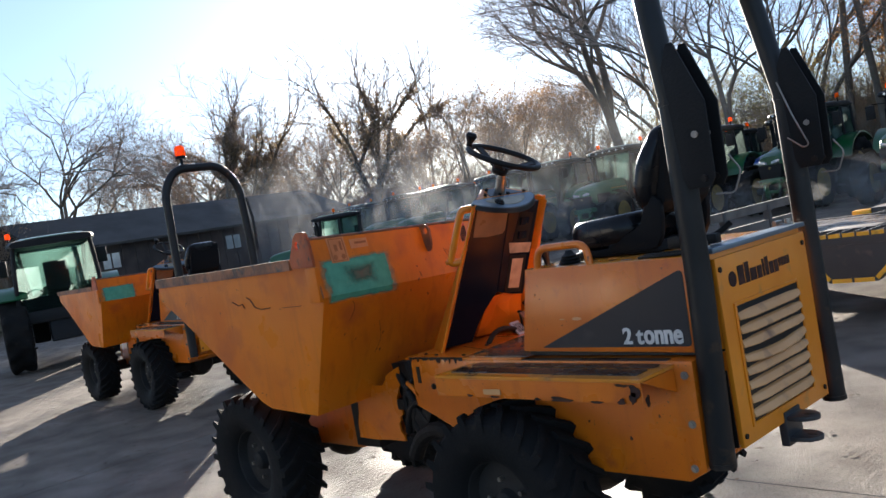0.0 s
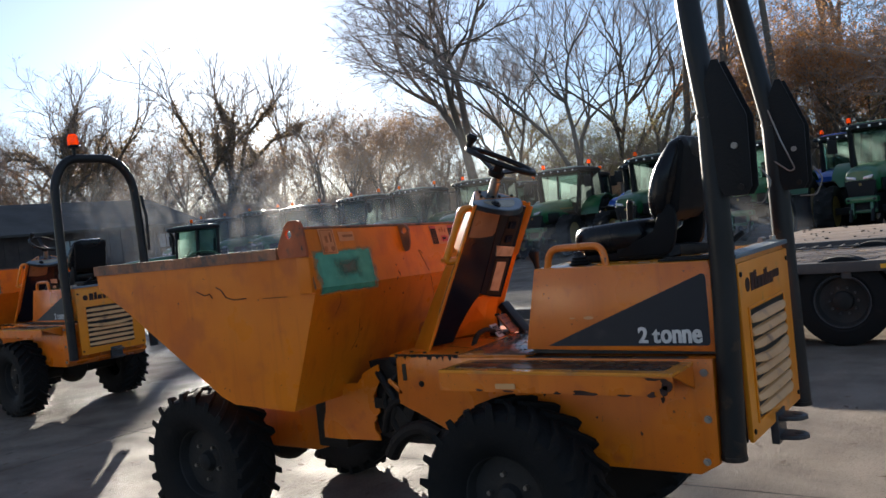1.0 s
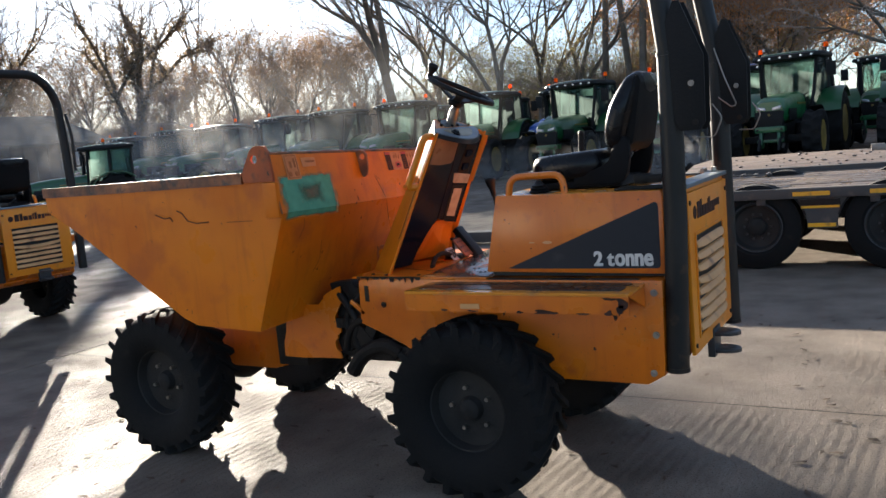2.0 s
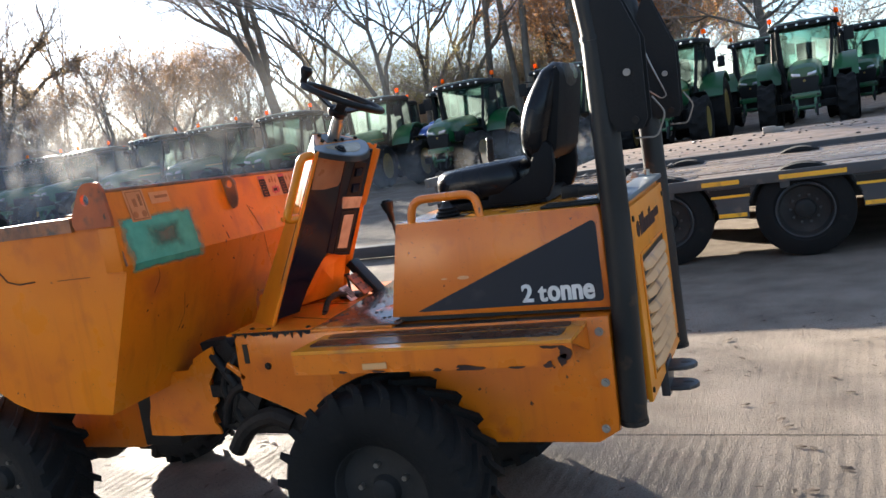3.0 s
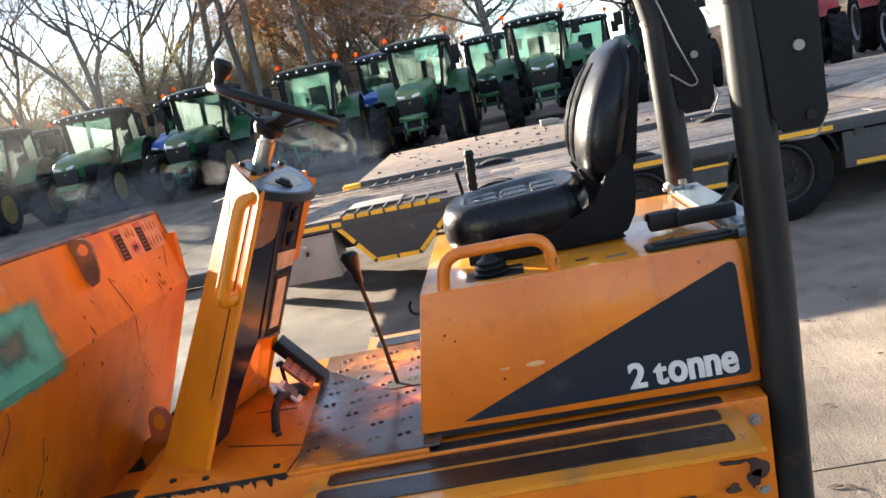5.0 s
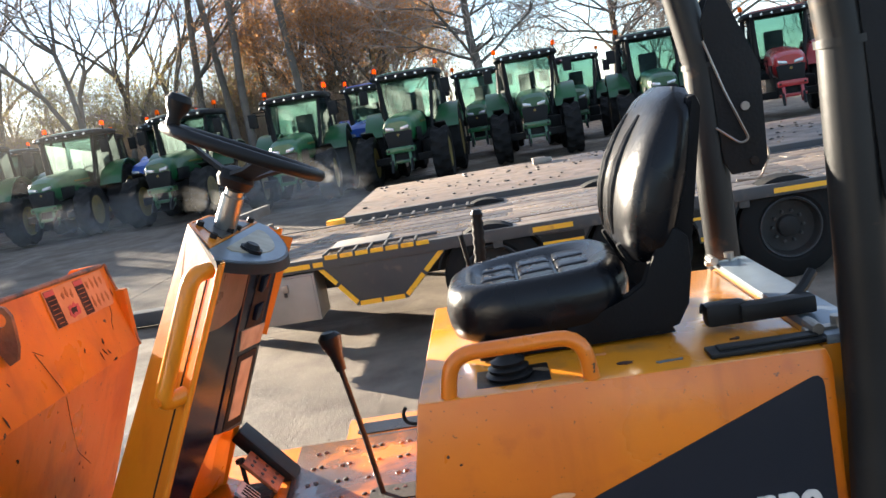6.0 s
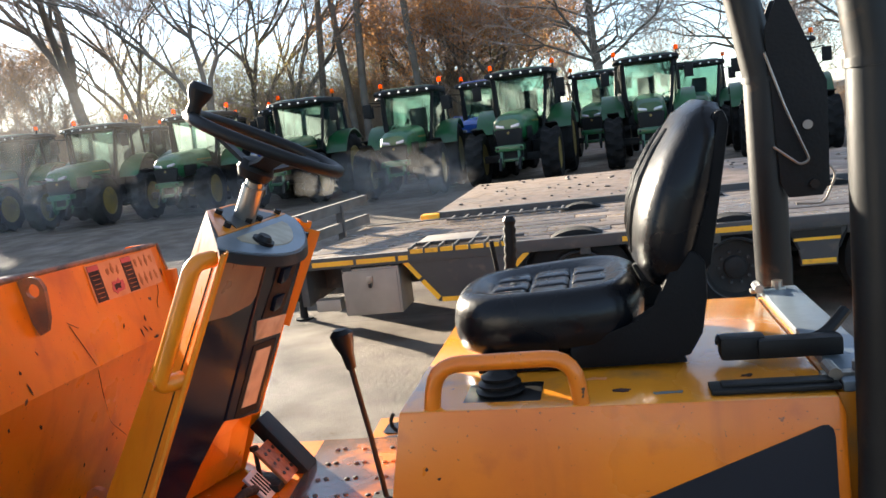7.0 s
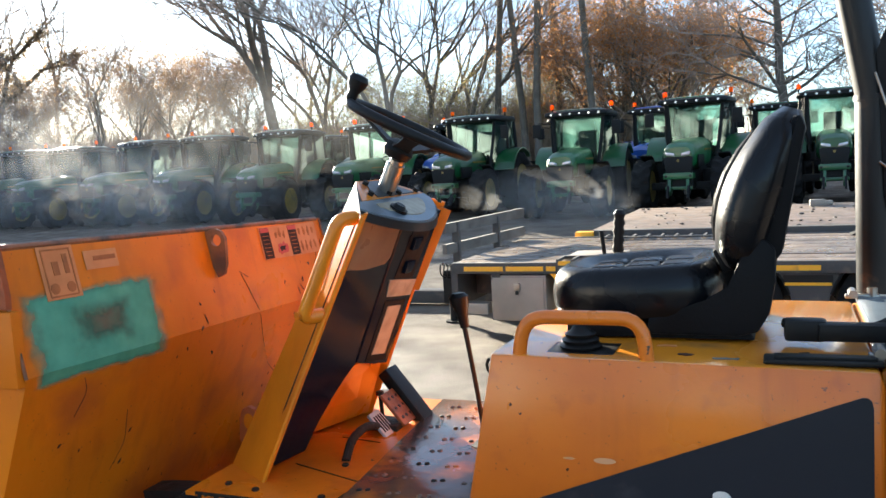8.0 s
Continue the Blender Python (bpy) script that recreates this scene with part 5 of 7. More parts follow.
    # the reflection on the upper near face, put in as a brown plate
    slab([near_face(t, y, 0.003) for t, y in ((0.775, -0.225), (0.765, -0.13), (0.775, -0.03), (0.80, -0.012), (0.965, -0.010), (0.965, -0.222))], 0.006, COWLSHEEN, rp, "upper_cowl", "upper cowl panel with a brown reflection in its colour")
    rec = slab([far_face(t, y, 0.002) for t, y in ((0.70, 0.055), (0.69, 0.16), (0.90, 0.17), (0.92, 0.075))], 0.004, PLATE, ic, "switch_recess", "black switch recess")
    for t in (0.75, 0.85):
        part("rocker_switch", box(nb(), (-0.006, -0.03, -0.02), (0.006, 0.03, 0.02), 0.003, Matrix.Translation(far_face(t, 0.112, 0.004)) @ Euler((0, radians(24), 0)).to_matrix().to_4x4()), COWL, rec)
    slab([far_face(t, y, 0.003) for t, y in ((0.625, 0.045), (0.615, 0.18), (0.685, 0.185), (0.70, 0.03))], 0.005, CREAM, ic, "worn_label", "sun-faded pale label")
    slab([far_face(t, y, 0.002) for t, y in ((0.335, 0.05), (0.32, 0.165), (0.60, 0.165), (0.605, 0.05))], 0.004, PLATE, ic, "label_border")
    slab([far_face(t, y, 0.0035) for t, y in ((0.365, 0.07), (0.355, 0.145), (0.575, 0.145), (0.58, 0.07))], 0.004, CREAM, ic, "worn_label", "sun-faded pale label")
    slab([Vector((-0.70, -0.02, 1.04)), Vector((-0.61, 0.255, 1.04)), on_col(0.335, 0.19, 0.035), on_col(0.30, -0.03, 0.006)], 0.012, COLPAINT, col, "lower_cowl", "orange lower cowl")
    slab([on_col(0.62, 0.222, 0.01), on_col(0.62, 0.240, 0.062), on_col(0.985, 0.246, 0.074), on_col(0.985, 0.228, 0.0)], 0.010, COLPAINT, col, "wing_flange", "orange flange of the far wing")
    # dash
    front = [(-0.31 + 0.085 * math.sin(math.pi * k / 14) ** 0.8, 0.205 - 0.482 * k / 14) for k in range(15)]
    outl = [(-0.425, -0.075), (-0.425, 0.075), (-0.337, 0.215)] + front

    def dash_z(x):
        return 1.825 - (x + 0.425) * 0.62

    def dash_layer(pts, top, low, material, parent, name, label=""):
        bm = nb()
        v0 = [bm.verts.new((x, y, dash_z(x) + top)) for x, y in pts]
        v1 = [bm.verts.new((x, y, dash_z(x) + low)) for x, y in pts]
        bm.faces.new(v0)
        bm.faces.new(v1[::-1])
        for i in range(len(pts)):
            j = (i + 1) % len(pts)
            bm.faces.new((v0[i], v1[i], v1[j], v0[j]))
        return part(name, bm, material, parent, label, smooth=20)
    dash = dash_layer(outl, 0.0, -0.024, BLACK, col, "dash", "dark-edged dash top")
    dash_layer([(-0.420, -0.072), (-0.420, 0.072), (-0.341, 0.205), (-0.341, -0.205)], 0.003, -0.004, COLPAINT, dash, "dash_panel", "worn orange top behind the instruments")
    dash_layer([(-0.412, -0.045), (-0.412, 0.05), (-0.345, 0.15), (-0.345, -0.10), (-0.375, -0.085)], 0.006, 0.001, HITCH, dash, "shaft_plate", "dark bolted plate round the steering shaft")
    plate = dash_layer([(-0.337, 0.200)] + [(x - 0.004, y * 0.985) for x, y in front] + [(-0.337, -0.225)], 0.004, -0.002, DASH, dash, "dash_plate", "blue-grey instrument plate")
    dash_layer([(-0.318, -0.165), (-0.318, 0.115)] + [(-0.306 + 0.052 * math.sin(math.pi * k / 12) ** 0.8, 0.12 - 0.29 * k / 12) for k in range(13)], 0.0065, 0.002, CREAM, plate, "dash_label", "pale half-moon label")
    c = Vector((-0.285, -0.105, dash_z(-0.285)))
    nrm = Vector((0.527, 0, 0.85))
    bm = nb()
    cyl(bm, c, c + nrm * 0.012, 0.026, 16)
    cyl(bm, c + nrm * 0.012, c + nrm * 0.022, 0.02, 16, 0.014)
    part("ignition_switch", bm, PLASTIC, dash, "black key switch")
    for x, y in ((-0.405, -0.06), (-0.40, 0.065), (-0.352, 0.17), (-0.36, -0.12), (-0.35, 0.04), (-0.352, -0.02)):
        c = Vector((x, y, dash_z(x)))
        part("screw", cyl(nb(), c, c + nrm * 0.014, 0.009, 8), GREASE, dash)
    # steering shaft and wheel
    shaft0, hub = Vector((-0.375, 0.0, 1.775)), Vector((-0.305, -0.02, 1.90))
    bm = nb()
    tube(bm, [shaft0, shaft0.lerp(hub, 0.75)], 0.027, 16)
    tube(bm, [shaft0.lerp(hub, 0.5), shaft0.lerp(hub, 0.85)], 0.022, 16)
    part("steering_shaft", bm, STEEL, d, "bright steel steering shaft")
    wc = Vector((-0.272, -0.03, 1.966))
    nrm = Vector((0.46, 0.10, 0.88)).normalized()
    u, v = ring_frame(nrm)
    R = 0.183
    bm = nb()
    tube(bm, [wc + (u * math.cos(2 * math.pi * k / 48) + v * math.sin(2 * math.pi * k / 48)) * R for k in range(48)], 0.0145, 12, closed=True)
    sw = part("steering_wheel", bm, PLASTIC, d, "worn black steering wheel rim")
    bm = nb()
    lathe(bm, [(0.0, -0.035), (0.036, -0.03), (0.045, -0.01), (0.038, 0.012), (0.02, 0.022), (0.0, 0.024)], 20, "z")
    bmesh.ops.transform(bm, matrix=Matrix.Translation(wc - nrm * 0.06) @ nrm.to_track_quat("Z", "Y").to_matrix().to_4x4(), verts=bm.verts)
    part("wheel_hub", bm, PLASTIC, sw)
    for ang in (0.35, 2.45, 4.55):
        dv = u * math.cos(ang) + v * math.sin(ang)
        side = nrm.cross(dv)
        bm = nb()
        vs = []
        for t, w, h in ((0.02, 0.028, -0.06), (0.09, 0.020, -0.035), (R - 0.004, 0.024, 0.0)):
            for sgn in (-1, 1):
                for th in (-0.005, 0.005):
                    vs.append(bm.verts.new(wc + dv * t + side * sgn * w + nrm * (h + th)))
        for q in (0, 4):
            a0, a1, a2, a3, b0, b1, b2, b3 = vs[q:q + 8]
            for f in ((a0, a2, b2, b0), (a1, a3, b3, b1), (a0, a1, b1, b0), (a2, a3, b3, b2)):
                bm.faces.new(f)
        part("spoke", bm, PLASTIC, sw)
    kd = (Vector((-0.355, -0.115, 2.03)) - wc)
    kd = (kd - nrm * kd.dot(nrm)).normalized()
    kp = wc + kd * R
    bm = lathe(nb(), [(0.012, 0.0), (0.016, 0.016), (0.015, 0.03), (0.026, 0.052), (0.029, 0.066), (0.022, 0.08), (0.0, 0.084)], 18, "z")
    bmesh.ops.transform(bm, matrix=Matrix.Translation(kp) @ nrm.to_track_quat("Z", "Y").to_matrix().to_4x4(), verts=bm.verts)
    part("spinner_knob", bm, PLASTIC, sw, "black spinner knob")
    # pedals
    lean = pose(-0.462, 0.185, 1.088, 0, 50, 0)
    ped = part("pedal", box(nb(), (-0.062, -0.048, -0.006), (0.062, 0.048, 0.006), 0.004, lean), RIMRUST, d, "rusty perforated pedal")
    for i in range(3):
        for j in range(3):
            q = lean @ Vector((-0.036 + 0.036 * i, -0.026 + 0.026 * j, 0.005))
            part("pedal_hole", cyl(nb(), q, q + lean.to_3x3() @ Vector((0, 0, 0.0025)), 0.006, 8), BLACK, ped)
    part("pedal_box", box(nb(), (-0.105, -0.04, -0.028), (0.105, 0.04, 0.012), 0.008, pose(-0.462, 0.262, 1.112, 0, 51, 0)), PLASTIC, d, "black pedal box")
    small = pose(-0.475, 0.085, 1.062, 0, 48, 0)
    ped = part("pedal", box(nb(), (-0.045, -0.034, -0.005), (0.045, 0.034, 0.005), 0.003, small), RIMGREY, d, "small scuffed bare-metal pedal")
    for j in range(4):
        a, b = small @ Vector((-0.03, -0.021 + 0.014 * j, 0.0055)), small @ Vector((0.03, -0.021 + 0.014 * j, 0.0055))
        part("pedal_rib", tube(nb(), [a, b], 0.0028, 6), GREASE, ped)
    link = part("pedal_link", tube(nb(), [(-0.500, 0.148, 1.032), (-0.506, 0.150, 1.135)], 0.007, 8), GREASE, d, "oily pedal linkage")
    part("link_head", cyl(nb(), (-0.507, 0.150, 1.135), (-0.508, 0.150, 1.147), 0.013, 6), GREASE, link)
    part("link_base", box(nb(), (-0.54, 0.10, 1.032), (-0.43, 0.20, 1.052), 0.006), GREASE, link)
    part("pedal_arm", tube(nb(), rounded([(-0.465, -0.17, 1.034), (-0.475, -0.11, 1.078), (-0.476, -0.02, 1.088), (-0.478, 0.06, 1.062)], 0.04), 0.013, 10), GREASE, d)
    # gear lever
    bm = nb()
    tube(bm, [(-0.115, 0.045, 1.035), (-0.135, 0.045, 1.20), (-0.163, 0.04, 1.40)], 0.0072, 10)
    lv = part("gear_lever", bm, GREASE, d, "thin steel lever rod")
    bm = nb()
    tube(bm, [(-0.160, 0.04, 1.385), (-0.166, 0.04, 1.425), (-0.171, 0.04, 1.45), (-0.175, 0.04, 1.475), (-0.176, 0.04, 1.487)], [0.013, 0.017, 0.026, 0.03, 0.018], 14)
    part("knob", bm, PLASTIC, lv, "flared black knob")
    bm = nb()
    prism(bm, [(-0.15, 0.015), (-0.13, 0.0), (0.03, 0.0), (0.03, 0.085), (-0.13, 0.085), (-0.15, 0.07)], 1.037, 1.0405, 0.0, "z")
    part("lever_slot", bm, PLATE, deck, "dark slot round the gear lever")
    # roll bar
    if detailed:
        for s in (-1, 1):
            py = 0.53 if s > 0 else -0.43
            low_x, mid_x, top_x = (0.955, 0.948, 0.945) if s > 0 else (0.918, 0.943, 0.950)
            bm = nb()
            tube(bm, [(low_x, py, 0.615), (mid_x, py, 1.30), (top_x, py, 1.985)], 0.049, 24)
            p = part("roll_bar_post", bm, POST, d, "scuffed black tubular post")
            part("collar", tube(nb(), [(top_x, py, 1.975), (top_x, py, 1.99)], 0.053, 24), POST, p)
            ox = top_x - 0.945
            plate2 = [(x + ox, z) for x, z in ((0.95, 2.11), (0.985, 2.19), (1.01, 2.19), (1.10, 1.96), (1.095, 1.69), (1.075, 1.658), (0.99, 1.658), (0.97, 1.70))]
            for dy in (-0.05, 0.04):
                hp = part("hinge_plate", prism(nb(), plate2, py + dy, py + dy + 0.010, 0.002), PLATE, p, "black hinge plate")
                for x, z in ((1.045, 1.85), (1.055, 1.69)):
                    bm = nb()
                    y0 = py + dy
                    cyl(bm, (x + ox, y0 - 0.008, z), (x + ox, y0 + 0.018, z), 0.0125, 12)
                    part("plate_bolt", bm, TOOLBOX if z > 1.8 else GREASE, hp)
            bm = nb()
            cy = py - 0.060 if s > 0 else py + 0.064
            tube(bm, rounded([(0.945 + ox, cy, 2.05), (0.99 + ox, cy, 1.90), (1.045 + ox, cy, 1.755), (1.02 + ox, cy, 1.745), (0.955 + ox, cy, 1.80)], 0.025), 0.0036, 6)
            part("safety_cable", bm, STEEL, p, "braided steel lanyard")
            bm = nb()
            tube(bm, rounded([(1.10 + ox, py + 0.06, 1.76), (1.14 + ox, py + 0.06, 1.70), (1.105 + ox, py + 0.06, 1.62), (1.03 + ox, py + 0.06, 1.625)], 0.02), 0.0035, 6)
            part("locking_pin", bm, TOOLBOX, p, "bent steel locking pin")
            part("post_foot", tube(nb(), [(low_x, py, 0.605), (low_x, py, 0.625)], 0.052, 20), BLACK, p)
        part("post_saddle", box(nb(), (0.87, -0.372, 0.66), (0.96, -0.362, 0.96), 0.003), BLACK, d)
        bm = nb()
        pts = rounded([(0.950, -0.43, 1.99), (0.912, -0.43, 2.34), (0.875, -0.38, 2.76), (0.835, 0.43, 2.76), (0.870, 0.53, 2.40), (0.944, 0.53, 1.99)], 0.16, 7)
        tube(bm, pts, 0.047, 20)
        part("roll_bar_hoop", bm, POST, d, "scuffed black roll bar hoop")
    else:
        bm = nb()
        pts = rounded([(0.945, -0.45, 0.62), (0.945, -0.45, 1.9), (0.945, -0.44, 2.60), (0.945, -0.28, 2.85), (0.945, 0.30, 2.85), (0.945, 0.50, 2.60), (0.95, 0.53, 1.9), (0.955, 0.53, 0.62)], 0.22, 7)
        tube(bm, pts, 0.049, 18)
        hoop = part("roll_bar_hoop", bm, POST, d, "plain black roll bar hoop")
        bm = nb()
        tube(bm, [(0.99, 0.56, 2.40), (1.04, 0.57, 2.15), (1.02, 0.57, 1.75)], 0.018, 8)
        part("brace", bm, POST, hoop)
        bm = nb()
        cyl(bm, (0.945, -0.17, 2.88), (0.945, -0.17, 2.98), 0.018, 10)
        lathe(bm, [(0.06, 2.97), (0.065, 2.985), (0.06, 3.0), (0.0, 3.0)], 18, "z", (0.945, -0.17, 0))
        bc = part("beacon", bm, PLASTIC, d, "amber rotating beacon on a stalk")
        bm = lathe(nb(), [(0.055, 3.0), (0.06, 3.02), (0.056, 3.10), (0.035, 3.125), (0.0, 3.128)], 20, "z", (0.945, -0.17, 0))
        part("beacon_lens", bm, AMBER, bc, "amber lens")
    return d


build_dumper((0.0, 0.06, 0.0), True, "orange two tonne site dumper standing on wet concrete")
build_dumper((-7.70, 1.83, 0.0), False, "second orange dumper with a beacon on its roll bar", -3.5)


# ---- low-loader trailers behind the dumper ----
def truck_wheel(parent, x, y, r, w, out, rim_mat, name="wheel"):
    prof = [(r * 0.58, -w * 0.42), (r * 0.66, -w * 0.5), (r * 0.93, -w * 0.48), (r, -w * 0.40), (r, w * 0.40), (r * 0.93, w * 0.48), (r * 0.66, w * 0.5), (r * 0.58, w * 0.42)]
    t = part(name, lathe(nb(), prof, 36, cap=False), RUBBER, parent, "black road tyre")
    t.matrix_basis = pose(x, y, r)
    o = out
    rim = part("rim", lathe(nb(), [(r * 0.60, -w * 0.40 * o), (r * 0.60, w * 0.46 * o), (r * 0.55, w * 0.46 * o), (r * 0.50, w * 0.20 * o), (r * 0.37, w * 0.14 * o), (r * 0.22, w * 0.13 * o), (r * 0.20, w * 0.27 * o), (r * 0.14, w * 0.32 * o), (0.0, w * 0.33 * o)], 30, cap=False), rim_mat, t, "grimy steel rim")
    edge = [(r * 0.585 * math.cos(2 * math.pi * k / 36), w * 0.465 * o, r * 0.585 * math.sin(2 * math.pi * k / 36)) for k in range(36)]
    part("rim_flange", tube(nb(), edge, 0.006, 6, closed=True), HITCH, rim, "scuffed bright rim edge")
    for k in range(10):
        a = 2 * math.pi * k / 10
        c = Vector((r * 0.30 * math.cos(a), w * 0.13 * o, r * 0.30 * math.sin(a)))
        part("wheel_nut", cyl(nb(), c, c + Vector((0, 0.035 * o, 0)), 0.013, 6), HITCH, rim)
    return t


def build_trailer():
    tr = thing("low_loader_trailer", (0, 5.5, 0), "step-frame low loader with wet timber deck and yellow edge markings", "trailer", "low trailers")
    x0, x1, w = -2.35, 11.0, 2.45
    part("frame", box(nb(), (x0 + 0.05, 0.55, 0.48), (x1, 0.75, 0.80), 0.01), CHASSIS, tr, "dark grey steel chassis")
    part("frame_beam", box(nb(), (x0 + 0.05, 1.7, 0.48), (x1, 1.9, 0.80), 0.01), CHASSIS, tr)
    for k in range(12):
        x = x0 + 0.4 + 1.1 * k
        part("cross_member", box(nb(), (x, 0.03, 0.70), (x + 0.09, w - 0.03, 0.80), 0.004), CHASSIS, tr)
    for y in (0.0, w - 0.06):
        rail = part("side_rail", box(nb(), (x0, y, 0.765), (x1, y + 0.06, 0.872), 0.006), CHASSIS, tr, "dark side rail")
        yy = y - 0.004 if y == 0 else y + 0.064
        for a, b in ((-2.22, -1.82), (-1.79, -1.42), (-1.39, -1.30), (0.62, 0.98), (1.35, 1.95), (2.75, 3.35), (4.2, 4.8), (5.6, 6.2), (7.0, 7.6)):
            part("marker_tape", box(nb(), (a, min(yy, yy + 0.006), 0.79), (b, max(yy, yy + 0.006), 0.835), 0), TAPE, rail, "yellow reflective tape")
    # open ladder cells and dashes along the folding side frame
    for k in range(7):
        x = -1.27 + 0.14 * k
        part("marker_tape", box(nb(), (x, -0.012, 0.845), (x + 0.115, -0.004, 0.885), 0), TAPE, tr, "yellow reflective tape")
        part("ladder_rung", box(nb(), (x - 0.02, -0.01, 0.872), (x, 0.30, 0.90), 0.002), CHASSIS, tr)
    part("ladder_rail", box(nb(), (-1.3, 0.28, 0.876), (-0.25, 0.31, 0.902), 0.003), CHASSIS, tr)
    for k in range(9):
        x = -1.27 + 0.16 * k
        part("ladder_rung", box(nb(), (x, w - 0.34, 0.872), (x + 0.03, w - 0.02, 0.893), 0.002), CHASSIS, tr)
    part("ladder_rail", box(nb(), (-1.3, w - 0.37, 0.874), (0.1, w - 0.34, 0.896), 0.003), CHASSIS, tr)
    v = [(-1.36, 0.80), (-1.04, 0.40), (-0.60, 0.40), (-0.20, 0.78)]
    part("side_frame", prism(nb(), [(-1.36, 0.84), (-1.36, 0.78), (-1.06, 0.38), (-0.58, 0.38), (-0.16, 0.78), (-0.16, 0.84)], 0.02, 0.12, 0.006), CHASSIS, tr, "dark folding side frame")
    for a, b in zip(v, v[1:]):
        p, q = Vector((a[0], 0.012, a[1])), Vector((b[0], 0.012, b[1]))
        n = max(2, int((q - p).length / 0.22))
        for k in range(n):
            s0, s1 = p.lerp(q, (k + 0.06) / n), p.lerp(q, (k + 0.94) / n)
            d = (s1 - s0).normalized()
            up = Vector((-d.z, 0, d.x)) * 0.021
            bm = nb()
            vs = [bm.verts.new(c + Vector((0, dy, 0))) for dy in (0, 0.006) for c in (s0 - up, s1 - up, s1 + up, s0 + up)]
            for f in ((0, 1, 2, 3), (4, 7, 6, 5), (0, 4, 5, 1), (1, 5, 6, 2), (2, 6, 7, 3), (3, 7, 4, 0)):
                bm.faces.new([vs[i] for i in f])
            part("marker_tape", bm, TAPE, tr, "yellow reflective tape")
    # tool locker
    tb = part("tool_locker", box(nb(), (-1.96, 0.04, 0.30), (-1.41, 0.50, 0.745), 0.008), TOOLBOX, tr, "dull steel tool locker")
    part("locker_door", box(nb(), (-1.94, 0.026, 0.32), (-1.43, 0.038, 0.725), 0.005), TOOLBOX, tb)
    part("lock", box(nb(), (-1.72, 0.006, 0.60), (-1.66, 0.026, 0.67), 0.004), STEEL, tb, "square latch")
    part("padlock", box(nb(), (-1.705, -0.004, 0.56), (-1.675, 0.008, 0.60), 0.004), BLACK, tb)
    part("end_plate", box(nb(), (x0 - 0.02, 0.02, 0.42), (x0 + 0.05, w - 0.02, 0.86), 0.008), CHASSIS, tr)
    part("bumper_block", box(nb(), (-2.24, 0.02, 0.36), (-2.0, 0.16, 0.47), 0.01), TOOLBOX, tr, "grey bumper block")
    # timber deck
    rnd = random.Random(4)
    for i in range(9):
        y0 = 0.068 + 0.258 * i
        xs = [-2.35, 0.2 + rnd.uniform(-0.4, 0.4), 3.6 + rnd.uniform(-0.4, 0.4), 7.2, 11.0]
        for a, b in zip(xs, xs[1:]):
            dz = rnd.uniform(-0.004, 0.006)
            part("plank", box(nb(), (a + 0.003, y0, 0.80), (b - 0.003, y0 + 0.248, 0.862 + dz), 0.004), DECKWOOD, tr)
    part("checker_plate", box(nb(), (-1.3, 0.32, 0.866), (-0.75, 0.95, 0.874), 0.002), TOOLBOX, tr, "wet steel plate let into the deck")
    # axles
    for x in (0.23, 1.56, 2.89):
        for y, o in ((0.20, -1), (2.25, 1)):
            truck_wheel(tr, x, y, 0.46, 0.30, o, RIMDARK)
        part("axle", cyl(nb(), (x, 0.2, 0.46), (x, 2.25, 0.46), 0.06, 12), CHASSIS, tr)
        for y in (0.04, 2.1):
            bm = nb()
            pts = [(x + 0.53 * math.cos(a), 0.46 + 0.50 * math.sin(a)) for a in [math.pi * (0.08 + 0.84 * k / 12) for k in range(13)]]
            inn = [(x + 0.512 * math.cos(a), 0.46 + 0.482 * math.sin(a)) for a in [math.pi * (0.92 - 0.84 * k / 12) for k in range(13)]]
            prism(bm, [(p, min(q, 0.79)) for p, q in pts] + [(p, min(q, 0.775)) for p, q in inn], y, y + 0.34)
            part("mudguard", bm, TRACTORBLACK, tr, "black mudguard")
    def arch(xw, side):
        """The edge of a wheel arch, from the sill up to the deck."""
        a0, a1 = math.asin(-0.02 / 0.52), math.asin(0.30 / 0.52)
        return [(xw + side * 0.52 * math.cos(a0 + (a1 - a0) * k / 8), 0.46 + 0.52 * math.sin(a0 + (a1 - a0) * k / 8)) for k in range(9)]
    for xa, xb in ((0.23, 1.56), (1.56, 2.89)):
        for ya, yb in ((0.05, 0.10), (w - 0.10, w - 0.05)):
            bx = part("side_panel", prism(nb(), arch(xa, 1) + arch(xb, -1)[::-1], ya, yb), CHASSIS, tr, "dark skirt between the wheels")
            if ya < 1:
                xm = (xa + xb) / 2
                part("marker_tape", box(nb(), (xm - 0.14, 0.038, 0.455), (xm + 0.13, 0.048, 0.495), 0), TAPE, bx, "yellow reflective tape")
                part("recess", box(nb(), (xm - 0.21, 0.044, 0.655), (xm + 0.18, 0.0495, 0.745), 0), BLACK, bx)
                part("marker_tape", box(nb(), (xm - 0.20, 0.036, 0.655), (xm + 0.17, 0.043, 0.680), 0), TAPE, bx, "yellow reflective tape")
    for a, b in ((3.45, 5.2), (5.4, 7.6), (7.8, 10.5)):
        bx = part("side_panel", box(nb(), (a, 0.06, 0.40), (b, 0.16, 0.74), 0.01), CHASSIS, tr, "dark side panel")
        part("marker_tape", box(nb(), (a + 0.1, 0.048, 0.42), (b - 0.1, 0.058, 0.46), 0), TAPE, bx, "yellow reflective tape")
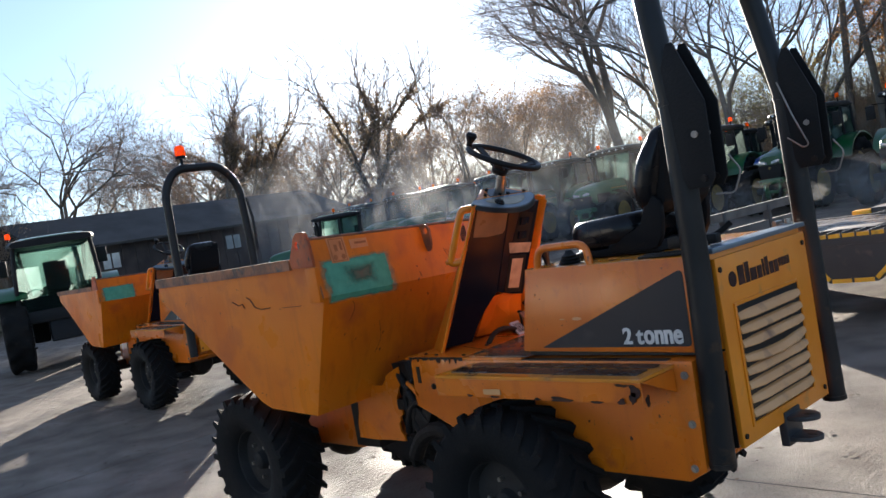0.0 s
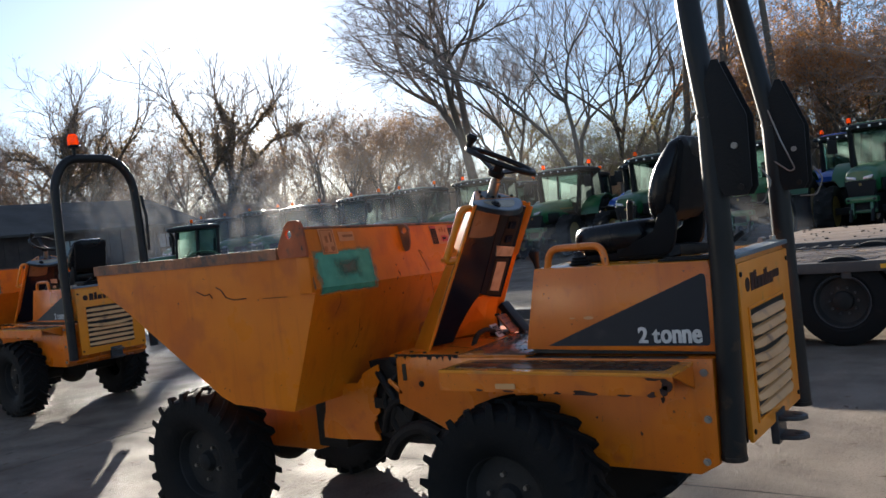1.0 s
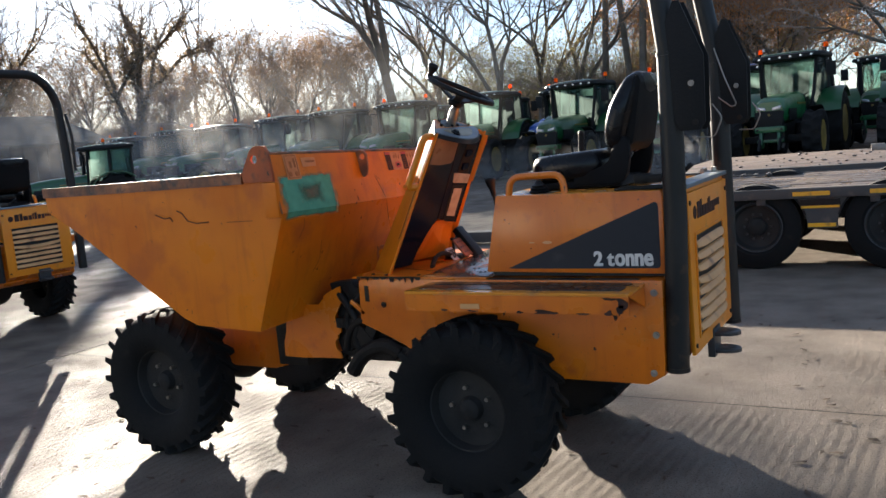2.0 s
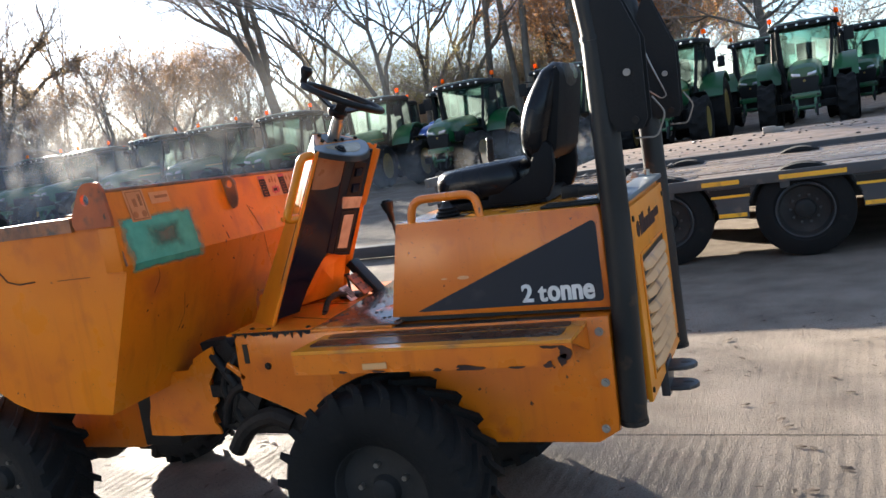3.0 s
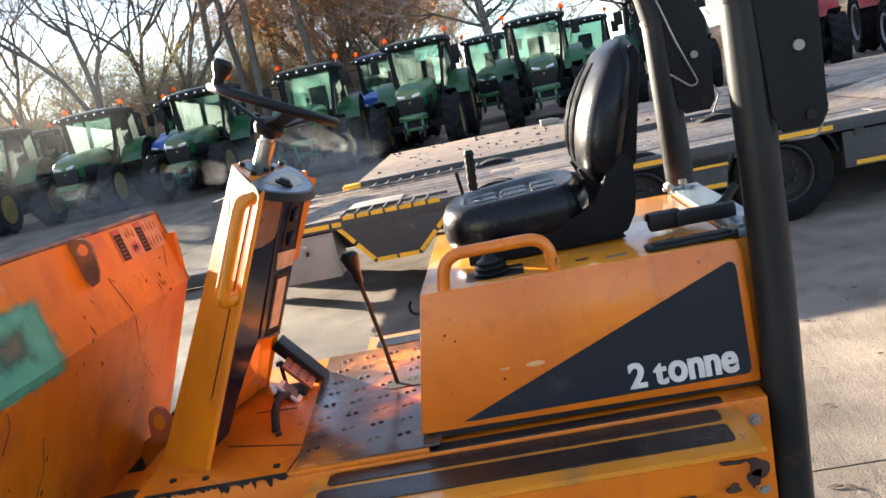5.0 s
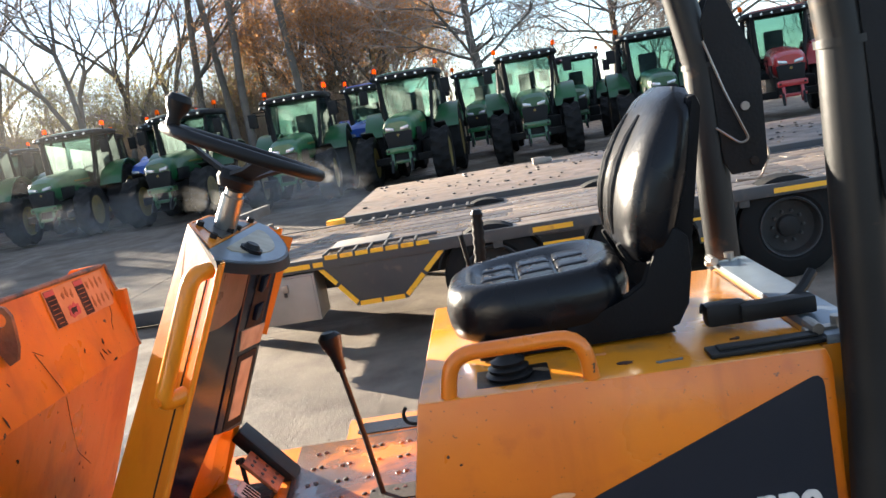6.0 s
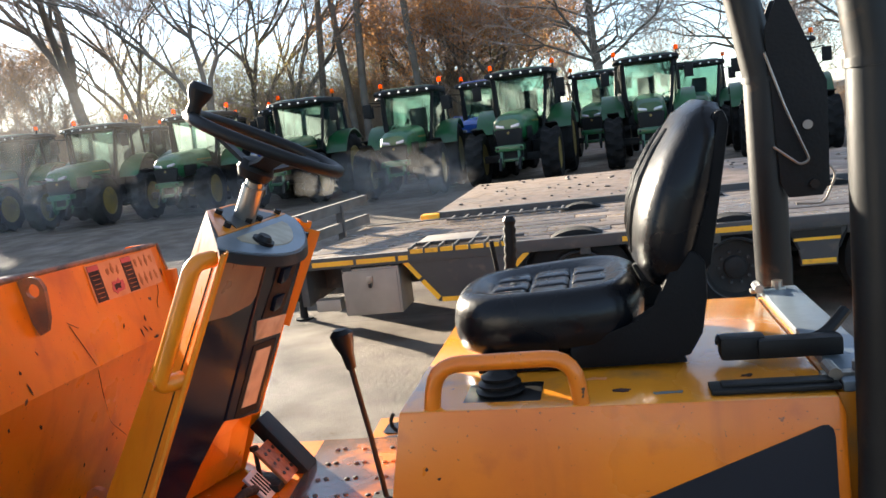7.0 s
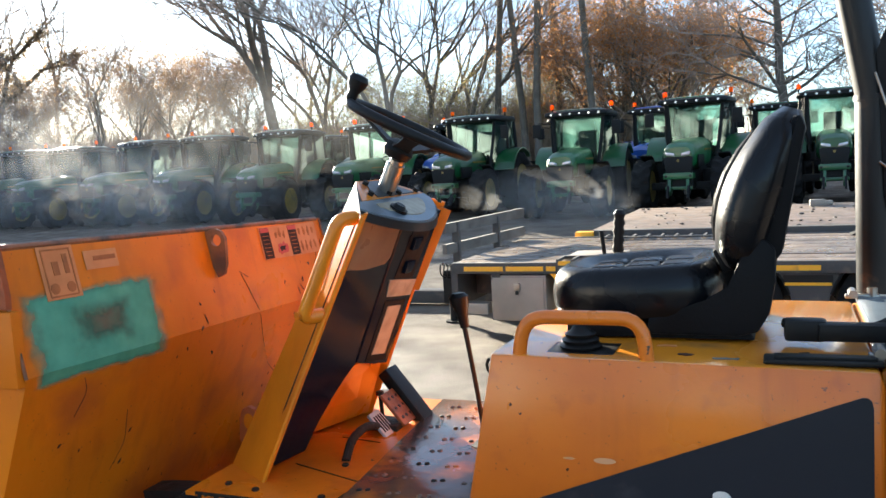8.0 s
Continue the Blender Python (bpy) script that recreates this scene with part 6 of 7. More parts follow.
    # gooseneck rise at the far end
    part("raised_deck", prism(nb(), [(4.2, 0.875), (5.4, 1.05), (11.0, 1.05), (11.0, 0.88)], 0.02, w - 0.02, 0.006), DECKWOOD, tr, "raised timber neck deck")
    # head fence and drawbar
    for z in (0.90, 1.13):
        bm = nb()
        a, b = Vector((-2.80, 0.95, z)), Vector((-2.33, 2.42, z + 0.06))
        d = (b - a).normalized()
        sd = Vector((d.y, -d.x, 0)) * 0.03
        vs = [bm.verts.new(c + sd * s + Vector((0, 0, h))) for c in (a, b) for s, h in ((-1, -0.055), (1, -0.055), (1, 0.055), (-1, 0.055))]
        for f in ((0, 1, 2, 3), (4, 7, 6, 5), (0, 4, 5, 1), (1, 5, 6, 2), (2, 6, 7, 3), (3, 7, 4, 0)):
            bm.faces.new([vs[i] for i in f])
        part("fence_beam", bm, GREYWOOD, tr, "weathered grey fence beam")
    for t in (0.12, 0.62):
        c = Vector((-2.80, 0.95, 0)).lerp(Vector((-2.33, 2.42, 0)), t)
        part("fence_post", box(nb(), (c.x - 0.03, c.y, 0.62), (c.x + 0.05, c.y + 0.07, 1.19), 0.006), CHASSIS, tr)
    part("drawbar", box(nb(), (-6.2, 2.38, 0.03), (-3.15, 2.62, 0.20), 0.015), CHASSIS, tr, "grey drawbar beam lying low")
    part("drawbar_link", box(nb(), (-3.2, 2.2, 0.10), (-2.30, 2.36, 0.62), 0.02), CHASSIS, tr)
    bm = nb()
    pts = []
    for k in range(150):
        a = 2 * math.pi * k / 11
        pts.append((-3.00 + 0.0040 * k, 1.30 + 0.085 * math.cos(a), 0.63 + 0.075 * math.sin(a) - 0.04 * math.sin(math.pi * k / 150)))
    tube(bm, pts, 0.009, 6)
    part("air_hose", bm, PLASTIC, tr, "coiled black air hose")
    bm = nb()
    box(bm, (-2.99, 1.30, 0.22), (-2.82, 1.48, 0.62), 0.02)
    box(bm, (-2.9, 1.34, 0.50), (-2.3, 1.44, 0.60), 0.01)
    cyl(bm, (-2.905, 1.39, 0.015), (-2.905, 1.39, 0.25), 0.045, 14)
    cyl(bm, (-2.905, 1.39, 0.0), (-2.905, 1.39, 0.02), 0.10, 16)
    part("landing_leg", bm, TRACTORBLACK, tr, "black landing leg")
    return tr


def build_flatbed():
    fb = thing("flatbed_trailer", (0, 8.06, 0), "low flatbed with a wet brown debris-strewn deck", "trailer", "low trailers")
    x0, x1, w = -1.52, 12.0, 3.9
    part("deck_plate", box(nb(), (x0, 0.12, 0.86), (x1, w, 0.925), 0.008), PLATEDECK, fb, "wet brown plated deck")
    part("edge_beam", box(nb(), (x0 + 0.05, 0.0, 0.70), (x1, 0.12, 0.932), 0.010), CHASSIS, fb, "rusty dark edge beam")
    part("edge_ledge", box(nb(), (x0 + 0.1, -0.07, 0.72), (x1, 0.0, 0.755), 0.006), CHASSIS, fb)
    part("corner_block", box(nb(), (x0 - 0.18, -0.03, 0.80), (x0 + 0.05, 0.16, 0.915), 0.012), TAPE, fb, "yellow corner block")
    for y in (0.8, 2.3):
        part("frame_beam", box(nb(), (x0 + 0.2, y, 0.50), (x1, y + 0.2, 0.86), 0.01), CHASSIS, fb)
    for x in (2.6, 4.0, 5.4):
        for y, o in ((0.35, -1), (3.5, 1)):
            truck_wheel(fb, x, y, 0.36, 0.26, o, RIMDARK)
        part("axle", cyl(nb(), (x, 0.35, 0.36), (x, 3.5, 0.36), 0.05, 10), CHASSIS, fb)
    for x in (-1.2, 9.5):
        for y in (0.85, 2.35):
            part("support_leg", box(nb(), (x, y, 0.0), (x + 0.12, y + 0.12, 0.52), 0.01), CHASSIS, fb)
    rnd = random.Random(8)
    for k in range(150):
        x, y = rnd.uniform(x0 + 0.1, 5.0), rnd.uniform(0.15, w - 0.1)
        s = rnd.uniform(0.010, 0.03)
        bm = nb()
        bmesh.ops.create_icosphere(bm, subdivisions=1, radius=s)
        for vv in bm.verts:
            vv.co = Vector((vv.co.x * rnd.uniform(0.8, 1.5), vv.co.y * rnd.uniform(0.7, 1.3), vv.co.z * 0.5)) + Vector((x, y, 0.927 + s * 0.3))
        part("debris", bm, CHASSIS if k % 3 else DECKWOOD, fb, smooth=0)
    for x, y, ww, hh in ((1.05, 3.2, 0.20, 0.10), (1.2, 3.35, 0.16, 0.07)):
        part("timber_offcut", box(nb(), (0, 0, 0), (ww, 0.12, hh), 0.008, pose(x, y, 0.925, 0, 0, 20 * ww)), TOOLBOX, fb, "small timber offcut")
    return fb


build_trailer()
build_flatbed()


# ---- tractors ----
def loft(bm, rings, cap=True):
    rs = [[bm.verts.new(p) for p in r] for r in rings]
    n = len(rs[0])
    for a, b in zip(rs, rs[1:]):
        for k in range(n):
            bm.faces.new((a[k], a[(k + 1) % n], b[(k + 1) % n], b[k]))
    if cap:
        bm.faces.new(rs[0][::-1])
        bm.faces.new(rs[-1])
    return bm


def hood_ring(y, hw, z0, z1, n=20, e=0.55):
    out = []
    zc, hh = (z0 + z1) / 2, (z1 - z0) / 2
    for k in range(n):
        a = 2 * math.pi * k / n
        c, s = math.cos(a), math.sin(a)
        out.append(Vector((math.copysign(abs(c) ** e, c) * hw * (1.0 - 0.10 * max(0, s)), y, zc + math.copysign(abs(s) ** e, s) * hh)))
    return out


def quad_plate(bm, pts, th):
    """A thin plate through four corners."""
    p = [Vector(q) for q in pts]
    nrm = (p[1] - p[0]).cross(p[3] - p[0]).normalized() * th
    a = [bm.verts.new(q) for q in p]
    b = [bm.verts.new(q + nrm) for q in p]
    bm.faces.new(a)
    bm.faces.new(b[::-1])
    for i in range(len(p)):
        j = (i + 1) % len(p)
        bm.faces.new((a[i], a[j], b[j], b[i]))
    return bm


def build_tractor(at, turn, paint, rim, label, beacon_side=(-1, 1), scale=1.0, wide=1.0):
    t = thing("tractor", at, label, "tractor", "parked tractors", turn)
    t.scale = (scale * wide, scale, scale)
    # wheels, with tread bars
    for x, y, r, w, rr in ((0.93, 0.0, 0.90, 0.52, 0.50), (0.88, -2.55, 0.68, 0.42, 0.38)):
        for s in (-1, 1):
            ty = part("wheel", treaded_tyre(nb(), r, w, rr, 52, 0.075), RUBBER, t, "black lugged tractor tyre")
            ty.matrix_basis = pose(x * s, y, r, 0, 7 * x, 90)
            o = -s
            part("rim", lathe(nb(), [(rr + 0.01, -w * 0.40), (rr + 0.01, w * 0.42 * o), (rr - 0.03, w * 0.42 * o), (rr * 0.8, w * 0.1 * o), (rr * 0.4, w * 0.02 * o), (rr * 0.3, w * 0.20 * o), (0.0, w * 0.22 * o)], 22), rim, ty, "bright wheel disc")
    part("front_axle", box(nb(), (-0.75, -2.68, 0.58), (0.75, -2.42, 0.76), 0.03), TRACTORBLACK, t)
    part("chassis", prism(nb(), [(-3.1, 0.62), (-3.05, 1.05), (-0.8, 1.15), (0.5, 1.1), (0.6, 0.62), (-1.2, 0.5)], -0.30, 0.30, 0.02, "x"), TRACTORBLACK, t)
    # bonnet
    rings = [hood_ring(-0.95, 0.40, 1.10, 1.86), hood_ring(-1.6, 0.40, 1.08, 1.83), hood_ring(-2.3, 0.385, 1.05, 1.80), hood_ring(-2.8, 0.375, 1.06, 1.75),
             hood_ring(-3.05, 0.355, 1.10, 1.70), hood_ring(-3.17, 0.30, 1.16, 1.62)]
    hood = part("bonnet", loft(nb(), rings), paint, t, "glossy rounded bonnet", smooth=50)
    part("grille", prism(nb(), [(-0.27, 1.0), (0.27, 1.0), (0.325, 1.37), (0.23, 1.40), (0, 1.37), (-0.23, 1.40), (-0.325, 1.37)], -3.215, -2.9, 0.02, "y"), TRACTORBLACK, hood, "black honeycomb grille")
    part("badge", prism(nb(), [(a * 0.9, 1.30 + b) for a, b in arc_verts(0.035, 12)], -3.228, -3.21, 0, "y"), RIMYELLOW, hood, "small round badge")
    for s in (-1, 1):
        pts = [(s * 0.07, 1.405), (s * 0.255, 1.43), (s * 0.285, 1.50), (s * 0.255, 1.515), (s * 0.085, 1.478)]
        part("headlight", prism(nb(), pts, -3.25, -3.05, 0.008, "y"), LENS, hood, "clear headlight")
        part("side_grille", box(nb(), (s * 0.385, -2.9, 1.12), (s * 0.405, -2.1, 1.42), 0.004), TRACTORBLACK, hood)
        part("bonnet_stripe", box(nb(), (s * 0.395, -2.0, 1.52), (s * 0.408, -1.0, 1.56), 0.002), RIMYELLOW if paint is GREEN else TRACTORBLACK, hood)
    # front linkage
    for s in (-1, 1):
        part("linkage_arm", prism(nb(), [(-3.45, 0.42), (-3.35, 0.62), (-3.05, 0.86), (-2.95, 0.80), (-3.10, 0.60), (-3.30, 0.40)], s * 0.20, s * 0.25, 0.008, "x"), TRACTORBLACK, t)
    frame_plate = part("linkage_plate", prism(nb(), [(-0.33, 0.86), (0.33, 0.86), (0.33, 0.99), (0.24, 1.01), (-0.24, 1.01), (-0.33, 0.99)], -3.24, -2.95, 0.012, "y"), paint, t, "front linkage frame")
    for s in (-1, 1):
        part("linkage_cheek", prism(nb(), [(-3.22, 0.88), (-3.00, 0.88), (-3.02, 0.52), (-3.16, 0.46), (-3.26, 0.56)], s * 0.17, s * 0.235, 0.006, "x"), paint, frame_plate)
        part("tow_pin", cyl(nb(), (s * 0.27, -3.25, 0.93), (s * 0.27, -3.22, 0.93), 0.03, 10), TRACTORBLACK, frame_plate)
    part("linkage_bar", box(nb(), (-0.30, -3.18, 0.60), (0.30, -3.08, 0.68), 0.015), paint, frame_plate)
    # cab
    part("cab_base", prism(nb(), [(-0.52, -1.02), (0.52, -1.02), (0.82, -0.25), (0.82, 0.58), (-0.82, 0.58), (-0.82, -0.25)], 1.05, 1.32, 0.03, "z"), TRACTORBLACK, t)
    corners = [((-0.52, -1.02), (-0.68, -0.90)), ((0.52, -1.02), (0.68, -0.90)), ((0.82, -0.22), (0.76, -0.15)), ((-0.82, -0.22), (-0.76, -0.15)), ((0.82, 0.56), (0.74, 0.62)), ((-0.82, 0.56), (-0.74, 0.62))]
    for (a, b), (c, e) in corners:
        part("cab_pillar", tube(nb(), [(a, b, 1.28), ((a + c) / 2 * 1.02, (b + e) / 2, 2.0), (c, e, 2.74)], 0.045, 8), TRACTORBLACK, t)
    panes = [(corners[0], corners[1]), (corners[1], corners[2]), (corners[2], corners[4]), (corners[4], corners[5]), (corners[5], corners[3]), (corners[3], corners[0])]
    for (l0, h0), (l1, h1) in panes:
        bm = nb()
        quad_plate(bm, [(*l0, 1.30), (*l1, 1.30), (*h1, 2.72), (*h0, 2.72)], 0.006)
        g = part("cab_window", bm, CABGLASS, t, "tinted cab glass", smooth=0)
        g.visible_shadow = False
    rr = [hood_ring(-1.24, 0.70, 2.74, 2.84, 24, 0.42), hood_ring(-1.14, 0.82, 2.71, 2.88, 24, 0.42), hood_ring(-0.6, 0.86, 2.70, 2.91, 24, 0.42), hood_ring(0.3, 0.86, 2.70, 2.91, 24, 0.42), hood_ring(0.72, 0.78, 2.72, 2.87, 24, 0.42)]
    roof = part("cab_roof", loft(nb(), rr), TRACTORBLACK, t, "flat black cab roof", smooth=45)
    rc = [hood_ring(-1.02, 0.56, 2.84, 2.905, 20, 0.6), hood_ring(-0.85, 0.68, 2.84, 2.935, 20, 0.6), hood_ring(0.3, 0.68, 2.84, 2.935, 20, 0.6), hood_ring(0.6, 0.56, 2.82, 2.90, 20, 0.6)]
    part("roof_cap", loft(nb(), rc), paint, roof, "painted roof cap", smooth=45)
    for k in range(6):
        x = -0.62 + 0.248 * k
        part("roof_lamp", cyl(nb(), (x, -1.262, 2.79), (x, -1.215, 2.79), 0.030, 12), LENS, roof)
    for s in beacon_side:
        bm = nb()
        cyl(bm, (s * 0.80, -0.3, 2.82), (s * 0.80, -0.3, 3.00), 0.018, 8)
        b = part("beacon_stalk", bm, TRACTORBLACK, roof)
        part("beacon", lathe(nb(), [(0.052, 2.99), (0.057, 3.01), (0.052, 3.10), (0.03, 3.12), (0.0, 3.122)], 12, "z", (s * 0.80, -0.3, 0)), AMBER, b, "amber beacon")
    for s in (-1, 1):
        bm = nb()
        tube(bm, [(s * 0.66, -0.95, 2.55), (s * 1.0, -1.1, 2.58), (s * 1.03, -1.12, 2.50)], 0.015, 6)
        ma = part("mirror_arm", bm, TRACTORBLACK, t)
        part("mirror", box(nb(), (s * 0.93, -1.16, 2.18), (s * 1.15, -1.08, 2.55), 0.02), TRACTORBLACK, ma, "black wing mirror")
        # wing over the rear wheel
        bm = nb()
        outer = [(1.02 * math.cos(a), 0.90 + 1.02 * math.sin(a)) for a in [math.pi * (0.12 + 0.62 * k / 10) for k in range(11)]]
        inner = [(0.98 * math.cos(a), 0.90 + 0.98 * math.sin(a)) for a in [math.pi * (0.74 - 0.62 * k / 10) for k in range(11)]]
        prism(bm, [(-p, q) for p, q in outer + inner], s * 0.62, s * 1.20, 0, "x")
        part("wing", bm, paint, t, "wheel wing")
        bm = nb()
        outer = [(-2.55 + 0.78 * math.cos(a), 0.68 + 0.78 * math.sin(a)) for a in [math.pi * (0.05 + 0.47 * k / 8) for k in range(9)]]
        inner = [(-2.55 + 0.755 * math.cos(a), 0.68 + 0.755 * math.sin(a)) for a in [math.pi * (0.52 - 0.47 * k / 8) for k in range(9)]]
        prism(bm, outer + inner, s * 0.74, s * 1.02, 0, "x")
        part("front_mudguard", bm, TRACTORBLACK, t, "black mudguard")
    bm = nb()
    tube(bm, [(-0.52, -1.12, 1.5), (-0.58, -1.16, 1.8), (-0.60, -1.16, 2.62), (-0.60, -1.22, 2.72)], [0.06, 0.075, 0.06, 0.05], 12)
    part("exhaust", bm, TRACTORBLACK, t, "black exhaust stack")
    part("fuel_tank", box(nb(), (0.32, -1.9, 0.55), (0.66, -0.75, 1.05), 0.06), TRACTORBLACK, t)
    for k in range(3):
        part("step", box(nb(), (0.62, -0.85, 0.45 + 0.25 * k), (0.84, -0.5, 0.48 + 0.25 * k), 0.006), TRACTORBLACK, t)
    part("dashboard", prism(nb(), [(-0.98, 1.30), (-0.62, 1.30), (-0.58, 1.70), (-0.72, 1.80), (-0.92, 1.68)], -0.24, 0.24, 0.03, "x"), TRACTORBLACK, t, "black instrument console")
    part("rear_console", box(nb(), (-0.72, 0.36, 1.30), (0.72, 0.54, 1.62), 0.03), TRACTORBLACK, t)
    part("side_console", box(nb(), (-0.74, -0.15, 1.30), (-0.40, 0.40, 1.72), 0.04), TRACTORBLACK, t)
    part("driver_seat", box(nb(), (-0.24, 0.0, 1.35), (0.24, 0.45, 1.75), 0.05), TRACTORBLACK, t)
    part("seat_back", box(nb(), (-0.24, 0.38, 1.7), (0.24, 0.52, 2.35), 0.05), TRACTORBLACK, t)
    bm = nb()
    tube(bm, [(0.19 * math.cos(2 * math.pi * k / 20), -0.55 + 0.10 * math.sin(2 * math.pi * k / 20), 1.88 + 0.16 * math.sin(2 * math.pi * k / 20)) for k in range(20)], 0.015, 6, closed=True)
    tube(bm, [(0, -0.8, 1.4), (0, -0.56, 1.87)], 0.03, 8)
    part("steering_wheel", bm, TRACTORBLACK, t)
    return t


WIDE = 1.07
green = build_tractor((-1.42, 22.1, 0.28), -4.4, GREEN, RIMYELLOW, "green tractor with yellow wheel discs parked in a row", (-1, 1), 1.01, WIDE)
# the front row, then those standing behind it
for x, y, turn, sc in ((1.98, 23.7, -2.5, 1.02), (5.45, 23.0, -6.5, 1.0), (-4.45, 21.3, 0.5, 0.96), (-7.9, 22.6, -2.0, 1.0), (-11.4, 22.8, 2.5, 1.0), (-14.5, 22.3, 4.0, 1.0),
                       (-18.3, 23.3, 1.0, 1.02), (-20.9, 23.2, -8.0, 1.02), (-24.2, 23.0, -3.0, 1.0), (-27.6, 23.6, 6.0, 1.02), (-31.0, 23.4, 2.0, 1.0),
                       (-5.9, 27.4, -3, 1.0), (0.6, 28.6, -5, 1.0), (4.0, 28.6, -8, 0.97), (-9.9, 28.0, -2, 1.0), (-13.4, 28.0, 1, 1.0), (-16.6, 28.2, 2, 1.0), (-22.9, 28.4, 0, 1.0), (-26.8, 28.4, 2, 1.0)):
    copy_thing(green, pose(x, y, 0.28, 0, 0, turn) @ Matrix.Diagonal((sc / 1.01, sc / 1.01, sc / 1.01, 1)))
blue = build_tractor((-2.75, 25.2, 0.28), -6, BLUE, RIMGREY, "blue tractor parked behind the green row", (-1, 1), 1.0, WIDE)
copy_thing(blue, pose(-9.4, 25.6, 0.28, 0, 0, -4))
red = build_tractor((8.9, 22.6, 0.28), -14, RED, RIMGREY, "red tractor with silver wheel discs", (-1, 1), 1.0, WIDE)
copy_thing(red, pose(12.2, 22.9, 0.28, 0, 0, -10))
old = build_tractor((-21.2, 14.6, 0.07), -40, GREEN, RIMYELLOW, "smaller dusty tractor standing ahead of the row", (1,), 0.86, 1.0)
back = build_tractor((-16.8, 3.3, 0.0), -107, GREEN, RIMYELLOW, "green tractor standing with its back to the dumpers", (1,), 0.98, 1.05)


# ---- barn ----
def build_barn():
    b = thing("barn", (-36, 17.5, 0.2), "long dark timber barn with a low pitched roof", "barn")
    wood = mat("dark_weatherboard", (0.055, 0.042, 0.036), (0.035, 0.028, 0.025), rough=0.85, bump=0.3, scale=1.5)
    roofm = mat("fibre_cement_roof", (0.055, 0.052, 0.048), (0.04, 0.037, 0.034), rough=0.9, bump=0.3, scale=0.8)
    # long side faces the yard
    L0, L1, dep = -8.0, 8.4, 9.0
    part("wall", box(nb(), (-dep, L0, 0), (0, L1, 3.1), 0.0), wood, b, "dark boarded wall")
    for k in range(26):
        y = L0 + (L1 - L0) * k / 25
        part("cover_strip", box(nb(), (0.0, y - 0.03, 0.05), (0.03, y + 0.03, 3.05), 0), wood, b)
    bm = nb()
    prism(bm, [(-dep - 0.4, 3.0), (-dep / 2, 4.7), (0.45, 3.0), (0.45, 3.12), (-dep / 2, 4.85), (-dep - 0.4, 3.12)], L0 - 0.4, L1 + 0.4)
    part("roof", bm, roofm, b, "grey sheeted roof", smooth=0)
    for y in (L0, L1 - 0.1):
        part("gable", prism(nb(), [(-dep, 3.05), (-dep / 2, 4.7), (0, 3.05)], y, y + 0.1), wood, b)
    for y in (-5.3, 1.0, 6.4):
        w = part("window", box(nb(), (0.0, y - 0.45, 1.9), (0.05, y + 0.45, 2.7), 0), wood, b)
        for s in (-1, 1):
            part("pane", box(nb(), (0.045, y + s * 0.22 - 0.18, 1.96), (0.06, y + s * 0.22 + 0.18, 2.64), 0), LENS, w, "pale window pane")
    return b


build_barn()


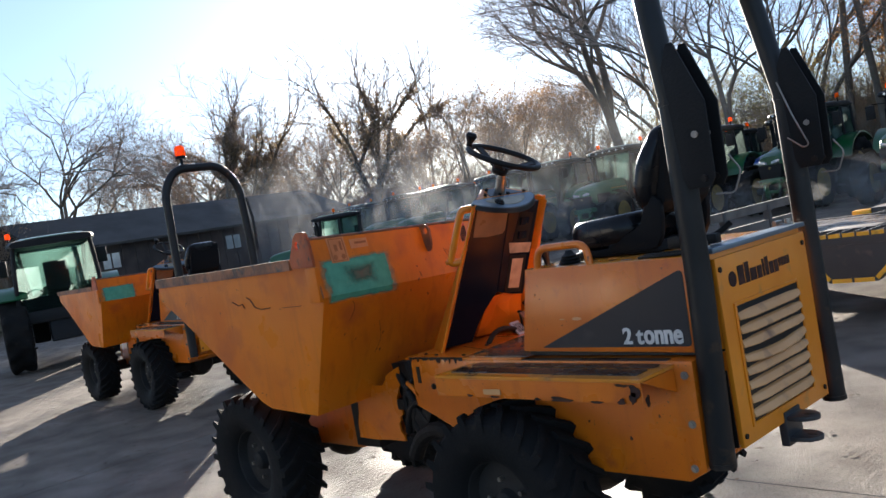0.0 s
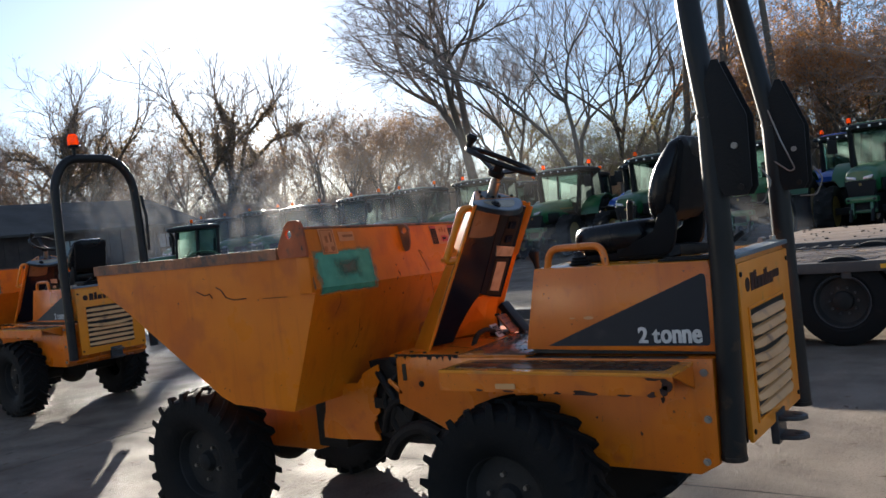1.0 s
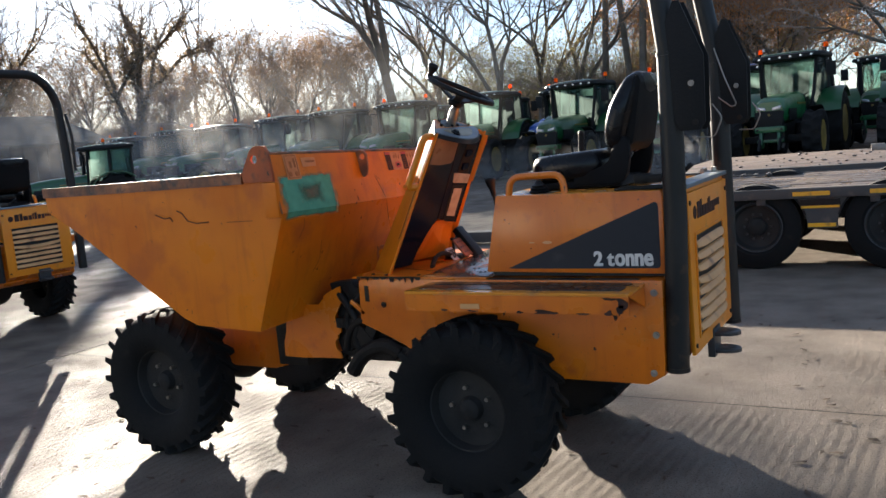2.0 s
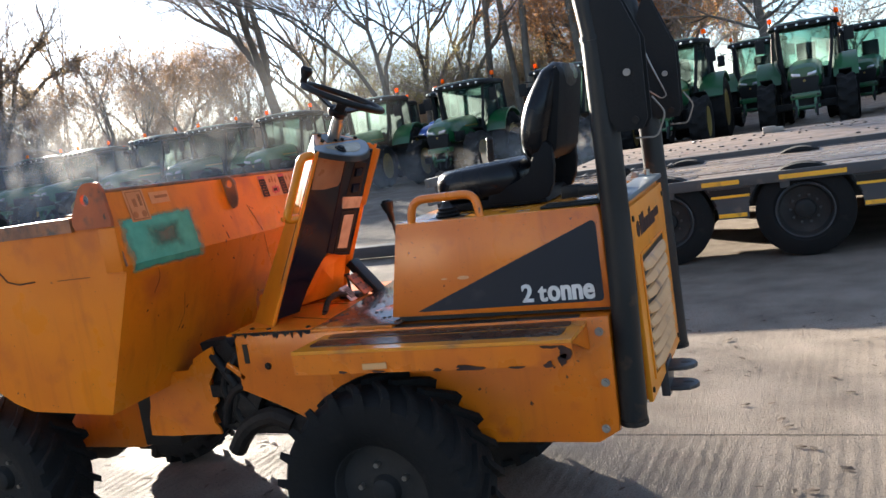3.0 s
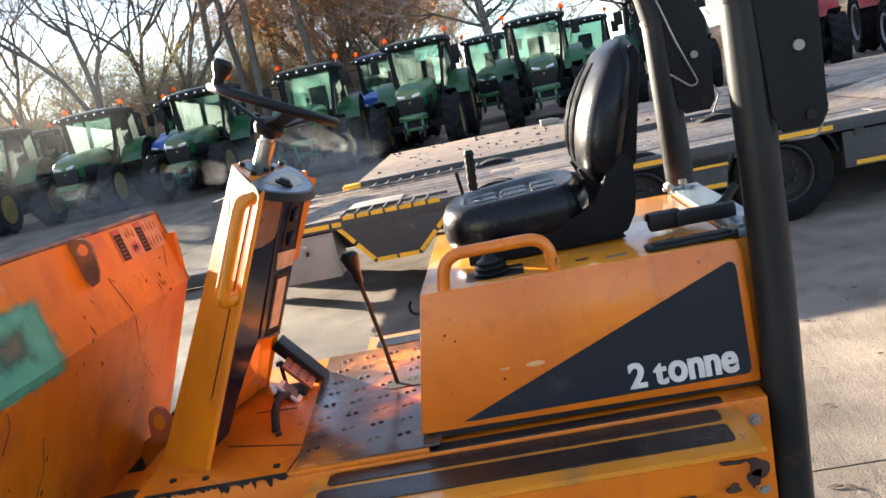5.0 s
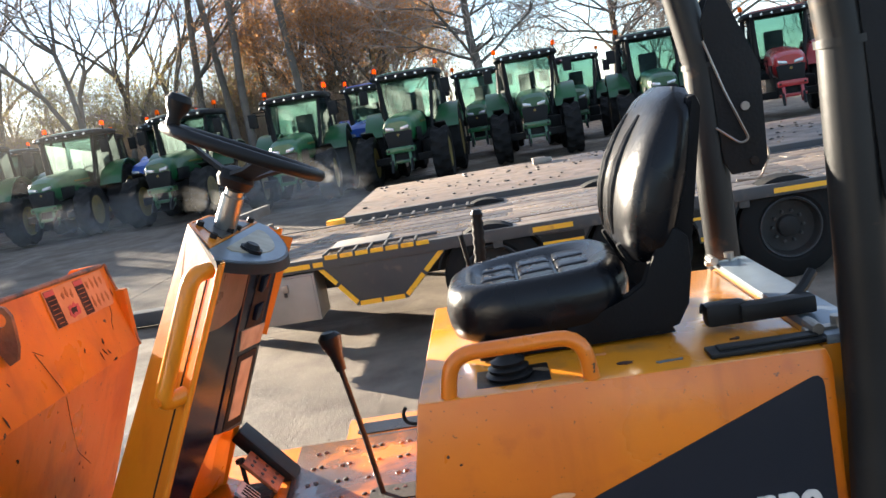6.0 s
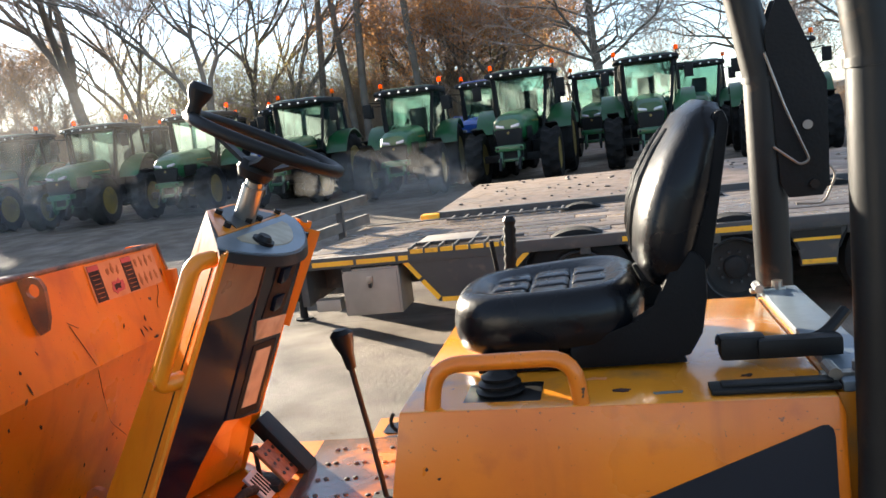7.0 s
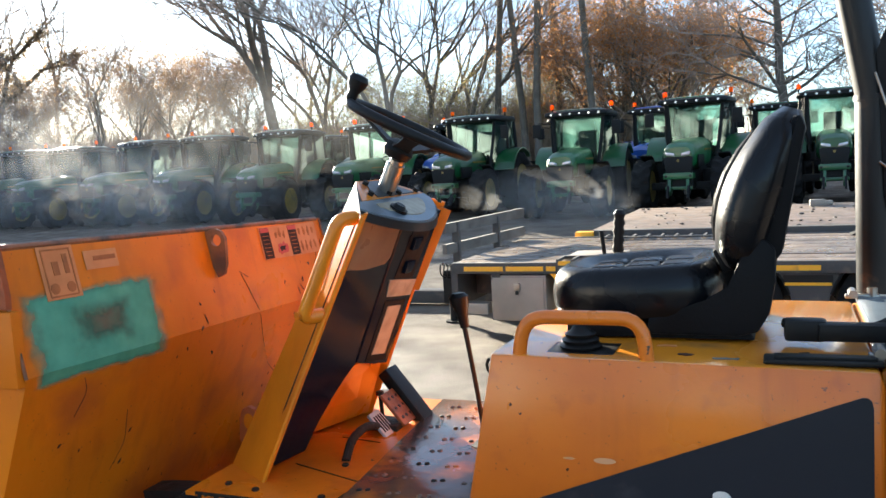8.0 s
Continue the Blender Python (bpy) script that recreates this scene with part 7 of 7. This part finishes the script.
# ---- trees ----
class Wood:
    """Collects tapered branches and leaves as plain vertex and face lists."""

    def __init__(self, seed):
        self.r = random.Random(seed)
        self.v, self.f, self.tv, self.tf, self.lv, self.lf = [], [], [], [], [], []

    def limb(self, a, b, r0, r1, thin, tip=False):
        n = 3 if thin else 6
        V, F = (self.tv, self.tf) if thin else (self.v, self.f)
        u, w = ring_frame(b - a)
        base = len(V)
        if tip:
            for k in range(3):
                c = 2 * math.pi * k / 3
                q = a + u * (math.cos(c) * r0) + w * (math.sin(c) * r0)
                V.append((q.x, q.y, q.z))
            V.append((b.x, b.y, b.z))
            F.extend((base + k, base + (k + 1) % 3, base + 3) for k in range(3))
            return
        for p, r in ((a, r0), (b, r1)):
            for k in range(n):
                c = 2 * math.pi * k / n
                q = p + u * (math.cos(c) * r) + w * (math.sin(c) * r)
                V.append((q.x, q.y, q.z))
        for k in range(n):
            F.append((base + k, base + (k + 1) % n, base + n + (k + 1) % n, base + n + k))

    def leaf(self, p, s):
        r = self.r
        u = Vector((r.uniform(-1, 1), r.uniform(-1, 1), r.uniform(-1, 1))).normalized() * s
        w, _ = ring_frame(u)
        w = w * s * 0.6
        base = len(self.lv)
        for q in (p - u + w * 0.5, p + u, p - w * 1.2):
            self.lv.append((q.x, q.y, q.z))
        self.lf.append((base, base + 1, base + 2))

    def grow(self, p, d, length, rad, depth, spread, rise, leafy, leaf_s, minr=0.006):
        r = self.r
        segs = 3 if depth > 1 else 2 if depth == 1 else 1
        q = p
        for k in range(segs):
            d = (d + Vector((r.gauss(0, 0.13), r.gauss(0, 0.13), r.gauss(0, 0.09) + rise * 0.05))).normalized()
            e = q + d * (length / segs)
            r0 = rad * (1 - 0.32 * k / segs)
            r1 = rad * (1 - 0.32 * (k + 1) / segs)
            self.limb(q, e, max(r0, minr), max(r1, minr), r0 < 0.035, depth == 0)
            if depth > 0 and k > 0 and r.random() < 0.75:
                self.side(e, d, length * r.uniform(0.45, 0.7), r1 * 0.55, depth - 1, spread * 1.1, rise, leafy, leaf_s, minr)
            q = e
            if depth <= 1 and leafy:
                for _ in range(int(leafy) + (r.random() < leafy % 1)):
                    self.leaf(e + Vector((r.gauss(0, 0.22), r.gauss(0, 0.22), r.gauss(0, 0.22))), leaf_s * r.uniform(0.6, 1.2))
        if depth > 0:
            for _ in range(r.choice((2, 2, 3)) if depth > 1 else r.choice((2, 3, 3))):
                self.side(q, d, length * r.uniform(0.6, 0.85), rad * 0.58, depth - 1, spread, rise, leafy, leaf_s, minr)

    def side(self, p, d, length, rad, depth, spread, rise, leafy, leaf_s, minr):
        r = self.r
        u, w = ring_frame(d)
        a = r.uniform(0, 2 * math.pi)
        nd = (d + (u * math.cos(a) + w * math.sin(a)) * spread * r.uniform(0.7, 1.2)).normalized()
        self.grow(p, nd, length, rad, depth, spread, rise, leafy, leaf_s, minr)

    def make(self, name, label, leaf_material, category="tree", group="bare winter trees"):
        t = tagged(new(name), label, category, group)
        for nm, V, F, m in (("trunk", self.v, self.f, BARK), ("crown", self.tv, self.tf, TWIG), ("foliage", self.lv, self.lf, leaf_material)):
            if not F:
                continue
            me = bpy.data.meshes.new(nm)
            me.from_pydata(V, [], F)
            me.materials.append(m)
            if nm == "trunk":
                me.shade_smooth()
            ob = new(nm, me)
            ob.parent = t
        return t


def tree(seed, height, lean, trunk_r, depth, spread, leafy, leaf_s, leaf_material, label, rise=0.6, clear=0.30, ivy=0, forks=2):
    """A bare or thinly leaved tree, about height metres tall."""
    w = Wood(seed)
    r = w.r
    p, d = Vector((0, 0, -0.2)), Vector((lean[0], lean[1], 1)).normalized()
    trunk = height * clear
    n = 5
    for k in range(n):
        bend = 0.05 if clear < 0.45 else 0.018
        d = (d + Vector((r.gauss(0, bend), r.gauss(0, bend), 0.02))).normalized()
        e = p + d * (trunk / n)
        flare = 1.35 if k == 0 else 1.0
        w.limb(p, e, trunk_r * flare * (1 - 0.05 * k), trunk_r * (1 - 0.05 * (k + 1)), False)
        for _ in range(ivy):
            a = r.uniform(0, 6.28)
            w.leaf(p.lerp(e, r.random()) + Vector((math.cos(a), math.sin(a), 0)) * trunk_r * r.uniform(0.9, 1.9), 0.09)
        p = e
    for _ in range(forks):
        w.side(p, d, height * 0.30, trunk_r * 0.66, depth, spread * 0.8, rise, leafy, leaf_s, 0.006)
    w.grow(p, d, height * 0.32, trunk_r * 0.7, depth, spread, rise, leafy, leaf_s, 0.006)
    if ivy:
        for i in range(0, len(w.v), 6):
            q = Vector(w.v[i])
            if q.z < height * 0.85:
                e = Vector(w.v[i + 6]) if i % 12 == 0 and i + 6 < len(w.v) else q
                for _ in range(max(1, ivy // 4)):
                    w.leaf(q.lerp(e, r.random()) + Vector((r.gauss(0, 0.13), r.gauss(0, 0.13), r.gauss(0, 0.13))), 0.11)
    return w.make("tree", label, leaf_material)


def leader_tree(seed, height, trunk_r, label):
    """A tree with one straight stem and level, finely divided side branches."""
    w = Wood(seed)
    r = w.r
    p, d = Vector((0, 0, -0.2)), Vector((0, 0, 1))
    n = 16
    for k in range(n):
        d = (d + Vector((r.gauss(0, 0.09), r.gauss(0, 0.09), 0.1))).normalized()
        e = p + d * (height / n)
        q = k / n
        w.limb(p, e, trunk_r * (1.3 if k == 0 else 1.0) * (1 - 0.85 * q), trunk_r * (1 - 0.85 * (k + 1) / n), False)
        if q > 0.20:
            for _ in range(3):
                a = r.uniform(0, 6.28)
                out = Vector((math.cos(a), math.sin(a), r.uniform(0.0, 0.9))).normalized()
                w.grow(p.lerp(e, r.random()), out, height * (0.22 - 0.10 * q) * r.uniform(0.7, 1.3), trunk_r * 0.36 * (1.1 - q), 4, 0.80, 0.35, 0, 0.1, 0.010)
        p = e
    return w.make("tree", label, RUSSET)


OPEN_OAK = leader_tree(83, 12.0, 0.23, "bare oak with one straight stem and level branches")
TALL = tree(11, 14.0, (0.02, 0.0), 0.20, 5, 0.46, 0, 0.1, RUSSET, "tall bare winter tree with fine branching twigs", rise=0.9, clear=0.20)
LEAN = tree(23, 12.0, (-0.42, 0.0), 0.29, 6, 0.62, 0, 0.1, RUSSET, "leaning bare tree with heavy forked limbs", clear=0.38)
OAK = tree(31, 11.5, (0.0, 0.0), 0.21, 6, 0.85, 0, 0.1, RUSSET, "broad bare oak with spreading level branches", rise=-0.1, clear=0.24, forks=3)
IVIED = tree(47, 10.0, (-0.14, 0.05), 0.27, 5, 0.62, 0.25, 0.06, IVY, "ivy-clad tree with ragged dark limbs", rise=0.8, clear=0.26, ivy=90)
AUTUMN = tree(53, 10.0, (0.05, 0.0), 0.20, 5, 0.60, 6.0, 0.082, RUSSET, "tree still holding russet autumn leaves")
OLIVET = tree(59, 7.0, (0.0, 0.0), 0.14, 5, 0.70, 1.8, 0.075, OLIVE, "small tree with thin olive leaves", clear=0.2)
BUSHY = tree(67, 7.0, (0.1, 0.0), 0.13, 5, 0.75, 0.5, 0.08, RUSSET, "scrubby tree with a few brown leaves", clear=0.15)
POLE = tree(71, 17.0, (0.01, 0.0), 0.185, 3, 0.36, 0, 0.1, RUSSET, "slender tall woodland tree", rise=1.4, clear=0.60)
BEECH = tree(57, 12.5, (0.02, 0.0), 0.22, 5, 0.74, 3.2, 0.085, BEECHLEAF, "full beech still thick with copper leaves", rise=0.25, clear=0.13, forks=4)
EYE = Vector((1.2, -2.6, 0))


def plant(t, az, dist, scale, turn, first=[None]):
    """Stands a tree at a bearing and distance from the middle of the yard."""
    a = radians(az)
    grow = 1.45 if 140 < az < 163 else 1.3 if 117 < az <= 140 else 1.0
    dist, scale = dist * grow, scale * grow
    x, y = EYE.x + dist * math.cos(a), EYE.y + dist * math.sin(a)
    m = pose(x, y, 0.2, 0, 0, turn) @ Matrix.Diagonal((scale, scale, scale, 1))
    if t.name not in PLANTED:
        PLANTED.add(t.name)
        t.matrix_basis = m
        return t
    t2 = copy_thing(t, Matrix.Identity(4))
    t2.matrix_basis = m
    return t2


PLANTED = set()
# bearings from the yard, distance, size, turn
for spec in ((OAK, 161, 44, 0.85, 20), (BUSHY, 157, 48, 0.95, 70), (BUSHY, 154.5, 50, 0.9, 200), (IVIED, 150, 40, 0.95, 40), (IVIED, 146.5, 44, 0.75, 140),
             (BUSHY, 144.5, 47, 1.0, 10), (IVIED, 141.0, 40, 0.90, 250), (BUSHY, 138.0, 46, 0.95, 120), (POLE, 136.5, 50, 0.55, 30), (BUSHY, 134.0, 42, 1.1, 300),
             (BUSHY, 131.5, 44, 1.05, 80), (AUTUMN, 129.0, 50, 0.75, 60), (LEAN, 122.3, 40, 1.1, -35), (TALL, 119.8, 44, 0.85, 110), (TALL, 115.6, 40, 1.0, 10), (TALL, 113.2, 44, 0.95, 200),
             (BUSHY, 125.5, 46, 1.0, 0), (OLIVET, 119.5, 47, 0.95, 0), (OLIVET, 114.5, 49, 0.9, 90), (TALL, 110.5, 42, 0.95, 280), (POLE, 108.7, 42, 1.0, 0), (POLE, 106.8, 41, 1.05, 200),
             (POLE, 105.9, 39, 1.05, 90), (POLE, 104.2, 45, 1.0, 160), (BEECH, 102.6, 46, 0.85, 30), (POLE, 102.5, 37, 1.0, 250), (BEECH, 100.2, 42, 0.95, 170), (BEECH, 97.6, 43, 0.85, 290),
             (OLIVET, 96.0, 44, 1.0, 50), (OLIVET, 106.0, 46, 1.0, 140), (OPEN_OAK, 90.4, 36, 1.05, 100), (OPEN_OAK, 82.0, 40, 0.95, 220), (OPEN_OAK, 75.0, 38, 1.0, 310), (BUSHY, 92.5, 52, 0.9, 240),
             (BUSHY, 86.0, 52, 0.9, 150), (BUSHY, 79.0, 50, 1.0, 330), (AUTUMN, 70.0, 44, 1.0, 15), (BEECH, 99.0, 52, 1.0, 75), (OLIVET, 105.5, 50, 1.0, 330), (BUSHY, 140.0, 50, 1.0, 30), (BUSHY, 148.5, 50, 0.95, 160), (POLE, 100.4, 44, 0.95, 20), (POLE, 98.6, 46, 0.9, 130), (OLIVET, 111.0, 44, 0.9, 260), (TALL, 66.0, 46, 0.95, 60), (TALL, 121.0, 52, 0.9, 330),
             (OLIVET, 112.0, 52, 0.95, 100), (OLIVET, 117.0, 54, 1.0, 40), (AUTUMN, 124.0, 54, 0.8, 10), (BUSHY, 128.0, 54, 1.0, 210), (OAK, 151.5, 47, 0.80, 250), (OAK, 145.0, 50, 0.68, 80), (AUTUMN, 135.5, 49, 0.62, 40), (AUTUMN, 132.5, 50, 0.6, 190), (BUSHY, 143.0, 44, 1.05, 220), (BUSHY, 146.0, 46, 1.0, 300), (BUSHY, 153.0, 46, 1.0, 100), (BUSHY, 165.0, 46, 1.0, 20), (OAK, 169.0, 40, 0.9, 140)):
    plant(*spec)


def undergrowth():
    """Brushwood and brambles along the wood's edge, past counting."""
    r = random.Random(77)
    w = Wood(78)
    for k in range(13500):
        open_side = k % 8 == 0
        az = radians(r.uniform(62, 97) if open_side else r.uniform(97, 172))
        sunny = radians(112) < az < radians(163)
        dist = r.uniform(54, 74) if sunny else r.uniform(42, 58)
        p = Vector((EYE.x + dist * math.cos(az), EYE.y + dist * math.sin(az), 0.2))
        hgt = r.uniform(0.9, 2.4) if open_side else r.uniform(2.0, 8.5) if sunny else r.choice((r.uniform(2.0, 5.0), r.uniform(4.0, 9.0)))
        d = Vector((r.gauss(0, 0.25), r.gauss(0, 0.25), 1)).normalized()
        q = p + d * hgt * 0.5
        w.limb(p, q, 0.022, 0.016, True)
        for _ in range(6):
            o = p.lerp(q, r.uniform(0.5, 1.0))
            e = o + (d + Vector((r.gauss(0, 0.5), r.gauss(0, 0.5), r.gauss(0, 0.3)))).normalized() * hgt * r.uniform(0.25, 0.55)
            w.limb(o, e, 0.014, 0.006, True, True)
            w.leaf(o.lerp(e, r.uniform(0.3, 1)) + Vector((r.gauss(0, 0.15), r.gauss(0, 0.15), r.gauss(0, 0.15))), r.uniform(0.05, 0.10))
    me = bpy.data.meshes.new("undergrowth")
    me.from_pydata(w.tv, [], w.tf)
    me.materials.append(BRUSH)
    tagged(new("undergrowth", me), "tangle of brown winter brushwood below the trees", "undergrowth", kind="stuff")
    me = bpy.data.meshes.new("bramble_leaves")
    me.from_pydata(w.lv, [], w.lf)
    me.materials.append(RUSSET)
    tagged(new("bramble_leaves", me), "sparse brown and olive bramble leaves", "undergrowth", kind="stuff")
    # the wood's dim interior far behind
    bm = nb()
    ring = []
    n = 60
    for k in range(n + 1):
        a = radians(60 + 115 * k / n)
        h = (5.2 if a > radians(112) else 6.2 if a > radians(97) else 1.6) + 1.6 * noise.noise(Vector((k * 0.7, 0, 0)))
        ring.append((bm.verts.new((EYE.x + 80 * math.cos(a), EYE.y + 80 * math.sin(a), 0.0)), bm.verts.new((EYE.x + 81 * math.cos(a), EYE.y + 81 * math.sin(a), h))))
    for (a, b), (c, e) in zip(ring, ring[1:]):
        bm.faces.new((a, c, e, b))
    tagged(part("backdrop", bm, BRUSH, None, smooth=0), "dim brown depth of the wood", "backdrop", kind="structure")


undergrowth()


# ---- vapour trail, high and far ----
VAPOUR = leaf_mat("vapour", (0.9, 0.9, 0.9), (0.85, 0.85, 0.86), 0.6, 0.9)
ends = [Vector((-0.826, 0.530, 0.194)), Vector((-0.800, 0.563, 0.213)), Vector((-0.772, 0.594, 0.229))]
trail = part("vapour_trail", tube(nb(), [e * 2000 for e in ends], [0.6, 2.2, 3.4], 8), VAPOUR)
tagged(trail, "thin white vapour trail high in the pale sky", "vapour trail", kind="structure")


# ---- steam off the wet yard: thin drifting veils, and two broad ones for haze ----
def steam_material(density=0.32, torn=(0.12, 0.95)):
    """White vapour, thinning out to nothing towards the veil's edge, torn by the air."""
    m = bpy.data.materials.new("steam")
    m.use_nodes = True
    nt = m.node_tree
    N, L = nt.nodes, nt.links
    N.remove(N["Principled BSDF"])
    tc = N.new("ShaderNodeTexCoord")
    nz = N.new("ShaderNodeTexNoise")
    nz.inputs["Scale"].default_value, nz.inputs["Detail"].default_value, nz.inputs["Distortion"].default_value = 0.9, 5.0, 0.6
    L.new(tc.outputs["Object"], nz.inputs["Vector"])
    sp = N.new("ShaderNodeSeparateXYZ")
    L.new(tc.outputs["UV"], sp.inputs[0])
    cur = None
    for axis, k in (("X", 1.0), ("Y", 1.0)):
        wave = N.new("ShaderNodeMath")
        wave.operation = "MULTIPLY"
        wave.inputs[1].default_value = math.pi
        L.new(sp.outputs[axis], wave.inputs[0])
        sn = N.new("ShaderNodeMath")
        sn.operation = "SINE"
        L.new(wave.outputs[0], sn.inputs[0])
        if cur is None:
            cur = sn.outputs[0]
        else:
            mul = N.new("ShaderNodeMath")
            mul.operation = "MULTIPLY"
            L.new(cur, mul.inputs[0])
            L.new(sn.outputs[0], mul.inputs[1])
            cur = mul.outputs[0]
    tear = N.new("ShaderNodeMapRange")
    tear.inputs["From Min"].default_value, tear.inputs["From Max"].default_value = torn
    L.new(nz.outputs["Fac"], tear.inputs["Value"])
    dens = N.new("ShaderNodeMath")
    dens.operation = "MULTIPLY"
    L.new(cur, dens.inputs[0])
    L.new(tear.outputs[0], dens.inputs[1])
    thin = N.new("ShaderNodeMath")
    thin.operation = "MULTIPLY"
    thin.inputs[1].default_value = density
    L.new(dens.outputs[0], thin.inputs[0])
    tr, tl, df = N.new("ShaderNodeBsdfTransparent"), N.new("ShaderNodeBsdfTranslucent"), N.new("ShaderNodeBsdfDiffuse")
    for b in (tl, df):
        b.inputs[0].default_value = (0.85, 0.85, 0.85, 1)
    both, mx = N.new("ShaderNodeMixShader"), N.new("ShaderNodeMixShader")
    both.inputs[0].default_value = 0.45
    L.new(tl.outputs[0], both.inputs[1])
    L.new(df.outputs[0], both.inputs[2])
    L.new(thin.outputs[0], mx.inputs[0])
    L.new(tr.outputs[0], mx.inputs[1])
    L.new(both.outputs[0], mx.inputs[2])
    L.new(mx.outputs[0], N["Material Output"].inputs[0])
    return m


def build_steam():
    r = random.Random(41)
    # the two widest sheets imitate pale haze and glare; the small ones are steam
    vapour, haze_veil = steam_material(), steam_material(0.22, (-0.3, 1.2))
    # x, y, width, height of each drift
    for x, y, w, h in ((-22.0, 17.0, 28.0, 4.6), (-33.0, 19.6, 30.0, 6.0), (-4.6, 16.9, 4.6, 1.5), (-3.4, 16.0, 2.6, 1.0), (-9.8, 18.0, 5.0, 1.2), (-15.2, 18.1, 5.5, 2.3), (-19.0, 18.5, 6.0, 3.0), (-23.6, 19.0, 6.5, 2.8), (-17.4, 17.6, 4.0, 2.0), (-29.0, 19.0, 6.0, 2.4)):
        bm = nb()
        uv = bm.loops.layers.uv.new("veil")
        nx, nz2 = 10, 5
        ph = r.uniform(0, 6.28)
        grid = []
        for i in range(nx + 1):
            row = []
            for k in range(nz2 + 1):
                u, v = i / nx, k / nz2
                row.append((bm.verts.new((x + w * (u - 0.5) + 0.25 * v * v * h, y + 0.35 * math.sin(5.0 * u + ph) + 0.25 * math.sin(7.0 * v + ph), 0.16 + h * v)), (u, v)))
            grid.append(row)
        for i in range(nx):
            for k in range(nz2):
                q = (grid[i][k], grid[i + 1][k], grid[i + 1][k + 1], grid[i][k + 1])
                f = bm.faces.new([c[0] for c in q])
                for loop, c in zip(f.loops, q):
                    loop[uv].uv = c[1]
        tagged(part("steam", bm, haze_veil if w > 20 else vapour, None, smooth=180), "thin white veil of steam and painted haze over the sunlit wet yard", "steam", kind="stuff")


build_steam()


def build_fallen_leaves():
    """Curled dead leaves and crumbs of dirt on the concrete."""
    r = random.Random(63)
    V, F = [], []
    for k in range(1500):
        x, y = r.uniform(-13.0, 3.0), r.uniform(-4.0, 3.4)
        s = r.uniform(0.008, 0.026)
        a = r.uniform(0, 6.28)
        ca, sa = math.cos(a), math.sin(a)
        base = len(V)
        for u, v, w in ((-1.5, 0, 0.1), (-0.3, -0.6, 0.4), (1.2, -0.2, 0.15), (1.5, 0.1, 0.5), (0.2, 0.7, 0.35)):
            V.append((x + s * (u * ca - v * sa), y + s * (u * sa + v * ca), 0.003 + s * w * r.uniform(0.5, 1.0)))
        F.append(tuple(range(base, base + 5)))
    me = bpy.data.meshes.new("fallen_leaves")
    me.from_pydata(V, [], F)
    me.materials.append(leaf_mat("dead_leaves", (0.05, 0.035, 0.022), (0.11, 0.07, 0.04), 0.2))
    tagged(new("fallen_leaves", me), "small dead leaves and crumbs of dirt on wet concrete", "leaves", kind="stuff")


build_fallen_leaves()


# ---- concrete bays of the yard ----
def build_slabs():
    bay, wide, gap = 5.6, 11.2, 0.006
    for i in range(-4, 3):
        for j in range(-3, 8):
            xa, ya = -5.3 + wide * i + gap, 1.0 + bay * j + gap
            xb, yb = xa + wide - 2 * gap, ya + bay - 2 * gap
            bm = nb()
            n = 6
            rows = []
            for k in range(n + 1):
                y = ya + (yb - ya) * k / n
                rows.append([bm.verts.new((x, y, rise(y) + z)) for x, z in ((xa, -0.012), (xa + 0.004, 0.0), (xb - 0.004, 0.0), (xb, -0.012))])
            for a, b in zip(rows, rows[1:]):
                for q in range(3):
                    bm.faces.new((a[q], a[q + 1], b[q + 1], b[q]))
            part("slab", bm, CONCRETE, GROUND, smooth=0)


build_slabs()
